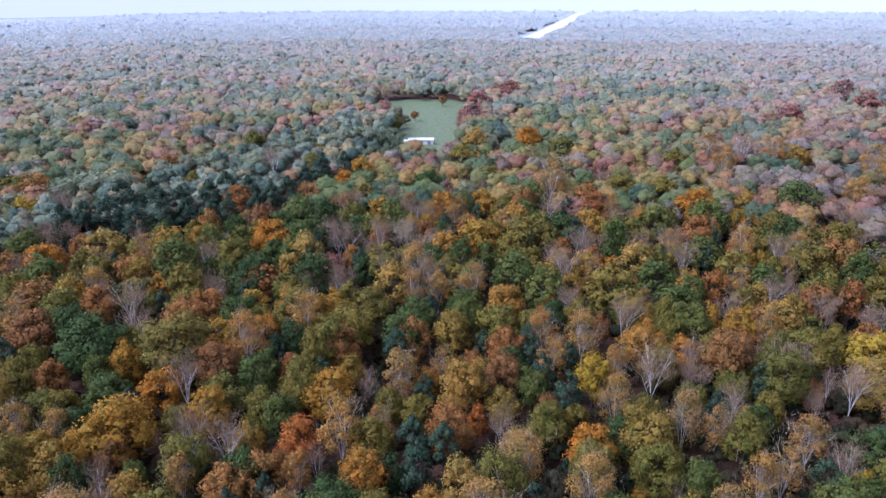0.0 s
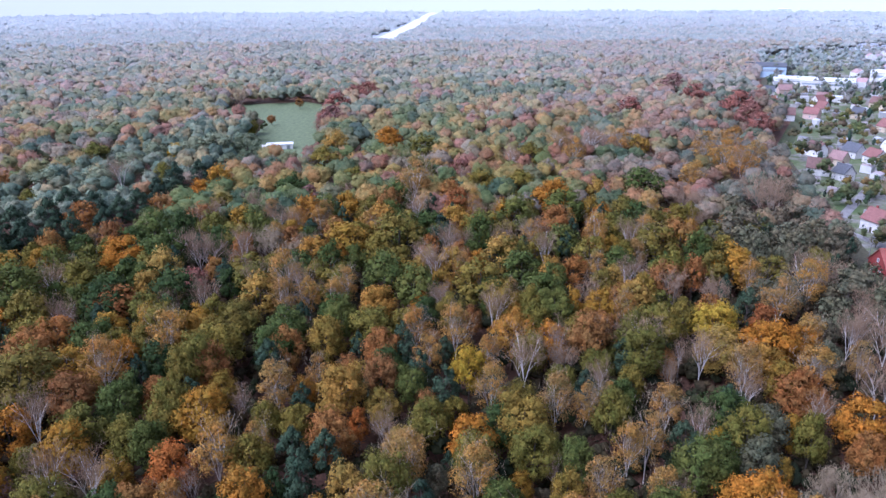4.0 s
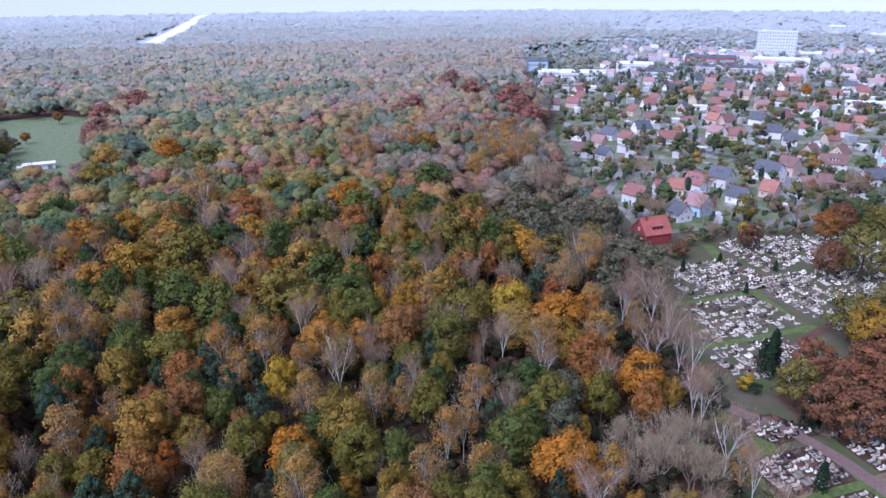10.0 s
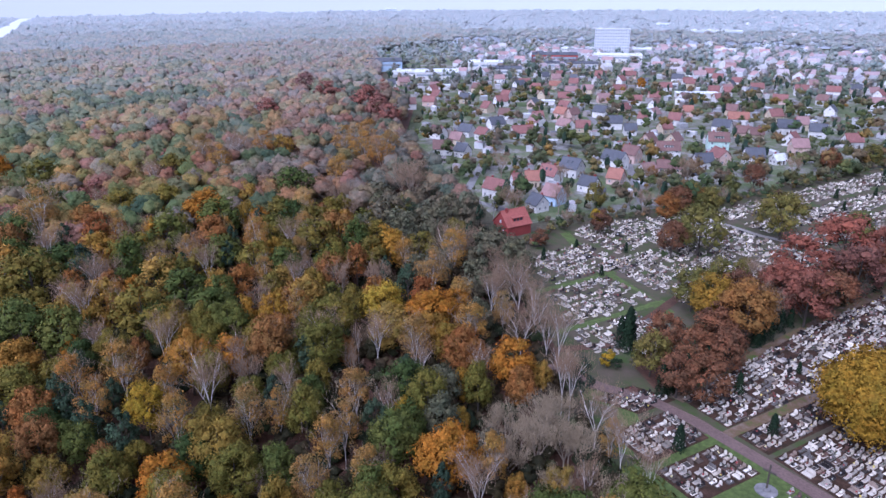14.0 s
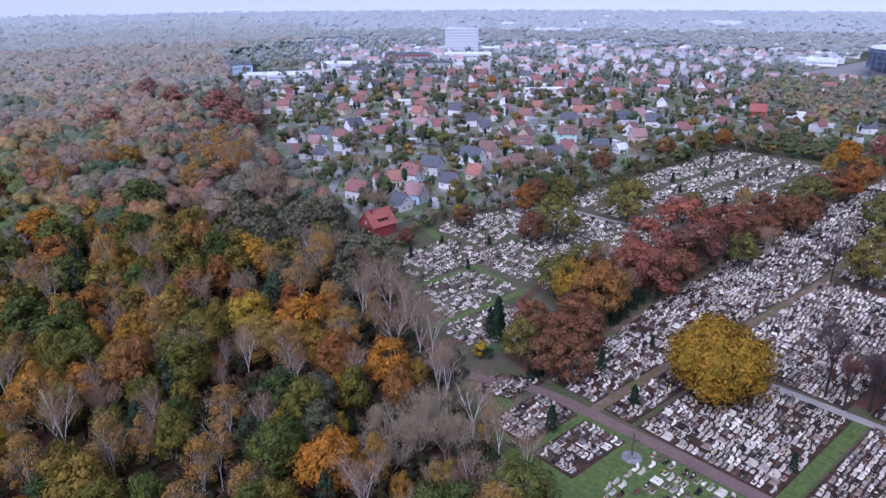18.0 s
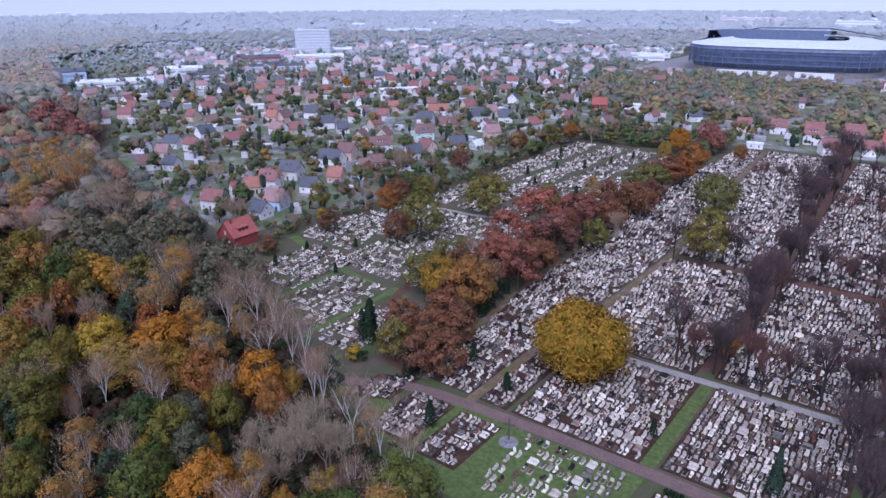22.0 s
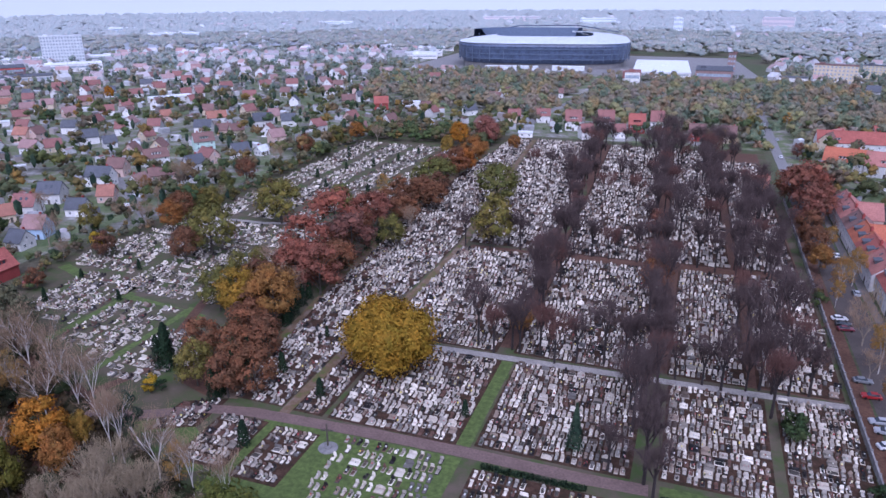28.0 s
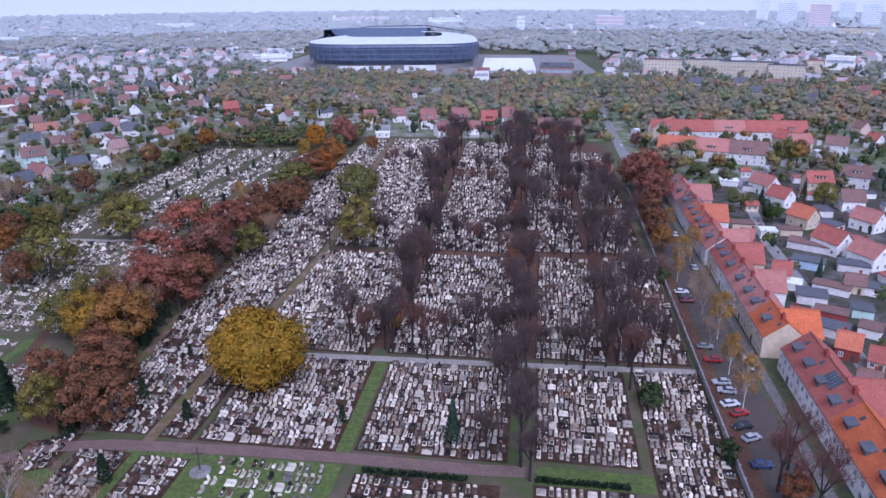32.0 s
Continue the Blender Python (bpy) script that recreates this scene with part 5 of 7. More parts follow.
for x, y, s, v in ((-80.9, 100.9, 1.15, 0), (-74.9, 122.6, 0.95, 0), (-89.3, 129.5, 1.0, 0), (-119, 123, 1.5, 1), (-122, 126, 1.3, 1), (-117.6, 121, 1.35, 1), (-120.5, 121.5, 1.15, 1), (-88, 150, 0.6, 0), (-40.5, 126.5, 0.8, 0), (-181, 142, 0.8, 0)):
    tree("thuja", x, y, s, v, label="dark green columnar thuja among the graves")
for x, y, s, v in ((-160, 150, 0.7, 0), (-185, 160, 0.8, 2),
                   (-172, 172, 0.7, 0), (-150, 262, 0.8, 0), (-162, 285, 0.8, 0), (-175, 300, 0.9, 0), (-168, 318, 0.8, 0), (-180, 345, 0.9, 1), (-158, 330, 0.9, 0), (-150, 345, 0.8, 0), (-140, 300, 0.9, 0), (-146, 365, 0.8, 0), (-135, 275, 0.9, 1), (-170, 262, 0.7, 0), (-165, 245, 0.6, 0), (-140, 242, 0.7, 0), (-178, 270, 0.7, 0)):
    tree("thuja", x, y, s, v, label="dark green columnar thuja among the graves")
tree("spruce", -15.4, 122.2, 0.92, 0)
tree("shrub", 27.9, 141.5, 1.35, 1, label="dark evergreen shrub between the graves")
tree("thuja", 40.4, 122.1, 0.95, 2, label="rounded dark thuja by the cemetery wall")
# leafless limes in long rows
def lime(x, y, s):
    tree("lime" if rr.random() < 0.84 else "lime_red", x, y, s, group="lime rows of the cemetery")


for x0, lean, y0, y1, gap, side in ((-36, -0.05, 168, 425, 9.5, 2.5), (-3, -0.03, 112, 425, 9, 3.5), (21, -0.03, 148, 425, 9, 4.0), (31, -0.02, 172, 330, 13, 3.5)):
    y = y0
    while y < y1:
        lime(x0 + lean * (y - 150) + rr.uniform(-side, side) * (1.9 if y > 240 else 1), y, rr.uniform(0.78, 1.16))
        y += gap * rr.uniform(0.7, 1.35) * (0.78 if y > 240 else 1)
for y0, x0, x1, gap, s in ((158, -48, 36, 4.6, 0.95), (235, -40, 36, 6.0, 0.95), (300, -44, 32, 9, 0.85), (338, -74, 30, 7, 0.8), (380, -46, 30, 10, 0.8), (418, -60, 30, 8, 0.8)):
    x = x0
    while x < x1:
        lime(x + rr.uniform(-1, 1), y0 + rr.uniform(-2, 2.5), s * rr.uniform(0.75, 1.1))
        x += gap * rr.uniform(0.7, 1.4)
for x, y, s in ((-38, 199, 1.15), (-34, 205, 1.1), (-3, 144, 1.1), (-1, 116, 1.0), (22, 172, 1.15), (-74, 230, 0.8), (-64, 228, 0.7), (-59, 236, 0.85), (-54, 233, 0.9), (-37, 193, 1.05), (-41, 200, 1.0), (-4, 142, 0.9), (0, 133, 0.9), (-8, 118, 0.75), (24, 150, 0.85)):
    lime(x, y, s)
tree("ember", -5, 202, 0.95, 0, label="orange-brown tree between the bare limes")
tree("copper", -8, 262, 0.7, 0, label="copper-red tree between the bare limes")
tree("rust", -38, 168, 0.55, 1, label="rust-brown tree among the graves")
for x, y, s, k in ((47.5, 115, 0.95, "lime_red"), (52, 108, 0.95, "lime_red"), (51.5, 122, 0.85, "lime_red"), (49, 111, 0.6, "ember"), (47.7, 141.5, 0.75, "tan"), (48.6, 158, 0.7, "tan"), (50, 177, 0.95, "tan"), (49, 192, 0.7, "bare"), (50, 205, 0.65, "bare"), (47.5, 222, 0.8, "tan"), (53.5, 235, 0.85, "tan"), (46, 216, 0.55, "tan"), (45, 243, 0.6, "rust"),
                   (44.5, 256, 0.8, "brown"), (50, 262, 0.7, "tan"), (45, 276, 0.95, "brown"), (46, 292, 1.2, "copper"), (52, 303, 1.2, "copper"), (45, 309, 1.35, "copper"), (50, 318, 1.2, "copper"), (43.5, 329, 1.25, "brown"), (47, 172, 0.5, "bare")):
    tree(k, x, y, s, label="street tree with rust-brown autumn leaves beside the parking verge" if k not in ("bare", "tan") else "thin street tree losing its last leaves")
for x, y, s, k in ((94, 282, 0.5, "green"), (122, 307, 0.75, "olive"), (117.4, 318, 0.8, "spruce"), (96, 362, 0.55, "green"), (128, 383, 0.95, "olive"), (136, 386, 0.9, "brown"), (97, 309, 0.7, "spruce"), (91, 222, 0.7, "spruce"), (88, 300, 0.5, "olive"), (58, 507, 0.7, "tan"), (56, 420, 0.55, "copper"), (36, 490, 0.8, "olive"), (-112, 112.5, 0.55, "shrub"), (28, 140, 0.8, "shrub"), (40.6, 123.6, 0.9, "shrub"), (41, 214, 0.9, "shrub"), (42, 222, 1.0, "shrub")):
    tree(k, x, y, s, label={"spruce": "dark spruce in a yard behind the terrace", "shrub": "dense dark evergreen bush beside the graves"}.get(k, "garden tree with thinning autumn leaves"))
tree("yellow", -113.6, 110.8, 0.75, 0, label="small bright yellow-orange shrub at the path's bend")
for x, y, s, k in ((-112, 372, 0.7, "yellow"), (-128.7, 387, 1.5, "orange"), (-106, 330, 0.85, "red_orange"), (-121, 414, 1.05, "red"), (-113, 402, 0.8, "red"), (-95, 385, 0.55, "rust")):
    tree(k, x, y, s * (0.6 if k == "orange" else 1))
# clipped hedge on the near side of the path
rngh = np.random.default_rng(8)
for x0, x1, y in ((-32, -11, 110.2), (2, 20, 111.8)):
    n = int((x1 - x0) * 60)
    p = np.stack([rngh.uniform(x0, x1, n), y + rngh.uniform(-0.5, 0.5, n), rngh.uniform(0.1, 1.2, n)], 1)
    v, f, nn = leaf_quads(p, rngh.normal(0, 1, (n, 3)) + (0, 0, 0.5), 0.28, rngh)
    tagged(new("hedge", raw_mesh("hedge", v, f, M["thuja"], normals=nn)), "clipped dark green hedge along the path", "hedge")


# ---- buildings ----
def gable_mesh(w, d, eave, ridge, material):
    bm = bmesh.new()
    a = [bm.verts.new(p) for p in ((-w / 2, -d / 2, -0.2), (-w / 2, d / 2, -0.2), (-w / 2, d / 2, eave), (-w / 2, 0, ridge), (-w / 2, -d / 2, eave))]
    b = [bm.verts.new((-v.co.x, v.co.y, v.co.z)) for v in a]
    bm.faces.new(a[::-1]), bm.faces.new(b)
    for k in range(5):
        bm.faces.new((a[k], a[(k + 1) % 5], b[(k + 1) % 5], b[k]))
    return mesh_of("wall", bm, material)


def roof_mesh(w, d, eave, ridge, material, over=0.45, thick=0.2, courses=0):
    """Two slopes in one solid, with thickness, an overhang all round, stepped tile courses and a ridge cap."""
    bm = bmesh.new()
    slope = (ridge - eave) / (d / 2)
    half, n = d / 2 + over, max(1, courses)
    line = []
    for c in range(n):
        y0, y1 = half * (1 - c / n), half * (1 - (c + 1) / n)
        line += [(y0, ridge - slope * y0 + thick * 1.2), (y1 + 0.01, ridge - slope * y1 + thick * 1.2 - (0.07 if courses else 0))]
    cap = [(0.2, ridge + thick * 1.2 - 0.1), (0.17, ridge + thick * 1.2 + 0.12)]
    upper = line[:-1] + cap
    outline = upper + [(-y, z) for y, z in upper[::-1]] + [(-half, ridge - slope * half), (0, ridge), (half, ridge - slope * half)]
    e = w / 2 + over * 0.8
    a, b = [bm.verts.new((-e, y, z)) for y, z in outline], [bm.verts.new((e, y, z)) for y, z in outline]
    bm.faces.new(a), bm.faces.new(b[::-1])
    for k in range(len(a)):
        bm.faces.new((a[k], b[k], b[(k + 1) % len(a)], a[(k + 1) % len(a)]))
    bmesh.ops.recalc_face_normals(bm, faces=bm.faces)
    return mesh_of("roof", bm, material)


WINDOWS = {}


def window_mesh(w=1.1, h=1.35):
    """A framed window that stands slightly proud, with glass set back and a cross bar."""
    if (w, h) not in WINDOWS:
        bm = bmesh.new()
        f, n = 0.12, 0.05
        xs, zs = (-w / 2, -w / 2 + f, -n, n, w / 2 - f, w / 2), (0, f, h - f, h)
        grid = {(i, k): bm.verts.new((x, -0.07, z)) for i, x in enumerate(xs) for k, z in enumerate(zs)}
        panes = []
        for i in range(5):
            for k in range(3):
                face = bm.faces.new((grid[i, k], grid[i + 1, k], grid[i + 1, k + 1], grid[i, k + 1]))
                if k == 1 and i in (1, 3):
                    panes.append(face)
        back = bmesh.ops.extrude_edge_only(bm, edges=[e for e in bm.edges if e.is_boundary])
        for v in back["geom"]:
            if isinstance(v, bmesh.types.BMVert):
                v.co.y = 0.05
        for face in panes:
            bmesh.ops.inset_individual(bm, faces=[face], thickness=0.015, depth=-0.05)
            face.material_index = 1
        WINDOWS[w, h] = mesh_of("window", bm, [M["frame"], M["glass"]])
    return WINDOWS[w, h]


def add_window(parent, x, y, z, turn, w=1.1, h=1.35, name="window"):
    ob = new(name, window_mesh(w, h))
    ob.parent = parent
    ob.matrix_local = pose(x, y, z, 0, 0, turn)
    return ob


def dormer_mesh(w=3.4, h=1.5, d=2.6):
    bm = bmesh.new()
    box(bm, -w / 2, -d, 0, w / 2, 0.3, h, 0)
    v = box(bm, -w / 2 - 0.25, -d - 0.3, h, w / 2 + 0.25, 0.6, h + 0.18, 1)
    for k in (6, 7):
        v[k].co.z += 0.45
    for k in range(max(2, int(w / 1.2))):
        n = max(2, int(w / 1.2))
        x = -w / 2 + w * (k + 0.5) / n
        box(bm, x - 0.42, -d - 0.04, 0.3, x + 0.42, -d + 0.02, h - 0.2, 2)
    return bm


WALLS = {"white": "white rendered", "cream": "cream rendered", "grey": "grey rendered", "pink": "salmon rendered", "blue": "light blue rendered", "red": "dark red brick", "mint": "mint green rendered", "orange": "orange painted"}
ROOFS = {"bright": "bright orange tiled roof", "red": "red tiled roof", "orange": "orange tiled roof", "pink": "pink tiled roof", "brown": "brown tiled roof", "grey": "dark grey roof", "white": "white sheet roof"}
M["wall_orange"] = plain("render_orange", (0.62, 0.25, 0.08), grain=1.5, spread=0.1)
M["roof_white"] = M["white_sheet"]


def tiles(roof, x):
    """Full tile colours by the street, the same tiles dulled for haze in the village."""
    return M.get("roof_vivid_" + roof, M["roof_" + roof]) if x > 50 else M["roof_" + roof]


def house(x, y, turn, w, d, eave, wall, roof, near=False, dormer=False, skylight=False, flat=False, pitch=1.02, full=False):
    if not flat and not full:
        w, eave = min(w * 0.8, 15 if near else 12), eave + 0.5
        if x > 60:
            w, d = min(w * 0.85, 11.5), d * 0.85
        else:
            w, d = w * 0.9, d * 0.88
    h = thing("house", pose(x, y, 0, 0, 0, turn), f"{WALLS[wall]} house with a {ROOFS[roof]}", "house", "houses of the village")
    ridge = eave + d / 2 * pitch
    if flat:
        part("wall", boxed(-w / 2, -d / 2, -0.2, w / 2, d / 2, eave), M["wall_" + wall], h)
        bm = boxed(-w / 2 - 0.3, -d / 2 - 0.3, eave, w / 2 + 0.3, d / 2 + 0.3, eave + 0.3)
        part("roof", bm, tiles(roof, 99 if wall == "red" else x), h)
        ridge = eave
    else:
        part("wall", gable_mesh(w, d, eave, ridge, M["wall_" + wall]), None, h)
        part("roof", roof_mesh(w, d, eave, ridge, tiles(roof, 99 if wall == "red" else x), courses=9 if near else 0), None, h)
        cx = random.choice((-0.25, 0.2, 0.3)) * w
        bm = boxed(cx - 0.35, -0.35 + 0.6, ridge - 1.2, cx + 0.35, 0.35 + 0.6, ridge + 0.9)
        box(bm, cx - 0.42, 0.18, ridge + 0.9, cx + 0.42, 1.02, ridge + 1.02)
        if near or x * x + y * y < 520 ** 2:
            part("chimney", bm, M["wall_red"] if near else M["roof_brown"], h)
    n = max(2, int(w / 3.2)) if near else 0 if flat and x > 60 else 2 if x * x + y * y < 480 ** 2 else 1
    for s in (-1, 1):
        if s == 1:
            continue
        for k in range(n):
            wx = -w / 2 + w * (k + 0.5) / n
            if s == -1 and k == n // 2 and near:
                bm = boxed(-0.5, -0.06, 0, 0.5, 0.06, 2.05)
                box(bm, -0.5, -0.9, -0.15, 0.5, -0.05, 0.12)
                dr = part("door", bm, M["bark"], h)
                dr.matrix_local = pose(wx, -d / 2, 0, 0, 0, 0)
                continue
            add_window(h, wx, s * d / 2, 1.0, 0 if s < 0 else 180)
            if eave > 5:
                add_window(h, wx, s * d / 2, 3.6, 0 if s < 0 else 180)
    if not flat:
        for s in (-1, 1):
            for wy in (-0.22 * d, 0.22 * d) if near else ():
                add_window(h, s * w / 2, wy, 1.0, 90 * s)
            add_window(h, s * w / 2, 0, eave + 0.4, 90 * s, 1.0, 1.2)
            if not near:
                break
    if dormer:
        for s in (-1, 1):
            dm = part("dormer", dormer_mesh(min(4.6, w * 0.45), 1.75, d * 0.5 - 1.1), [M["wall_" + wall], tiles(roof, 99 if wall == "red" else x), M["glass"]], h)
            dm.matrix_local = pose(0, 0, eave + 0.75, 0, 0, 0 if s < 0 else 180)
    if skylight:
        for k in (-1, 1):
            bm = boxed(-0.5, -0.7, 0, 0.5, 0.7, 0.12)
            sk = part("skylight", bm, M["glass"], h)
            sk.matrix_local = pose(k * 1.2, -d * 0.22, eave + d * 0.28 * pitch + 0.22, math.degrees(math.atan(pitch)), 0, 0)
    return h


# ---- houses of the village: place, turn, length, depth, eaves, wall, roof ----
house(-211.0, 149.4, 271, 11.0, 9.5, 4.4, "red", "red", near=True, dormer=True, full=True)
house(-254.8, 170.8, 18, 13.8, 8.5, 4.2, "grey", "red", near=True)
house(-265.2, 189.5, 74, 6.4, 7, 2.6, "grey", "red", near=True)
house(-262.7, 197.0, 53, 9.6, 8, 3, "cream", "orange", near=True)
house(-262.6, 207.8, 17, 13.2, 9, 4, "white", "red", near=True, skylight=True)
house(-233.6, 187.1, 16, 11.3, 9, 4, "blue", "pink", near=True)
house(-229.1, 175.0, 3, 9.7, 8, 3, "grey", "grey", near=True)
house(-266.9, 224.5, 20, 14.2, 9.5, 4.5, "grey", "grey", near=True, skylight=True)
house(-241.1, 213.7, 18, 11.4, 8, 3, "white", "grey", near=True)
house(-228.0, 209.3, 47, 5.5, 5, 2.4, "grey", "grey", near=True)
house(-244.9, 233.9, 26, 9.9, 8.5, 3, "pink", "orange", near=True)
house(-267.8, 253.7, 12, 17.2, 9, 4.8, "white", "grey", near=True)
house(-274.5, 272.0, 15, 12.2, 9, 4.4, "pink", "brown", near=True)
house(-248.9, 258.3, 84, 10.7, 7, 2.6, "grey", "pink", near=True)
house(-247.5, 272.2, 48, 17.0, 7, 2.6, "pink", "brown", near=True)
house(-271.4, 295.6, 57, 17.6, 9, 4.6, "white", "brown", near=True, dormer=True)
house(-245.4, 294.3, 70, 13.5, 8.5, 3.4, "grey", "grey", near=True)
house(-248.2, 310.6, -21, 16.5, 8, 3.8, "pink", "red", near=True)
house(-230.6, 272.9, 32, 9.4, 6, 2.8, "grey", "grey", flat=True)
house(-271.9, 336.7, 51, 16.1, 9.5, 5.2, "mint", "brown", near=True, dormer=True)
house(-238.0, 324.8, 56, 13.7, 9, 4, "white", "grey", near=True)
house(-230.8, 335.4, 80, 9.6, 6, 2.2, "white", "white", near=True)
house(-303.7, 378.4, 24, 15.2, 9, 4.2, "white", "grey", near=True)
house(-276.8, 376.3, 56, 11.3, 8, 4, "cream", "brown", near=True)
house(-287.9, 378.4, 37, 12.9, 8, 3, "pink", "brown", near=True)
house(-319.6, 413.4, 44, 22.0, 9, 3.6, "white", "orange", near=True)
house(-280.4, 412.0, 39, 17.3, 10, 4, "grey", "grey", near=True)
house(-241.0, 366.9, 58, 12.5, 9, 4, "pink", "pink")
house(-235.4, 408.5, 60, 13.2, 9, 3.6, "grey", "red", near=True)
house(-383.4, 212.3, 16, 13.1, 8, 3.6, "white", "brown")
house(-379.2, 230.9, 19, 13.2, 8.5, 3.4, "grey", "grey")
house(-361.9, 213.4, 29, 10.3, 8, 3.2, "cream", "pink")
house(-342.5, 192.4, 61, 14.9, 9, 3.6, "grey", "brown")
house(-331.7, 199.3, 19, 10.0, 8, 3.4, "grey", "grey")
house(-364.1, 233.8, 7, 13.3, 8, 3.6, "white", "red")
house(-385.5, 257.2, 86, 14.6, 9, 4.4, "white", "grey")
house(-358.4, 259.7, 68, 22.0, 9, 3, "white", "red", near=True)
house(-358.3, 293.7, 6, 18.8, 8.5, 4.2, "white", "pink")
house(-352.8, 303.8, 54, 12.7, 8.5, 3, "cream", "red")
house(-393.8, 319.0, 11, 13.0, 8.5, 4.8, "pink", "orange")
house(-387.2, 323.3, 90, 10.9, 8.5, 4.8, "pink", "brown")
house(-350.5, 328.2, 52, 21.8, 9, 4.2, "white", "grey")
house(-387.0, 349.5, 18, 13.6, 8.5, 4.2, "white", "grey")
house(-329.7, 323.3, 56, 10.6, 8, 3, "grey", "grey")
house(-398.4, 301.0, 73, 10.4, 8, 3, "pink", "red")
house(-467.5, 316.7, 81, 21.5, 9, 4, "white", "red")
house(-533.9, 336.9, 38, 18.1, 9, 5, "cream", "brown")
house(-455.5, 370.9, 51, 16.8, 9, 4, "cream", "red")
house(-455.4, 354.0, 52, 10.4, 7, 3, "white", "white", flat=True)
house(-487.2, 422.8, 29, 13.4, 8, 3.4, "cream", "pink")
house(-359.3, 407.9, 51, 10.0, 8, 3.6, "pink", "orange")
house(-417.2, 482.4, 55, 34.4, 13, 4.5, "white", "white", flat=True)
house(-544.8, 527.8, 51, 16.0, 8, 3.4, "pink", "red")
house(-563.8, 504.7, 38, 16.1, 8, 3.4, "pink", "red")
house(-552.9, 400.9, 62, 20.7, 8, 3.4, "pink", "red")
house(-590.9, 398.2, 46, 18.4, 8, 3.4, "white", "pink")
house(-542.4, 387.1, 94, 17.0, 8, 3.6, "white", "grey")
house(-487.0, 403.5, 50, 14.2, 8, 3.4, "white", "pink")
house(-417.8, 412.2, 45, 19.4, 8.5, 3.4, "white", "red")
house(-439.2, 398.1, 68, 13.3, 8, 3.4, "pink", "pink")
house(-394.2, 410.5, 104, 12.3, 8, 3.6, "white", "brown")
house(-569.5, 313.6, 61, 15.6, 9, 3.6, "grey", "pink")
house(-611.2, 286.4, 65, 18.2, 9, 3.6, "grey", "grey")
house(-620.4, 305.3, 84, 16.6, 8, 3.6, "pink", "pink")
house(-492.7, 246.5, 73, 18.5, 9, 4.2, "grey", "brown")
house(-498.5, 268.1, 42, 13.6, 8, 3.6, "pink", "red")
house(-574.0, 328.8, 60, 24.8, 10, 4, "white", "white", flat=True)
house(-409.1, 548.1, 49, 22.0, 9, 4.4, "white", "red")
house(-360.1, 513.2, 35, 16.0, 8, 3.6, "pink", "red")
house(-381.6, 570.6, 44, 22.0, 9, 4.4, "white", "red")
house(-365.3, 590.8, 32, 22.0, 9, 3.8, "white", "red")
house(-512.3, 608.2, 40, 22.0, 9, 4, "white", "red")
house(-533.6, 594.7, 62, 22.0, 9, 4, "white", "brown")
house(-539.8, 672.8, 39, 22.0, 9, 4, "cream", "pink")
house(-498.7, 546.7, 32, 20.3, 9, 3.6, "white", "grey")
house(-264.8, 511.8, 27, 15.6, 9, 4.2, "cream", "brown")
house(-231.3, 501.4, 25, 17.4, 10, 5, "red", "red")
house(-264.4, 536.4, 46, 14.3, 8, 4, "white", "grey")
house(-309.3, 558.3, 39, 15.6, 8, 4, "white", "pink")
house(-211.0, 514.1, 27, 14.3, 9, 5, "white", "white", flat=True)
house(-194.6, 503.2, 41, 10.4, 8, 3.4, "cream", "brown")
house(-195.7, 611.6, 18, 14.5, 9, 5, "pink", "brown", flat=True)
house(-157.9, 499.1, 48, 12.8, 8, 3.6, "white", "grey")
house(-152.6, 551.9, -15, 16.9, 9, 5.5, "white", "brown")
house(-153.0, 583.8, 55, 15.4, 8, 5.5, "white", "brown")
house(-122.2, 536.4, 33, 13.2, 9, 4, "cream", "brown")
house(-119.0, 480.0, 16, 11.9, 9, 4.6, "cream", "red", near=True, dormer=True)
house(-99.9, 487.8, 14, 12.8, 9, 4.6, "white", "red", near=True, dormer=True)
house(-99.6, 432.9, 13, 8.8, 6, 3, "white", "white", flat=True)
house(-75.4, 467.3, 11, 14.3, 14, 6, "white", "red", near=True, dormer=True)
house(-54.7, 473.1, 9, 14.3, 14, 6, "white", "red", near=True, dormer=True)
house(-34.5, 470.8, 6, 14.2, 13, 5.5, "red", "red", near=True, dormer=True)
house(-22.7, 486.0, 5, 11.7, 13, 5.5, "white", "red", near=True)
house(3.0, 456.0, 2, 13.1, 10, 5, "red", "brown", near=True)
house(21.2, 454.6, -1, 11.7, 10, 5, "cream", "brown", near=True)
house(34.0, 345.7, -6, 6.4, 7, 3.4, "orange", "orange", near=True)
house(-247.5, 666.3, 20, 16.0, 9, 5, "white", "red")
house(-59.2, 720.7, 5, 16.2, 12, 7, "white", "red")
house(-522.8, 413.7, 52, 15.0, 8, 3.4, "cream", "orange")
house(-472.7, 445.7, 67, 15.6, 8, 3.4, "pink", "red")
house(-462.1, 491.9, 53, 15.4, 8, 3.4, "white", "red")
house(-204.3, 412.4, 36, 7.1, 8, 3.4, "white", "brown")
house(-263.5, 417.7, 37, 13.5, 9, 4, "white", "grey")


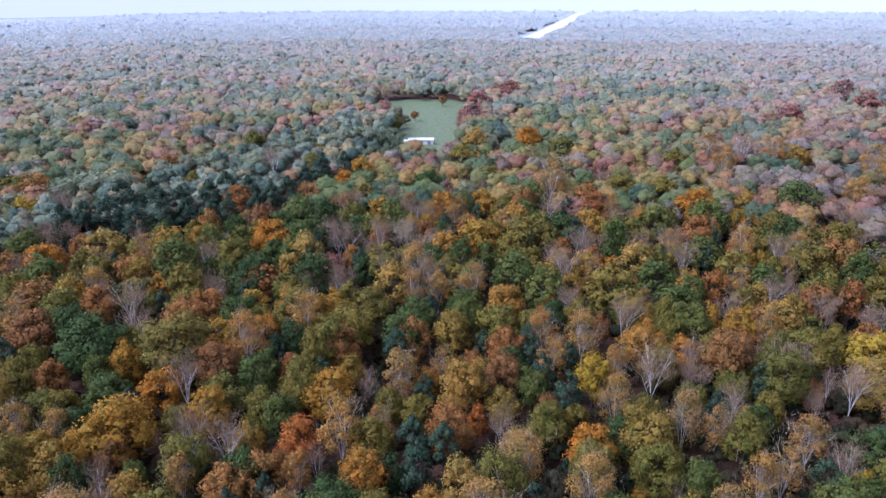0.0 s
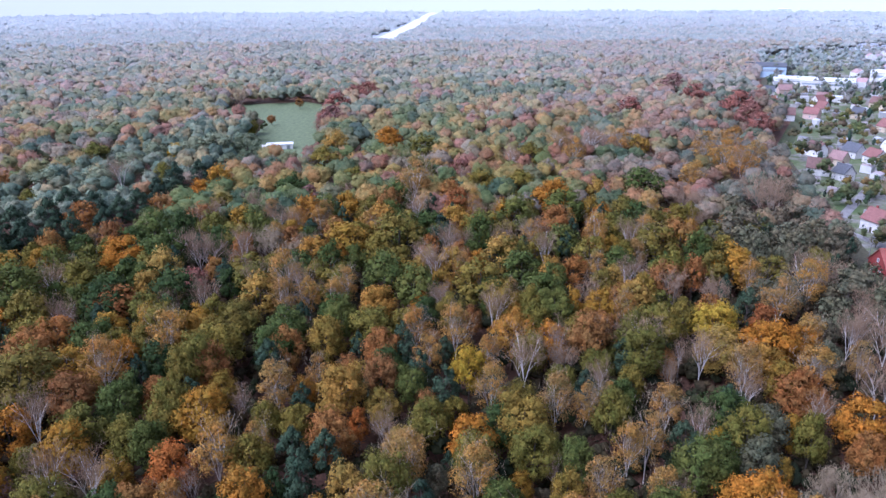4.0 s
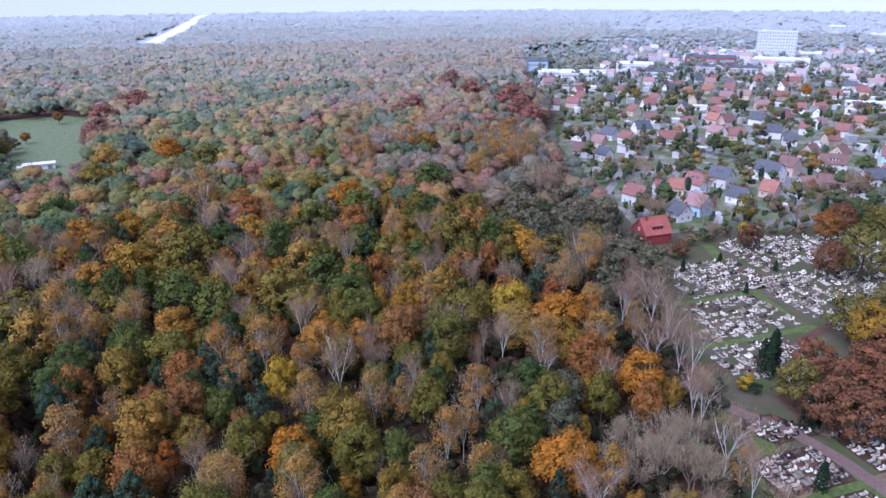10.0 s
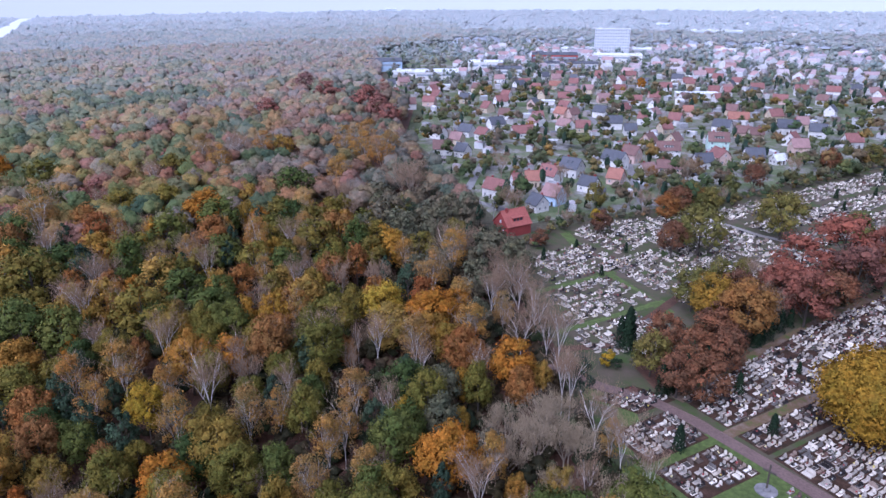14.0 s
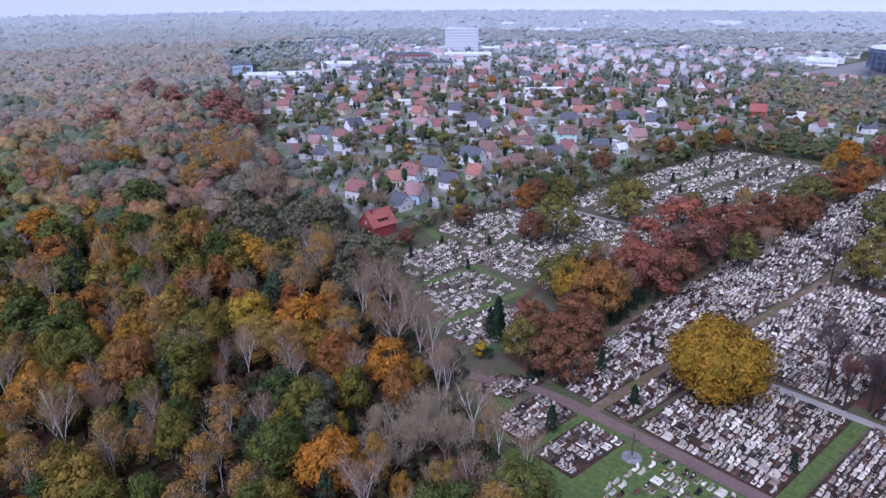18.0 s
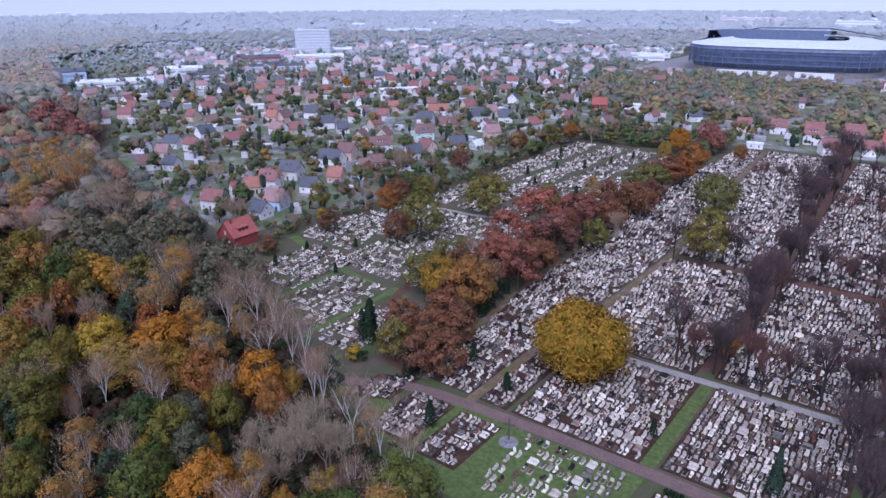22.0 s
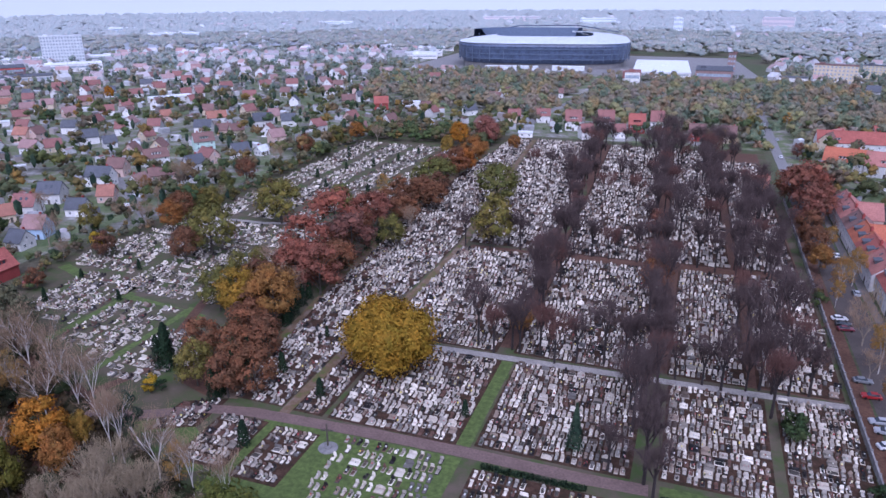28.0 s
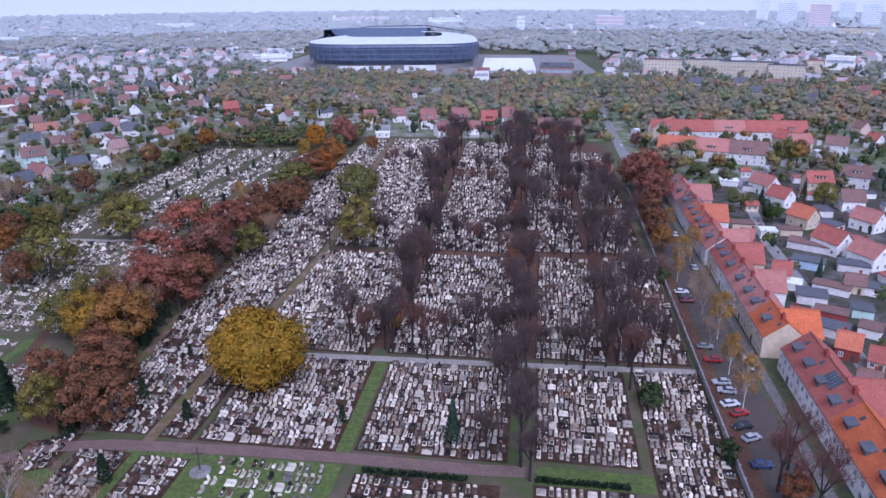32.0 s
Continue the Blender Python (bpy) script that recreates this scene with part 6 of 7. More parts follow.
# ---- houses, garages and sheds behind the terrace and beyond ----
house(105.1, 251.3, -61, 18.8, 9, 4.5, "white", "red", near=True)
house(112.3, 238.3, -63, 15.7, 9, 4.5, "white", "pink", near=True)
house(104.8, 280.3, -56, 14.1, 8.5, 4.2, "cream", "orange", near=True)
house(104.5, 308.1, -54, 14.0, 8.5, 4.2, "white", "red", near=True)
house(103.3, 328.3, -59, 24.8, 9, 4.4, "white", "pink", near=True)
house(127.3, 331.6, 4, 17.4, 9.5, 5.4, "cream", "red", near=True, dormer=True)
house(149.0, 344.0, -26, 26.0, 9.5, 5.4, "grey", "brown", near=True, dormer=True)
house(132.3, 306.3, 2, 13.5, 9, 4.2, "white", "brown", near=True)
house(128.1, 278.6, -55, 15.3, 8.5, 4.2, "white", "pink", near=True)
house(148.3, 421.6, 11, 17.2, 9.5, 5.2, "pink", "pink", near=True)
house(142.3, 432.8, -58, 13.5, 9, 5.4, "pink", "red", near=True)
house(166.3, 416.6, -17, 20.4, 9, 5.4, "grey", "brown", near=True)
house(99.9, 252.8, -28, 16.6, 7, 2.6, "grey", "brown", flat=True)
house(92.1, 234.8, -25, 9.9, 6, 2.8, "blue", "grey", flat=True)
house(106.0, 233.6, -18, 9.3, 6, 2.6, "grey", "grey", flat=True)
house(99.1, 215.3, -17, 8.3, 6, 2.8, "cream", "brown", near=True)
house(92.3, 214.1, -29, 10.4, 5, 2.4, "white", "brown", flat=True)
house(83.6, 206.1, -14, 8.2, 7, 2.8, "grey", "grey", flat=True)
house(85.0, 194.3, -24, 8.5, 5, 2.6, "red", "brown", flat=True)
house(81.7, 184.4, -28, 8.2, 6, 2.6, "grey", "grey", flat=True)
house(80.9, 171.7, -23, 8.1, 7, 3.2, "red", "orange", near=True)
house(72.7, 183.9, -18, 7.1, 8, 3.4, "red", "red", near=True)
house(78.4, 219.0, -18, 8.1, 7, 4, "cream", "red", near=True)
house(75.3, 236.9, -16, 5.9, 7, 3.4, "grey", "pink", near=True)
house(80.8, 215.5, -21, 5.5, 5, 2.4, "white", "white", flat=True)
house(76.8, 253.7, -17, 7.0, 7, 3, "grey", "pink", near=True)
house(100.1, 331.9, -17, 9.6, 7, 2.6, "grey", "grey", flat=True)
house(90.6, 340.2, -10, 8.1, 6, 2.6, "white", "white", flat=True)
house(92.0, 185.2, -31, 5.5, 6, 2.6, "white", "brown", flat=True)
house(94.7, 197.7, -16, 5.5, 6, 2.6, "mint", "grey", flat=True)
house(77.7, 152.1, -25, 7.1, 8, 3, "grey", "brown", near=True)
house(85.9, 166.5, -25, 5.5, 6, 2.6, "cream", "red", near=True)
house(114.3, 277.3, -52, 8.0, 6, 2.6, "grey", "grey", flat=True)
house(103.7, 214.7, -26, 7.6, 6, 2.6, "white", "grey", flat=True)
house(-109.4, 604.4, 10, 5.5, 8, 4, "white", "brown")
house(138.2, 676.3, -2, 15.8, 10, 6, "grey", "grey")
house(178.8, 681.1, 5, 19.1, 10, 6, "white", "grey")
house(177.7, 629.6, -6, 16.9, 10, 5, "white", "grey")
house(180.7, 599.5, -17, 11.3, 9, 5, "cream", "grey", flat=True)
house(207.3, 589.0, -19, 15.0, 10, 5, "white", "grey")
house(268.8, 640.4, -13, 15.8, 10, 5, "white", "brown")
house(265.3, 610.0, -14, 10.1, 10, 5, "white", "red")
house(-65.4, 714.1, 5, 11.8, 12, 6, "white", "red")
house(85.8, 754.8, -6, 25.0, 14, 7, "white", "grey", flat=True)
house(80.4, 462.0, 50, 16.7, 10, 5.5, "blue", "pink", near=True)
house(74.3, 443.9, 60, 16.1, 10, 6.5, "cream", "brown", near=True)
house(211.6, 684.5, -17, 16.1, 9, 5, "pink", "brown")


# ---- the long terrace along the street ----
def terrace_house(y0, y1, wall, roof, dormers=2, gable=False, solar=False, x0=59.5, x1=73.0, eave=5.6, ridge=10.6):
    """One house of the row; its ridge runs along the street."""
    w, d = y1 - y0, x1 - x0
    h = thing("terraced_house", pose((x0 + x1) / 2, (y0 + y1) / 2, 0, 0, 0, 90), f"two-storey {WALLS[wall]} terraced house with a {ROOFS[roof]}", "house", "houses of the terrace")
    part("wall", gable_mesh(w - 0.02, d, eave, ridge, M["wall_" + wall]), None, h)
    part("roof", roof_mesh(w, d, eave, ridge, tiles(roof, x1), over=0.02, courses=22), None, h)
    bm = boxed(-w * 0.32, -0.1, ridge - 0.6, -w * 0.32 + 1.3, 0.7, ridge + 1.3)
    for k in range(2):
        box(bm, -w * 0.32 + 0.2 + 0.55 * k, 0.1, ridge + 1.3, -w * 0.32 + 0.5 + 0.55 * k, 0.4, ridge + 1.65)
    part("chimney", bm, M["wall_red"], h)
    n = max(2, int(w / 3))
    for k in range(n):
        wx = -w / 2 + w * (k + 0.5) / n
        add_window(h, wx, d / 2, 3.5, 180, 1.2, 1.5)
        add_window(h, wx, -d / 2, 3.5, 0, 1.2, 1.5)
        if k != n // 2:
            add_window(h, wx, d / 2, 0.9, 180, 1.2, 1.5)
            add_window(h, wx, -d / 2, 0.9, 0, 1.2, 1.5)
        else:
            dr = part("door", boxed(-0.55, -0.08, 0, 0.55, 0.08, 2.1), M["bark"], h)
            dr.matrix_local = pose(wx, d / 2, 0, 0, 0, 180)
    part("gutter", boxed(-w / 2, d / 2 + 0.02, eave - 0.16, w / 2, d / 2 + 0.2, eave - 0.02), M["metal"], h)
    for k in range(dormers):
        dm = part("dormer", dormer_mesh(2.6, 1.35, 2.2), [M["roof_grey"], M["roof_grey"], M["glass"]], h, "grey dormer with a sheet-metal top")
        dm.matrix_local = pose(-w / 2 + w * (k + 0.5) / dormers, d / 2 - 3.8, eave + 1.35, 0, 0, 180)
    if gable:
        gb = part("cross_gable", gable_mesh(d * 0.5 + 4, w * 0.8, eave + 0.2, ridge + 0.8, M["wall_" + wall]), None, h)
        gb.matrix_local = pose(0, -d * 0.25 - 2, 0, 0, 0, 90)
        gr = part("gable_roof", roof_mesh(d * 0.5 + 4, w * 0.8, eave + 0.2, ridge + 0.8, tiles(roof, x1), over=0.3, courses=18), None, h)
        gr.matrix_local = pose(0, -d * 0.25 - 2, 0, 0, 0, 90)
        add_window(gb, -d * 0.25 - 2, 0, 5.2, -90, 1.3, 1.5)
    for k in range(2):
        sl = part("skylight", boxed(-0.45, -0.6, 0, 0.45, 0.6, 0.12), M["glass"], h, "roof window with a grey frame")
        slope = (ridge - eave) / (d / 2)
        sl.matrix_local = pose(-w * 0.38 + w * 0.62 * k, d * 0.13, ridge - d * 0.13 * slope + 0.12, -math.degrees(math.atan(slope)), 0, 0)
    bm = bmesh.new()
    for k in range(10):
        a0, a1 = 0.628 * k, 0.628 * (k + 1)
        bm.faces.new([bm.verts.new(p) for p in ((0, 0.12, 0), (0.45 * math.cos(a0), 0, 0.45 * math.sin(a0)), (0.45 * math.cos(a1), 0, 0.45 * math.sin(a1)))])
    bmesh.ops.solidify(bm, geom=bm.faces, thickness=0.04)
    dish = part("satellite_dish", bm, M["frame"], h, "white satellite dish on the front wall")
    dish.matrix_local = pose(w * 0.2, d / 2 + 0.5, eave - 0.7, -15, 0, 180)
    if solar:
        sp = part("solar_panel", boxed(-2.6, -1.6, 0, 2.6, 1.6, 0.1), M["glass"], h, "dark blue solar panels in an aluminium frame")
        slope = (ridge - eave) / (d / 2)
        sp.matrix_local = pose(w * 0.15, d * 0.16, ridge - d * 0.16 * slope + 0.35, -math.degrees(math.atan(slope)), 0, 0)
        for k in range(5):
            part("panel_frame", boxed(-2.64 + 1.04 * k + 0.04, -1.62, 0.1, -2.64 + 1.04 * k + 0.1, 1.62, 0.13), M["metal"], sp)
    return h
terrace_house(98, 115.5, "white", "bright", 2, x0=61.4, x1=73.6)
terrace_house(115.5, 132, "white", "bright", 2, x0=61.4, x1=73.6)
terrace_house(132, 148, "white", "red", 2, gable=True, solar=True, x0=61.4, x1=73.6)
terrace_house(148, 163, "grey", "red", 2, x0=61.4, x1=73.6)
terrace_house(168, 182, "cream", "bright", 1, gable=True, x0=58.6, x1=69.5, ridge=10.0)
terrace_house(182, 197, "cream", "pink", 2, x0=58.6, x1=69.5, ridge=10.0)
terrace_house(197, 208, "white", "pink", 1, gable=True, x0=58.6, x1=69.5, ridge=10.0)
terrace_house(208, 219, "white", "red", 1, x0=58.6, x1=69.5, ridge=10.0)
terrace_house(219, 232, "cream", "red", 2, gable=True, x0=58.6, x1=69.5, ridge=10.0)
terrace_house(232, 247, "grey", "pink", 1, gable=True, x0=57.6, x1=68.5, ridge=10.0)
terrace_house(247, 262, "pink", "red", 2, x0=57.6, x1=68.5, ridge=10.0)
terrace_house(262, 277, "white", "orange", 2, gable=True, x0=57.6, x1=68.5, ridge=10.0)
terrace_house(277, 291, "grey", "brown", 1, x0=57.6, x1=68.5, ridge=10.0)
terrace_house(291, 306, "pink", "pink", 1, gable=True, x0=57.6, x1=68.5, ridge=10.0)
terrace_house(306, 320, "grey", "pink", 1, x0=57.6, x1=68.5, ridge=10.0)
for k, (wall, roof) in enumerate((("grey", "orange"), ("grey", "pink"), ("grey", "brown"))):
    house(75 + 18 * k, 398 - 5 * k, -14, 18.4, 11, 6.2, wall, roof, near=True, dormer=True, full=True)
for k, roof in enumerate(("red", "red", "pink", "red", "red")):
    house(77 + 18.5 * k, 447 + 1.0 * k, 3, 18.9, 11, 6.4, "grey", roof, near=True, dormer=k % 2 == 0, full=True)


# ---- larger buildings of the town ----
# the pale and pinkpale fronts of far blocks have haze in their colour
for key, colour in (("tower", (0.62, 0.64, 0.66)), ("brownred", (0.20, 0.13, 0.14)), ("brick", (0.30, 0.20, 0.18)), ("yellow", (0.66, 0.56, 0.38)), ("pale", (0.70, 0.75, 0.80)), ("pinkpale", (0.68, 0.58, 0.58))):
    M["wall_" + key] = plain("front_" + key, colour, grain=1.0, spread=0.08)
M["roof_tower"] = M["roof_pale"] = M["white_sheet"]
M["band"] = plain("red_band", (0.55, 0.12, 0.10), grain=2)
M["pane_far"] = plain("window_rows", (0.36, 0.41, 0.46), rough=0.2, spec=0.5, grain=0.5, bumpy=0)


def block(name, x, y, turn, w, d, h, wall, roof, storeys, label):
    """A flat-roofed building with a parapet and rows of windows on every storey."""
    b = thing(name, pose(x, y, 0, 0, 0, turn), label, "building")
    part("wall", boxed(-w / 2, -d / 2, -0.3, w / 2, d / 2, h), M["wall_" + wall], b)
    bm = boxed(-w / 2 - 0.3, -d / 2 - 0.3, h, w / 2 + 0.3, d / 2 + 0.3, h + 0.5)
    for k in range(max(1, int(w / 25))):
        box(bm, -w / 2 + 25 * k + 4, -1.5, h + 0.5, -w / 2 + 25 * k + 9, 2.5, h + 2.2)
    part("roof", bm, M["roof_" + roof], b)
    step = h / storeys
    if storeys > 2:
        n = max(3, int(w / 3.2))
        for k in range(storeys):
            bm = bmesh.new()
            for i in range(n):
                cx = -w / 2 + w * (i + 0.5) / n
                box(bm, cx - 0.85, -d / 2 - 0.06, step * (k + 0.3), cx + 0.85, -d / 2 + 0.05, step * (k + 0.78))
            for i in range(max(1, int(d / 4))):
                cy = -d / 2 + d * (i + 0.5) / max(1, int(d / 4))
                for s in (-1, 1):
                    box(bm, s * w / 2 - 0.06, cy - 0.8, step * (k + 0.3), s * w / 2 + 0.06, cy + 0.8, step * (k + 0.78))
            tagged(part("glazing", bm, M["pane_far"], b), kind="stuff")
    else:
        part("window_band", boxed(-w * 0.46, -d / 2 - 0.08, h * 0.55, w * 0.46, -d / 2 + 0.05, h * 0.78), M["pane_far"], b)
        if name == "factory":
            part("red_band", boxed(-w / 2 - 0.1, -d / 2 - 0.12, h * 0.82, w / 2 + 0.1, -d / 2 + 0.05, h * 0.97), M["band"], b)
    return b


block("office_tower", -757, 694, 47, 47, 16, 34.2, "tower", "tower", 9, "white slab office tower with rows of windows")
block("warehouse", -823, 690, 50, 49, 30, 5.0, "white", "white", 1, "low white industrial hall")
block("warehouse", -752, 746, 45, 36, 30, 6.0, "white", "white", 2, "white industrial hall beside the tower")
block("warehouse", -686, 640, 47, 60, 30, 8.2, "white", "white", 1, "long low white hall before the tower")
block("factory", -728, 573, 52, 57, 40, 9.2, "brownred", "grey", 2, "dark factory hall with a red band")
block("warehouse", -646, 533, 50, 60, 25, 7.3, "grey", "grey", 1, "long low grey shed")
block("warehouse", -805, 596, 53, 28, 25, 5.0, "blue", "grey", 2, "pale blue industrial building")
block("warehouse", -757, 348, 65, 41, 45, 10.7, "blue", "grey", 2, "long blue and grey warehouse")
block("warehouse", -656, 362, 61, 45, 35, 7.1, "white", "white", 1, "white industrial hall with a sheet roof")
block("warehouse", -693, 446, 57, 39, 30, 9.2, "white", "white", 1, "white flat hall among the trees")
block("warehouse", -629, 434, 55, 28, 30, 8.7, "white", "grey", 1, "pale hall among the trees")
block("warehouse", -690, 344, 64, 31, 25, 5.1, "white", "white", 1, "white flat sheds in the yard")
block("sports_hall", -350, 904, 21, 33, 35, 5.0, "white", "white", 1, "white sports hall beside the stadium")
block("far_building", -2349, 1114, 65, 37, 60, 17.7, "pale", "pale", 3, "pale building far off")
block("parking_deck", -40, 835, 3, 58, 130, 5.5, "white", "white", 2, "flat white parking deck beside the stadium")
block("gymnasium", 14, 762, -1, 34, 45, 12, "brick", "grey", 2, "brown brick hall with a grey roof")
block("brick_tower", 32, 841, -2, 8, 12, 20.1, "brick", "brown", 4, "brown brick tower with dark openings")
block("villa", -60, 706, 5, 14, 12, 12.6, "white", "red", 2, "white villa with a red hip roof")
block("apartment_block", 125, 784, -9, 38, 12, 16.7, "cream", "brown", 5, "cream five-storey apartment block")
block("apartment_block", 175, 826, -12, 37, 12, 13.2, "yellow", "grey", 5, "pale yellow apartment block")
block("apartment_block", 203, 760, -15, 49, 12, 17.6, "cream", "grey", 5, "long cream apartment block with rows of windows")
block("apartment_block", 238, 746, -18, 33, 12, 16.1, "cream", "grey", 5, "long cream apartment block with rows of windows")
block("apartment_block", 293, 828, -19, 16, 12, 12.9, "yellow", "red", 5, "pale yellow five-storey apartment block")
block("hall", 331, 863, -21, 29, 20, 13.9, "white", "white", 2, "white flat-roofed hall among trees")
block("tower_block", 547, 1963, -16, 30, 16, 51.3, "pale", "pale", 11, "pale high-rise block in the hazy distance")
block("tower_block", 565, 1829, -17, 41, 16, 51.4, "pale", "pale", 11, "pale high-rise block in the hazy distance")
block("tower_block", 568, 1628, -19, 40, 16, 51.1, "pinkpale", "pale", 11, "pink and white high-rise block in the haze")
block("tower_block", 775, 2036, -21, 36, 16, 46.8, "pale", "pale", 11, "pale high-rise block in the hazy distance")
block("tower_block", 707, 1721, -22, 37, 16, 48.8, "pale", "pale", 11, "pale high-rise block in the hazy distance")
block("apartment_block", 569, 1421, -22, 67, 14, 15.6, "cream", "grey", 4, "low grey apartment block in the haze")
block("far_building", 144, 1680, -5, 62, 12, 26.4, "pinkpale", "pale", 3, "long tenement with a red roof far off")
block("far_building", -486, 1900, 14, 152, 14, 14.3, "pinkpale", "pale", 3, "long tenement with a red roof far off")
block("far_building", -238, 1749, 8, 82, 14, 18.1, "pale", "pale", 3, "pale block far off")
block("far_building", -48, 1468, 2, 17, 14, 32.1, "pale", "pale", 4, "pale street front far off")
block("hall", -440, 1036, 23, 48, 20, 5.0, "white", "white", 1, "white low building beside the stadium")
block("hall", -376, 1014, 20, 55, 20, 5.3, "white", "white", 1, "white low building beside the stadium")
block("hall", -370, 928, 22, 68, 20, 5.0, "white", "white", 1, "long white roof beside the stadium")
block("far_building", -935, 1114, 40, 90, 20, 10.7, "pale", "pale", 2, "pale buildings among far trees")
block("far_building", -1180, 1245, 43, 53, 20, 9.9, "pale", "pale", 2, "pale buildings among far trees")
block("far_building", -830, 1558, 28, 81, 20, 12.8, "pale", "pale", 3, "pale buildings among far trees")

# ---- the football stadium ----
# dark blue mesh, made lighter and bluer to carry haze
M["stadium_skin"] = plain("hazed_metal_mesh", (0.075, 0.10, 0.165), rough=0.45, spec=0.5, grain=0.2, spread=0.35)
M["stadium_roof"] = plain("pale_membrane", (0.66, 0.70, 0.74), rough=0.5, grain=0.05, spread=0.06)
M["stadium_rib"] = plain("dark_steel_ribs", (0.12, 0.15, 0.21), rough=0.5, grain=1)
M["seats"] = plain("dark_seats", (0.10, 0.13, 0.19), grain=1.0)


def oval(a, b, n=64, power=4.2):
    out = []
    for k in range(n):
        t = 2 * math.pi * k / n
        c, s = math.cos(t), math.sin(t)
        out.append((math.copysign(abs(c) ** (2 / power), c) * a, math.copysign(abs(s) ** (2 / power), s) * b))
    return out


def ring_mesh(name, loops, mat, skip=None):
    """Bands between rings given as outlines with a height."""
    bm = bmesh.new()
    rows = [[bm.verts.new((x, y, z)) for x, y in pts] for pts, z in loops]
    n = len(rows[0])
    for lo, hi in zip(rows, rows[1:]):
        for k in range(n):
            if skip and skip(k, n):
                continue
            bm.faces.new((lo[k], lo[(k + 1) % n], hi[(k + 1) % n], hi[k]))
    for v in [v for v in bm.verts if not v.link_faces]:
        bm.verts.remove(v)
    bmesh.ops.recalc_face_normals(bm, faces=bm.faces)
    return mesh_of(name, bm, mat)


stad = thing("stadium", pose(-187, 902, 0, 0, 0, 9), "football stadium with a dark metal front and a pale roof", "stadium")
A, B = 101, 92
back = lambda k, n: 12 < k < 33
part("facade", ring_mesh("facade", [(oval(A - 3, B - 3), 6), (oval(A, B), 11), (oval(A + 1.5, B + 1.5), 25), (oval(A, B), 27.5)], M["stadium_skin"]), None, stad, "dark blue-grey metal mesh front")
part("plinth", ring_mesh("plinth", [(oval(A - 4, B - 4), -0.5), (oval(A - 4, B - 4), 6)], M["concrete"]), None, stad)
part("roof", ring_mesh("roof", [(oval(A, B), 27.5), (oval(A + 1, B + 1), 28.4), (oval(A - 16, B - 16), 31.5), (oval(A - 42, B - 36), 34.2), (oval(A - 42, B - 36), 33.0), (oval(A, B), 27.5)], M["stadium_roof"], back), None, stad, "pale membrane roof open over the pitch")
part("back_stand", ring_mesh("back_stand", [(oval(A - 1, B - 1), 27.4), (oval(A - 2, B - 2), 36.5), (oval(A - 12, B - 12), 37.2), (oval(A - 30, B - 28), 18)], M["seats"], lambda k, n: not 13 < k < 29), None, stad, "dark upper stand behind the pitch")
part("stand", ring_mesh("stand", [(oval(A - 3, B - 3), 26), (oval(A - 48, B - 46), 3)], M["seats"]), None, stad, "dark rows of seats")
part("pitch", boxed(-A + 50, -B + 48, 0, A - 50, B - 48, 0.4), M["grass"], stad)
for k in range(40):
    a = 2 * math.pi * k / 40
    p = oval(A + 1.7, B + 1.7, 40)[k]
    part("facade_rib", boxed(p[0] - 0.3, p[1] - 0.3, 8, p[0] + 0.3, p[1] + 0.3, 27), M["stadium_rib"], stad)
for k in range(3):
    part("facade_rail", ring_mesh("facade_rail", [(oval(A + 1.9, B + 1.9), 11 + 5.5 * k), (oval(A + 1.9, B + 1.9), 11.9 + 5.5 * k)], M["stadium_rib"]), None, stad)
bm = bmesh.new()
tube(bm, (-92, 60, 30), (-40, 84, 39), 0.7, 0.7, 5)
tube(bm, (-40, 84, 39), (40, 86, 39.5), 0.7, 0.7, 5)
tube(bm, (-92, 60, 30), (-80, -20, 33), 0.5, 0.5, 5)
tube(bm, (40, 86, 39.5), (92, 60, 33), 0.7, 0.7, 5)
part("truss", bm, M["stadium_skin"], stad, "dark steel truss over the open stand")
bm = boxed(-62, -B - 12, 0, -2, -B - 2, 4.5)
box(bm, 14, -B - 11, 0, 50, -B - 2, 5)
part("entrance", bm, M["white_sheet"], stad, "low white entrance buildings")
sheet("pavement_stadium", [(-330, 800), (-300, 785), (20, 775), (60, 800), (40, 1010), (-330, 1010)], 0.05, M["concrete"], "pale paved square round the stadium", "pavement")


# ---- roads and yards ----
m, nt, b = shader("yard_ground", 0.95, 0.15)
nt.links.new(ramp(nt, noise_tex(nt, 0.09, 5, 0.7), [(0.38, (0.035, 0.05, 0.022)), (0.5, (0.062, 0.055, 0.046)), (0.64, (0.12, 0.112, 0.105))]), b.inputs["Base Color"])
M["yard"] = m
sheet("road_street", strip([(50, 60), (50.5, 180), (49.5, 300), (48, 360)], 8.5), 0.06, M["asphalt"], "worn grey street with parking bays along the cemetery", "road")
sheet("ground_verge", [(42.2, 60), (45.6, 60), (45.6, 320), (42.2, 320)], 0.075, M["litter"], "parking verge covered with brown leaves")
M["footway"] = plain("footway_slabs", (0.15, 0.135, 0.125), grain=1.5, spread=0.35)
sheet("pavement_street", strip([(57, 60), (57, 168), (56.2, 235), (55.4, 330)], 2.4), 0.14, M["footway"], "paved footway before the terrace", "pavement", thick=0.14)
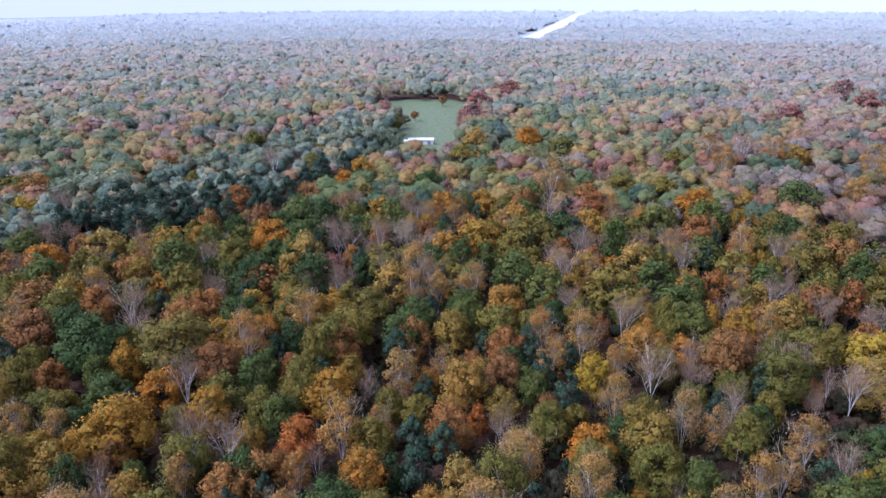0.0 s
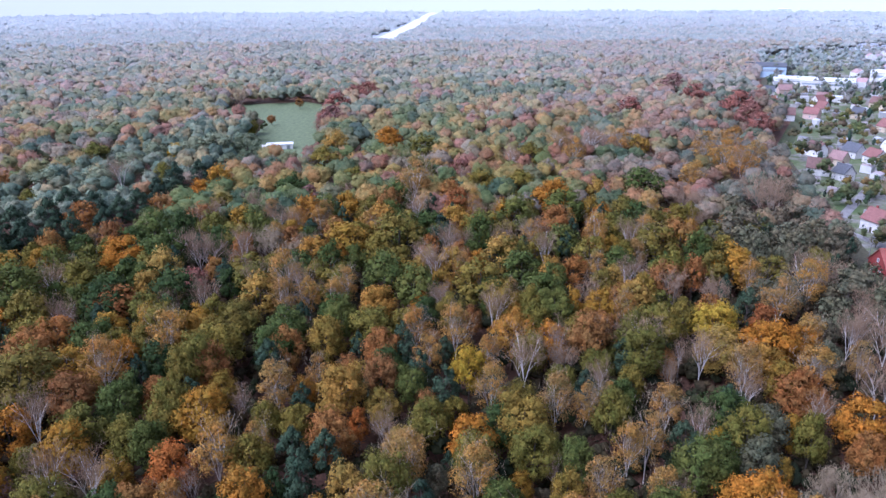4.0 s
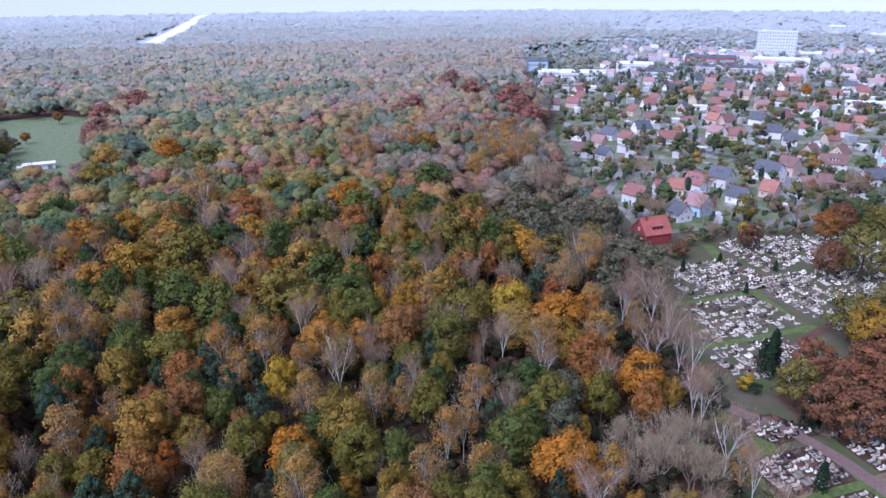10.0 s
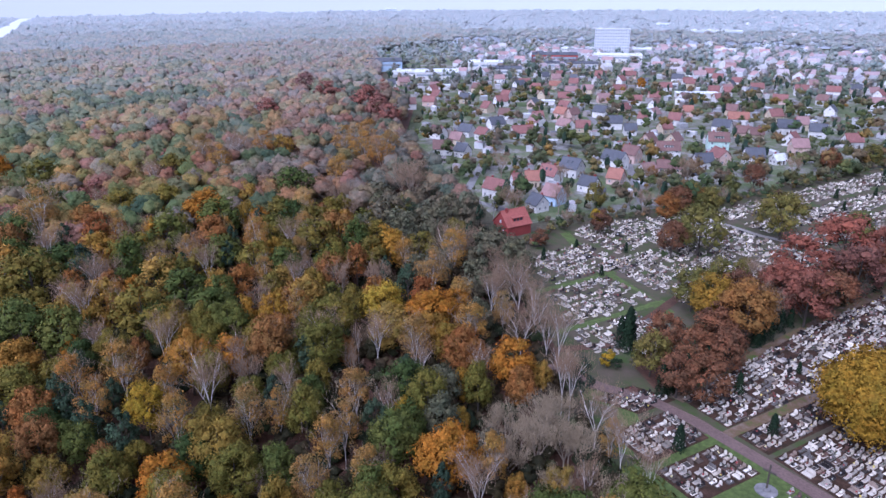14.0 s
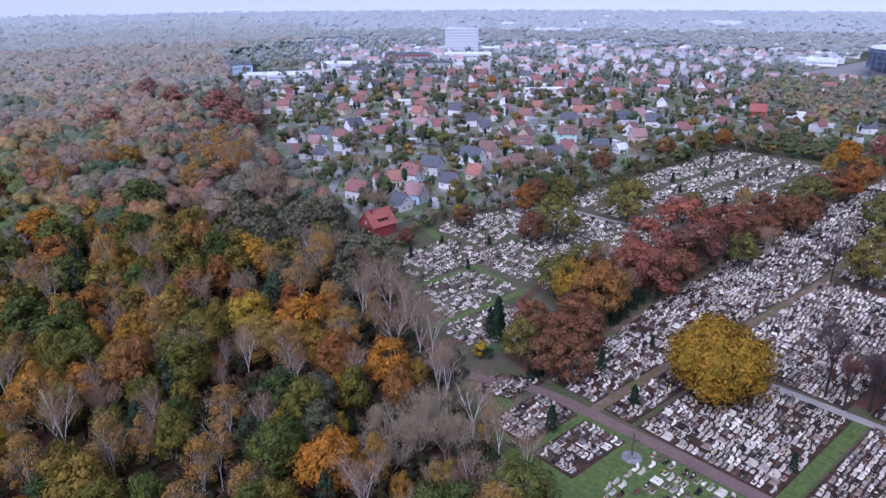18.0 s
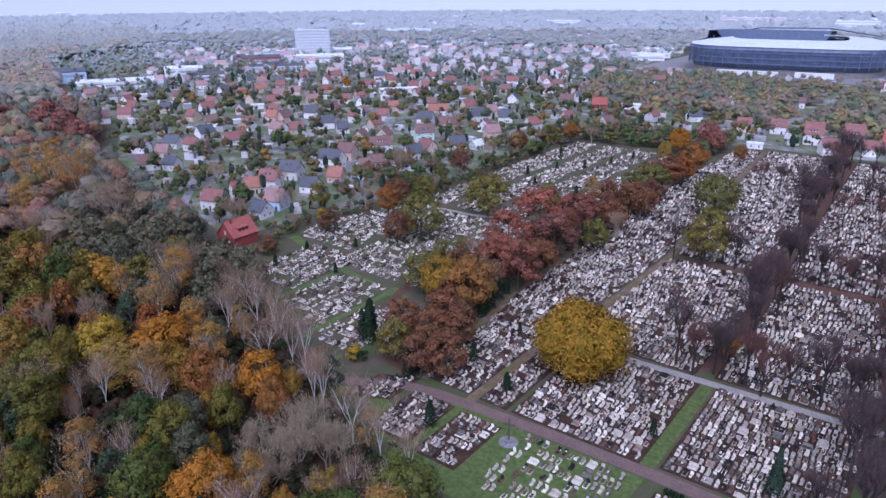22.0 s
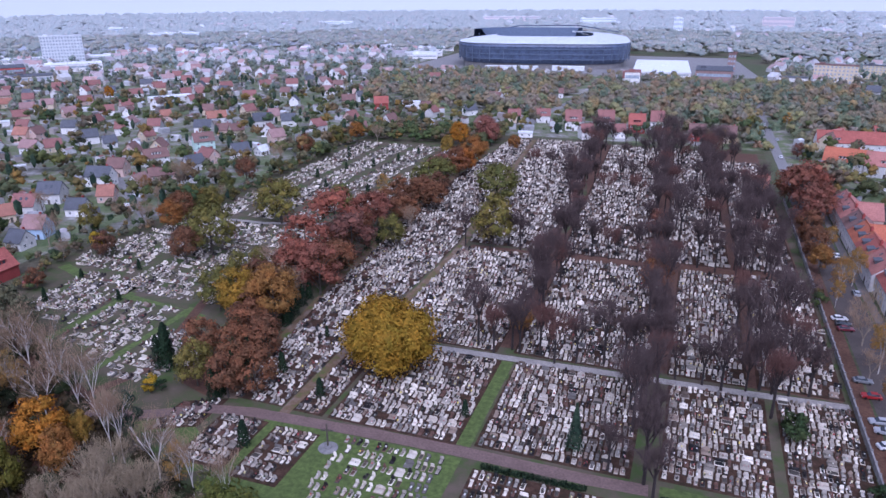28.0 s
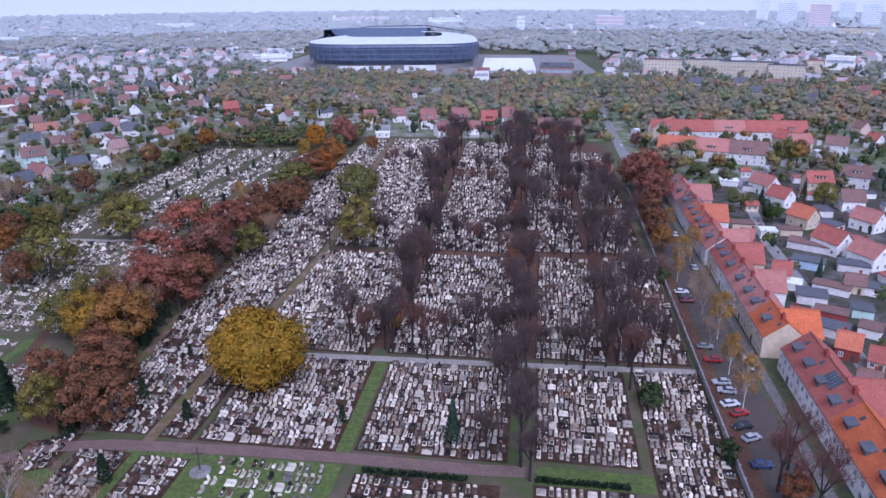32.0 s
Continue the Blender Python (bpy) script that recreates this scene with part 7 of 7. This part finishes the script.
for pts, w in (([(48, 358), (47, 440), (46.5, 600), (70, 800), (100, 1000)], 5.5), ([(-188, 232), (-215, 222), (-300, 290), (-420, 360), (-560, 470)], 4), ([(-225, 165), (-262, 158), (-330, 215), (-400, 250)], 4), ([(-300, 290), (-330, 360), (-280, 470), (-200, 520), (-105, 500)], 4.5),
               ([(-105, 440), (-108, 500), (-95, 600), (-85, 760)], 6), ([(-105, 500), (0, 492), (46, 500)], 5), ([(80, 95), (84, 180), (86, 260), (96, 340), (110, 372)], 4.5), ([(66, 420), (160, 424), (240, 440)], 5), ([(-560, 470), (-700, 600), (-420, 720), (-330, 800)], 6)):
    sheet("road_lane", strip(pts, w), 0.05, M["concrete"], "narrow grey village road", "road")
sheet("road_highway", strip([(-1280, -100), (-1330, -95), (-1784, -61), (-2300, -35), (-2700, -10)], 34), 0.3, M["white_sheet"], "pale motorway running through the distant forest", "road")

sheet("ground_yards", [(73.5, 92), (150, 70), (240, 190), (250, 380), (120, 372), (73.5, 330)], 0.04, M["yard"], "grey yards, patios and worn grass behind the terrace")
# ---- gardens, belts of trees and the rest of the town ----
TOWN = [(-186, 236), (-215, 190), (-216, 150), (-300, 172), (-383, 196), (-494, 262), (-594, 278), (-720, 338), (-960, 430), (-1100, 650), (-700, 1000), (-340, 1000), (-330, 780), (60, 770), (100, 1000), (700, 1000), (520, 300), (180, 60), (76, 92), (76, 330), (64, 335), (54, 345), (44, 436), (-100, 436), (-196, 410)]
m, nt, b = shader("village_ground", 0.95, 0.12)
vg = ramp(nt, noise_tex(nt, 0.055, 5, 0.72), [(0.36, (0.09, 0.125, 0.05)), (0.48, (0.14, 0.16, 0.085)), (0.56, (0.21, 0.20, 0.17)), (0.66, (0.36, 0.35, 0.335))])
nt.links.new(mix(nt, 1.0, vg, ramp(nt, noise_tex(nt, 0.8, 4), [(0.3, (0.7, 0.7, 0.7)), (0.7, (1.1, 1.1, 1.1))]), "MULTIPLY"), b.inputs["Base Color"])
sheet("ground_village", TOWN, 0.012, m, "lawns, vegetable plots and paved yards between the houses")
HOMES = [(o.location.x, o.location.y, max(o.dimensions.x, 9)) for o in scene.objects if o.parent is None and o.name.split(".")[0] in ("house", "terraced_house")]
BIG = [(o.location.x, o.location.y) for o in scene.objects if o.parent is None and o.get("category") == "building"]
rng = np.random.default_rng(12)


def town_free(p, gap=7.0):
    if not inside(p, TOWN) or (p[1] > 60 and 43 < p[0] < 57 and p[1] < 620):
        return False
    return all((p[0] - a) ** 2 + (p[1] - b) ** 2 > gap * gap for a, b, _ in HOMES)


# sheds and garages in the yards behind the terrace
for x, y in scatter(rng, 110, 380, 15, -60, -8, lambda p: 78 < p[0] < 190 and 95 < p[1] < 372 and town_free(p, 11.5)):
    house(x, y, float(rng.choice((0, 90))) + float(rng.normal(0, 5)), float(rng.uniform(5, 9)), float(rng.uniform(4, 6)), float(rng.uniform(2.4, 3.0)), str(rng.choice(("white", "grey", "cream", "white"))), str(rng.choice(("grey", "brown", "white", "red"))), flat=bool(rng.random() < 0.6), pitch=0.6)
    HOMES.append((x, y, 7))
# more houses further off
spots = [p for p in scatter(rng, 430, 760, 30, -28, 62, lambda p: town_free(p, 21)) if not (-260 < p[0] < 330 and 500 < p[1] < 790) and all((p[0] - a) ** 2 + (p[1] - b) ** 2 > 45 ** 2 for a, b in BIG)]
for x, y in spots[:110]:
    if rng.random() < 0.72:
        house(x, y, float(rng.choice((20, 110, 45, 70))) + float(rng.normal(0, 8)), float(rng.uniform(9, 13)), float(rng.uniform(8, 9.5)), float(rng.uniform(3, 4.6)),
              str(rng.choice(("white", "white", "cream", "pink", "grey"))), str(rng.choice(("red", "pink", "brown", "grey", "red"))))
        HOMES.append((x, y, 10))


def far_houses(name, places, label, walls, roofs, small=1.0):
    """Small houses too far to count: walls and gable roofs, with a tone for every house."""
    v, f, t, mi = [], [], [], []
    for x, y in places:
        w, d, e, a = rng.uniform(9, 16) * small, rng.uniform(8, 11) * small, rng.uniform(3, 6) * (small + 1) / 2, rng.uniform(0, math.pi)
        r = e + d * (0.4 if small == 1 else 0.15)
        pts = np.array([(-w / 2, -d / 2, 0), (w / 2, -d / 2, 0), (w / 2, d / 2, 0), (-w / 2, d / 2, 0), (-w / 2, -d / 2, e), (w / 2, -d / 2, e), (w / 2, d / 2, e), (-w / 2, d / 2, e), (-w / 2, 0, r), (w / 2, 0, r)])
        c, s = math.cos(a), math.sin(a)
        k = len(v) * 10
        v.append(np.stack([pts[:, 0] * c - pts[:, 1] * s + x, pts[:, 0] * s + pts[:, 1] * c + y, pts[:, 2]], 1))
        for q, m in (((0, 1, 5, 4), 0), ((1, 2, 6, 5), 0), ((2, 3, 7, 6), 0), ((3, 0, 4, 7), 0), ((5, 6, 9, 9), 0), ((7, 4, 8, 8), 0), ((4, 5, 9, 8), 1), ((6, 7, 8, 9), 1)):
            f.append([k + i for i in q]), mi.append(m)
        t += [rng.uniform(0, 1)] * 10
    bm = bmesh.new()
    vs = [bm.verts.new(p) for p in np.concatenate(v)]
    for q, m in zip(f, mi):
        bm.faces.new([vs[i] for i in dict.fromkeys(q)]).material_index = m
    me = mesh_of(name, bm, [walls, roofs])
    me.attributes.new("tone", "FLOAT", "POINT").data.foreach_set("value", np.array(t, np.float32))
    return tagged(new(name, me), label, "houses", kind="stuff")


def toned(name, stops, rough=0.8):
    m, nt, b = shader(name, rough, 0.3)
    a = nt.nodes.new("ShaderNodeAttribute")
    a.attribute_name = "tone"
    nt.links.new(mix(nt, 1.0, ramp(nt, a.outputs["Fac"], stops), ramp(nt, noise_tex(nt, 0.3), [(0.3, (0.8, 0.8, 0.8)), (0.7, (1.05, 1.05, 1.05))]), "MULTIPLY"), b.inputs["Base Color"])
    return m


# far walls and roofs have haze put into their colours, stronger farther out
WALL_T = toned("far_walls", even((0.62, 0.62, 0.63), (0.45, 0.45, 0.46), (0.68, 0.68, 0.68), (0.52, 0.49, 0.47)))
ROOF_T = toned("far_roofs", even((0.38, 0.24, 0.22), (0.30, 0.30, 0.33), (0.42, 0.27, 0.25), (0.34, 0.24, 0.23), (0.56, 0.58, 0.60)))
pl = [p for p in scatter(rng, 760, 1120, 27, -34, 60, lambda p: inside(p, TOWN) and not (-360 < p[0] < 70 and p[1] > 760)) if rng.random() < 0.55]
far_houses("far_houses", pl, "distant houses with red and grey roofs paled for haze", WALL_T, ROOF_T)
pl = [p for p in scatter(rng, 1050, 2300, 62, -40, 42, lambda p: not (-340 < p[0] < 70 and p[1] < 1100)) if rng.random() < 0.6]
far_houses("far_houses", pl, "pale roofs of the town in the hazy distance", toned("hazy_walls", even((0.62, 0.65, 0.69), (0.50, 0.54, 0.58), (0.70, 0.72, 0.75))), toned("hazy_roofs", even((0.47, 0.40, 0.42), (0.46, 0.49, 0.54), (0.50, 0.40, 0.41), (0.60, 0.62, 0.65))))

GARDEN = even((0.053, 0.085, 0.038), (0.107, 0.123, 0.048), (0.059, 0.091, 0.048), (0.181, 0.149, 0.059), (0.149, 0.112, 0.091), (0.075, 0.107, 0.043), (0.139, 0.102, 0.075), (0.235, 0.149, 0.048), (0.048, 0.080, 0.043), (0.160, 0.128, 0.107), (0.117, 0.128, 0.043))
M["thuja_far"] = foliage("needles_gardens", even((0.022, 0.04, 0.03), (0.032, 0.055, 0.038), (0.04, 0.06, 0.045)), "tone", leafy=0.05)
M["garden"] = foliage("leaves_gardens", GARDEN, "tone")
# the garden leaves again, with haze mixed in for the two outer rings
M["garden_haze"] = foliage("leaves_gardens_haze", pale([c for _, c in GARDEN], 0.33), "tone", contrast=0.4)
M["garden_light_haze"] = foliage("leaves_gardens_light_haze", pale([c for _, c in GARDEN], 0.13), "tone", contrast=0.6)
BELT = [(-250, 510), (-120, 500), (150, 496), (340, 500), (380, 700), (110, 745), (-60, 765), (-250, 775), (-330, 700)]
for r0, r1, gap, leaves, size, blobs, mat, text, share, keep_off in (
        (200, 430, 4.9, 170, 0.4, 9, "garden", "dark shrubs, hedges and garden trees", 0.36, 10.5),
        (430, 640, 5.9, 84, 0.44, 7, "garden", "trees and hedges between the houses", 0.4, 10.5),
        (640, 900, 9.0, 30, 0.5, 6, "garden_light_haze", "trees between the far houses, muted by painted haze", 0.6, 8.0),
        (900, 1250, 12.0, 10, 0.5, 6, "garden_haze", "trees at the far end of the town, paled by painted haze", 0.9, 7.0)):
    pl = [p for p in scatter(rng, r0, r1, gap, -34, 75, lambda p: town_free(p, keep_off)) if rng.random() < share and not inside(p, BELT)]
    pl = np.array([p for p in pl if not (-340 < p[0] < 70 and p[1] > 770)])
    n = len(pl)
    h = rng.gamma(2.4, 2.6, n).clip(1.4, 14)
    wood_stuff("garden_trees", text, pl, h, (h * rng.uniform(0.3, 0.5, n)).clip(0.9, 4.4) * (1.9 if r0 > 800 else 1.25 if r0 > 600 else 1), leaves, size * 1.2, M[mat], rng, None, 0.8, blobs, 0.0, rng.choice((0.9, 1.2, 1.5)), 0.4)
# dark conifers and small sheds scattered through the gardens
pl = np.array([p for p in scatter(rng, 200, 760, 15, -34, 75, lambda p: town_free(p, 8.0) and not inside(p, BELT)) if rng.random() < 0.4])
n = len(pl)
h = rng.uniform(5, 12.5, n)
wood_stuff("garden_conifers", "dark green conifers in the village gardens", pl, h, h * rng.uniform(0.13, 0.2, n), 90, 0.9, M["thuja_far"], rng, None, 0.6, 8, 0.0, 2.6)
pl = [p for p in scatter(rng, 220, 800, 19, -30, 70, lambda p: town_free(p, 9.5) and not inside(p, BELT) and not (p[0] > -222 and p[1] < 445 and p[0] < 44)) if rng.random() < 0.75]
sheds = far_houses("garden_sheds", pl, "small sheds, garages and greenhouses in the gardens", toned("shed_walls", even((0.5, 0.5, 0.5), (0.2, 0.15, 0.12), (0.6, 0.6, 0.6), (0.3, 0.3, 0.3))), toned("shed_roofs", even((0.6, 0.62, 0.64), (0.12, 0.12, 0.13), (0.3, 0.3, 0.31), (0.2, 0.09, 0.075), (0.62, 0.64, 0.66), (0.15, 0.14, 0.14))), 0.42)
# bushes and small trees in the yards behind the terrace
pl = np.array([p for p in scatter(rng, 110, 400, 6.5, -62, -8, lambda p: 76 < p[0] < 240 and 95 < p[1] < 375 and all((p[0] - a) ** 2 + (p[1] - b) ** 2 > 52 for a, b, _ in HOMES)) if rng.random() < 0.5])
n = len(pl)
h = rng.gamma(2.2, 1.5, n).clip(1.2, 8)
wood_stuff("yard_bushes", "dark bushes and small trees in the back yards", pl, h, h * rng.uniform(0.32, 0.5, n), 150, 0.4, M["garden"], rng, None, 0.8, 8, 0.0, 1.2, 0.45)
# thick growth along the edges of the cemetery
EDGE = strip([(-184, 130), (-200, 150), (-209, 180), (-199, 212), (-196, 236), (-198, 300), (-199, 392)], 9)
NORTH = [(-202, 391), (-112, 391), (-110, 436), (-150, 440), (-205, 436)]
HOUSE_SIDE = [(-209, 186), (-214, 240), (-260, 300), (-300, 290), (-300, 180), (-236, 160), (-214, 142), (-206, 160)]
for poly, gap, lo, hi, mat, text in ((EDGE, 3.6, 2, 5, "garden", "thick bushes along the cemetery edge"), (NORTH, 5.2, 4, 10, "garden", "dark trees at the end of the old plots"), (HOUSE_SIDE, 7.5, 2.0, 6.5, "garden", "garden trees near the brick house")):
    pl = np.array(scatter(rng, 150, 500, gap, 5, 75, lambda p: inside(p, poly) and all((p[0] - a) ** 2 + (p[1] - b) ** 2 > 130 for a, b, _ in HOMES)))
    n = len(pl)
    h = rng.uniform(lo, hi, n)
    wood_stuff("edge_growth", text, pl, h, h * rng.uniform(0.32, 0.5, n), 150, 0.42, M[mat], rng, None, 0.8, 8, 0.0, 1.1, 0.4)
for poly in ([(58, 344), (72, 346), (72, 384), (58, 384)], [(58, 405), (66, 405), (68, 436), (58, 436)], [(58, 456), (150, 462), (150, 496), (58, 496)], [(14, 436), (42, 436), (42, 494), (-60, 494), (-60, 462), (14, 462)]):
    pl = np.array(scatter(rng, 300, 560, 7.5, -34, 20, lambda p: inside(p, poly) and all((p[0] - a) ** 2 + (p[1] - b) ** 2 > 100 for a, b, _ in HOMES)))
    n = len(pl)
    wood_stuff("roadside_trees", "autumn trees and bushes beside the street", pl, rng.uniform(5, 12, n), rng.uniform(2.4, 4.6, n), 150, 0.42, M["belt"], rng, None, 0.8, 9, 0.0, 1.15, 0.45)
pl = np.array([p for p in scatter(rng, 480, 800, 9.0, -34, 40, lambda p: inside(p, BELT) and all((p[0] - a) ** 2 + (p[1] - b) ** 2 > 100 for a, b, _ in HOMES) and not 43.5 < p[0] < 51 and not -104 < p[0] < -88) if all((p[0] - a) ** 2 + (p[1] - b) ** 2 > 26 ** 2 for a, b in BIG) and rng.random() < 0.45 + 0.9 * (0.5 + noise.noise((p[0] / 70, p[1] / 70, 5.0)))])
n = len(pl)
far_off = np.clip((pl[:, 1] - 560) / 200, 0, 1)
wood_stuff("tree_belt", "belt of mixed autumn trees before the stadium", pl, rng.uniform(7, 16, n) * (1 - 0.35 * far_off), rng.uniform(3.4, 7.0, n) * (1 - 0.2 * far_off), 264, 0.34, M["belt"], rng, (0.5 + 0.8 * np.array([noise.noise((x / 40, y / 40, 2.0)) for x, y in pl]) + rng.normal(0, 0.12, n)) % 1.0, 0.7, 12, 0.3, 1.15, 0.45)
# trees beyond the town use leaf colours with haze mixed in
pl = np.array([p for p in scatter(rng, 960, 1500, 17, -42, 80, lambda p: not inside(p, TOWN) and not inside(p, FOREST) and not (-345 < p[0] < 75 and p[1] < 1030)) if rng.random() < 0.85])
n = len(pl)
wood_stuff("far_woodland", "trees beyond the town, greyed by painted haze", pl, rng.uniform(8, 13, n), rng.uniform(6.5, 10, n), 8, 0.5, M["wood_distant"], rng, None, 0.3, 6, 0.75, 0.5)
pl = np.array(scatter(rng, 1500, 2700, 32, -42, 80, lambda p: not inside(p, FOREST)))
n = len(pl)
wood_stuff("far_woodland", "faint trees near the horizon in painted haze", pl, rng.uniform(9, 13, n), rng.uniform(13, 19, n), 5, 0.5, M["wood_faint"], rng, None, 0.3, 5, 0.8, 0.42)
# single garden trees and shrubs near the cemetery
rg = random.Random(9)
count = 0
for x, y in scatter(rng, 205, 345, 11, 8, 62, lambda p: town_free(p, 8)):
    if rg.random() < 0.55 and count < 120:
        tree(rg.choice(("shrub", "shrub", "shrub", "thuja", "bare", "olive", "rust")), x, y, rg.uniform(0.45, 0.8) if rg.random() < 0.8 else 1.0)
        count += 1
for x, y, s, k in ((-186.5, 206.8, 0.74, "rust"), (-167.6, 191.2, 0.53, "rust"), (-201.9, 209.1, 0.76, "bare"), (-191.9, 177.7, 0.76, "brown"), (-203.5, 170.1, 0.59, "bare"), (-190.6, 242.3, 0.60, "bare"), (-206.5, 243.2, 0.64, "olive"), (-200.5, 276.7, 0.92, "brown"), (-204.0, 311.0, 0.71, "bare"), (-205.5, 340.7, 1.00, "brown"), (-201.5, 370.3, 0.83, "olive"), (-192.2, 379.5, 0.75, "rust"), (-181.4, 385.7, 0.81, "bare"), (-191.6, 148.5, 0.59, "brown"), (-183.7, 129.4, 0.58, "green")):
    tree(k, x, y, s, label="small autumn tree on the edge of the old plots" if k != "bare" else "small leafless tree on the edge of the old plots")
tree("yellow", -198, 181, 1.1, 0, label="bright golden-yellow tree in a garden")
tree("orange", -470, 470, 0.7, 0, label="orange tree between the houses")


# ---- cars ----
PAINTS = {k: plain("paint_" + k, c, rough=0.28, spec=0.6, grain=0.6, spread=0.04, bumpy=0) for k, c in (("silver", (0.42, 0.43, 0.45)), ("white", (0.75, 0.75, 0.75)), ("red", (0.36, 0.02, 0.02)), ("blue", (0.03, 0.06, 0.16)), ("black", (0.02, 0.02, 0.022)), ("maroon", (0.16, 0.02, 0.03)), ("grey", (0.16, 0.165, 0.17)))}


def car_meshes(paint):
    """Body and cabin drawn as one side outline, wheels and glass of their own."""
    def shell(outline, half, inset, name, mat):
        bm = bmesh.new()
        a, b = [bm.verts.new((x, -half + inset * max(0, z - 0.85), z)) for x, z in outline], [bm.verts.new((x, half - inset * max(0, z - 0.85), z)) for x, z in outline]
        bm.faces.new(a), bm.faces.new(b[::-1])
        n = len(a)
        for k in range(n):
            bm.faces.new((a[k], b[k], b[(k + 1) % n], a[(k + 1) % n]))
        bmesh.ops.recalc_face_normals(bm, faces=bm.faces)
        bmesh.ops.bevel(bm, geom=[e for e in bm.edges], offset=0.04, segments=1, affect="EDGES")
        return mesh_of(name, bm, mat)
    body = shell([(-2.1, 0.35), (-2.15, 0.7), (-2.05, 0.95), (-1.0, 1.0), (0.9, 1.0), (1.95, 0.88), (2.15, 0.65), (2.12, 0.35)], 0.87, 0.0, "body", PAINTS[paint])
    cabin = shell([(-1.75, 0.98), (-1.25, 1.42), (0.25, 1.44), (1.0, 0.98)], 0.8, 0.35, "cabin", M["glass"])
    roof = shell([(-1.3, 1.41), (-1.2, 1.47), (0.2, 1.49), (0.3, 1.43)], 0.62, 0.0, "roof_panel", PAINTS[paint])
    bm = bmesh.new()
    prism(bm, [(0.32 * math.cos(k * math.pi / 6), 0.32 * math.sin(k * math.pi / 6)) for k in range(12)], -0.1, 0.1)
    wheel = mesh_of("wheel", bm, M["dark"])
    lamp = mesh_of("headlight", boxed(-0.03, -0.18, -0.07, 0.03, 0.18, 0.07), M["frame"])
    return body, cabin, roof, wheel, lamp


CARS = {}


def car(x, y, turn, paint, where="parked on the leaf-strewn verge"):
    if paint not in CARS:
        CARS[paint] = car_meshes(paint)
    body, cabin, roof, wheel, lamp = CARS[paint]
    c = thing("car", pose(x, y, 0.07, 0, 0, turn), f"{paint} car {where}", "car", "parked cars")
    for mesh, what in ((body, "body"), (cabin, "cabin_glass"), (roof, "roof_panel")):
        new(what, mesh).parent = c
    for wx in (-1.35, 1.35):
        for s in (-1, 1):
            w = new("wheel", wheel)
            w.parent = c
            w.matrix_local = pose(wx, s * 0.8, 0.32, 90, 0, 0)
    for s in (-1, 1):
        w = new("headlight", lamp)
        w.parent = c
        w.matrix_local = pose(2.13, s * 0.6, 0.68)


for x, y, turn, paint in ((45.6, 171.2, 2, "grey"), (46.2, 164.2, 184, "red"), (45.8, 153.3, 186, "silver"), (46.2, 149.6, 175, "silver"), (45.6, 144.0, 20, "white"), (46.8, 140.4, 25, "red"), (46.2, 135.3, 200, "black"), (47.0, 131.2, 28, "silver"), (46.6, 122.2, 10, "blue"), (45.8, 206.9, 10, "white"), (46.3, 203.2, 5, "black"), (46.4, 200.2, 8, "maroon")):
    car(x, y, turn, paint)
for x, y, turn, paint in ((54.4, 121.5, 88, "maroon"), (54.2, 161.0, 92, "black"), (54.0, 166.5, 90, "grey"), (53.6, 228, 91, "silver"), (53, 262, 90, "white")):
    car(x, y, turn, paint, "parked at the kerb before the terrace")
car(-197, 150.5, 40, "red", "parked beside the red brick house")
for x, y, turn, paint in ((48, 420, 90, "white"), (50, 470, 92, "silver"), (46, 520, 90, "white")):
    car(x, y, turn, paint, "on the street beyond the cemetery")

# the shed in the clearing
sh = thing("shed", pose(-411, -94, 0, 0, 0, 100), "long low white shed beside the meadow", "shed")
part("wall", boxed(-7.5, -3, -0.2, 7.5, 3, 2.8), M["wall_white"], sh)
part("roof", boxed(-7.9, -3.4, 2.8, 7.9, 3.4, 3.05), M["white_sheet"], sh)
part("lean_to", boxed(-10.5, -2.0, -0.1, -7.52, 2.4, 2.1), M["wall_grey"], sh, "grey lean-to at the end of the shed")
for k in (-5, 0, 5):
    part("shed_door", boxed(k - 1.0, -3.08, 0, k + 1.0, -2.95, 2.2), M["metal"], sh)
tree("bare", -541, -152, 1.15, 0, label="tall leafless tree standing alone in the meadow")
tree("rust", -484, -115, 0.5, 1, label="low brown tree in the meadow")
tree("shrub", -470, -118, 1.5, 1, label="rounded shrub in the meadow")
tree("moss", -432, -116, 0.7, 2, label="dark rounded tree at the meadow's edge")
tree("rust", -552, -108, 0.55, 1, label="low brown tree in the meadow")
for k in range(9):
    tree("red" if k % 3 else "bare", -428 - 17 * k, -72 - 1.2 * k, 0.85, k, label="dusky red-brown tree in the row along the meadow")
# a power pole by the lane
pl = thing("utility_pole", pose(-225, 150, 0, 0, 0, 30), "slim concrete power pole beside the village lane", "pole")
bm = bmesh.new()
tube(bm, (0, 0, 0), (0, 0, 9), 0.16, 0.1, 8)
part("pole", bm, M["concrete"], pl)
part("crossarm", boxed(-0.9, -0.06, 8.3, 0.9, 0.06, 8.45), M["metal"], pl)
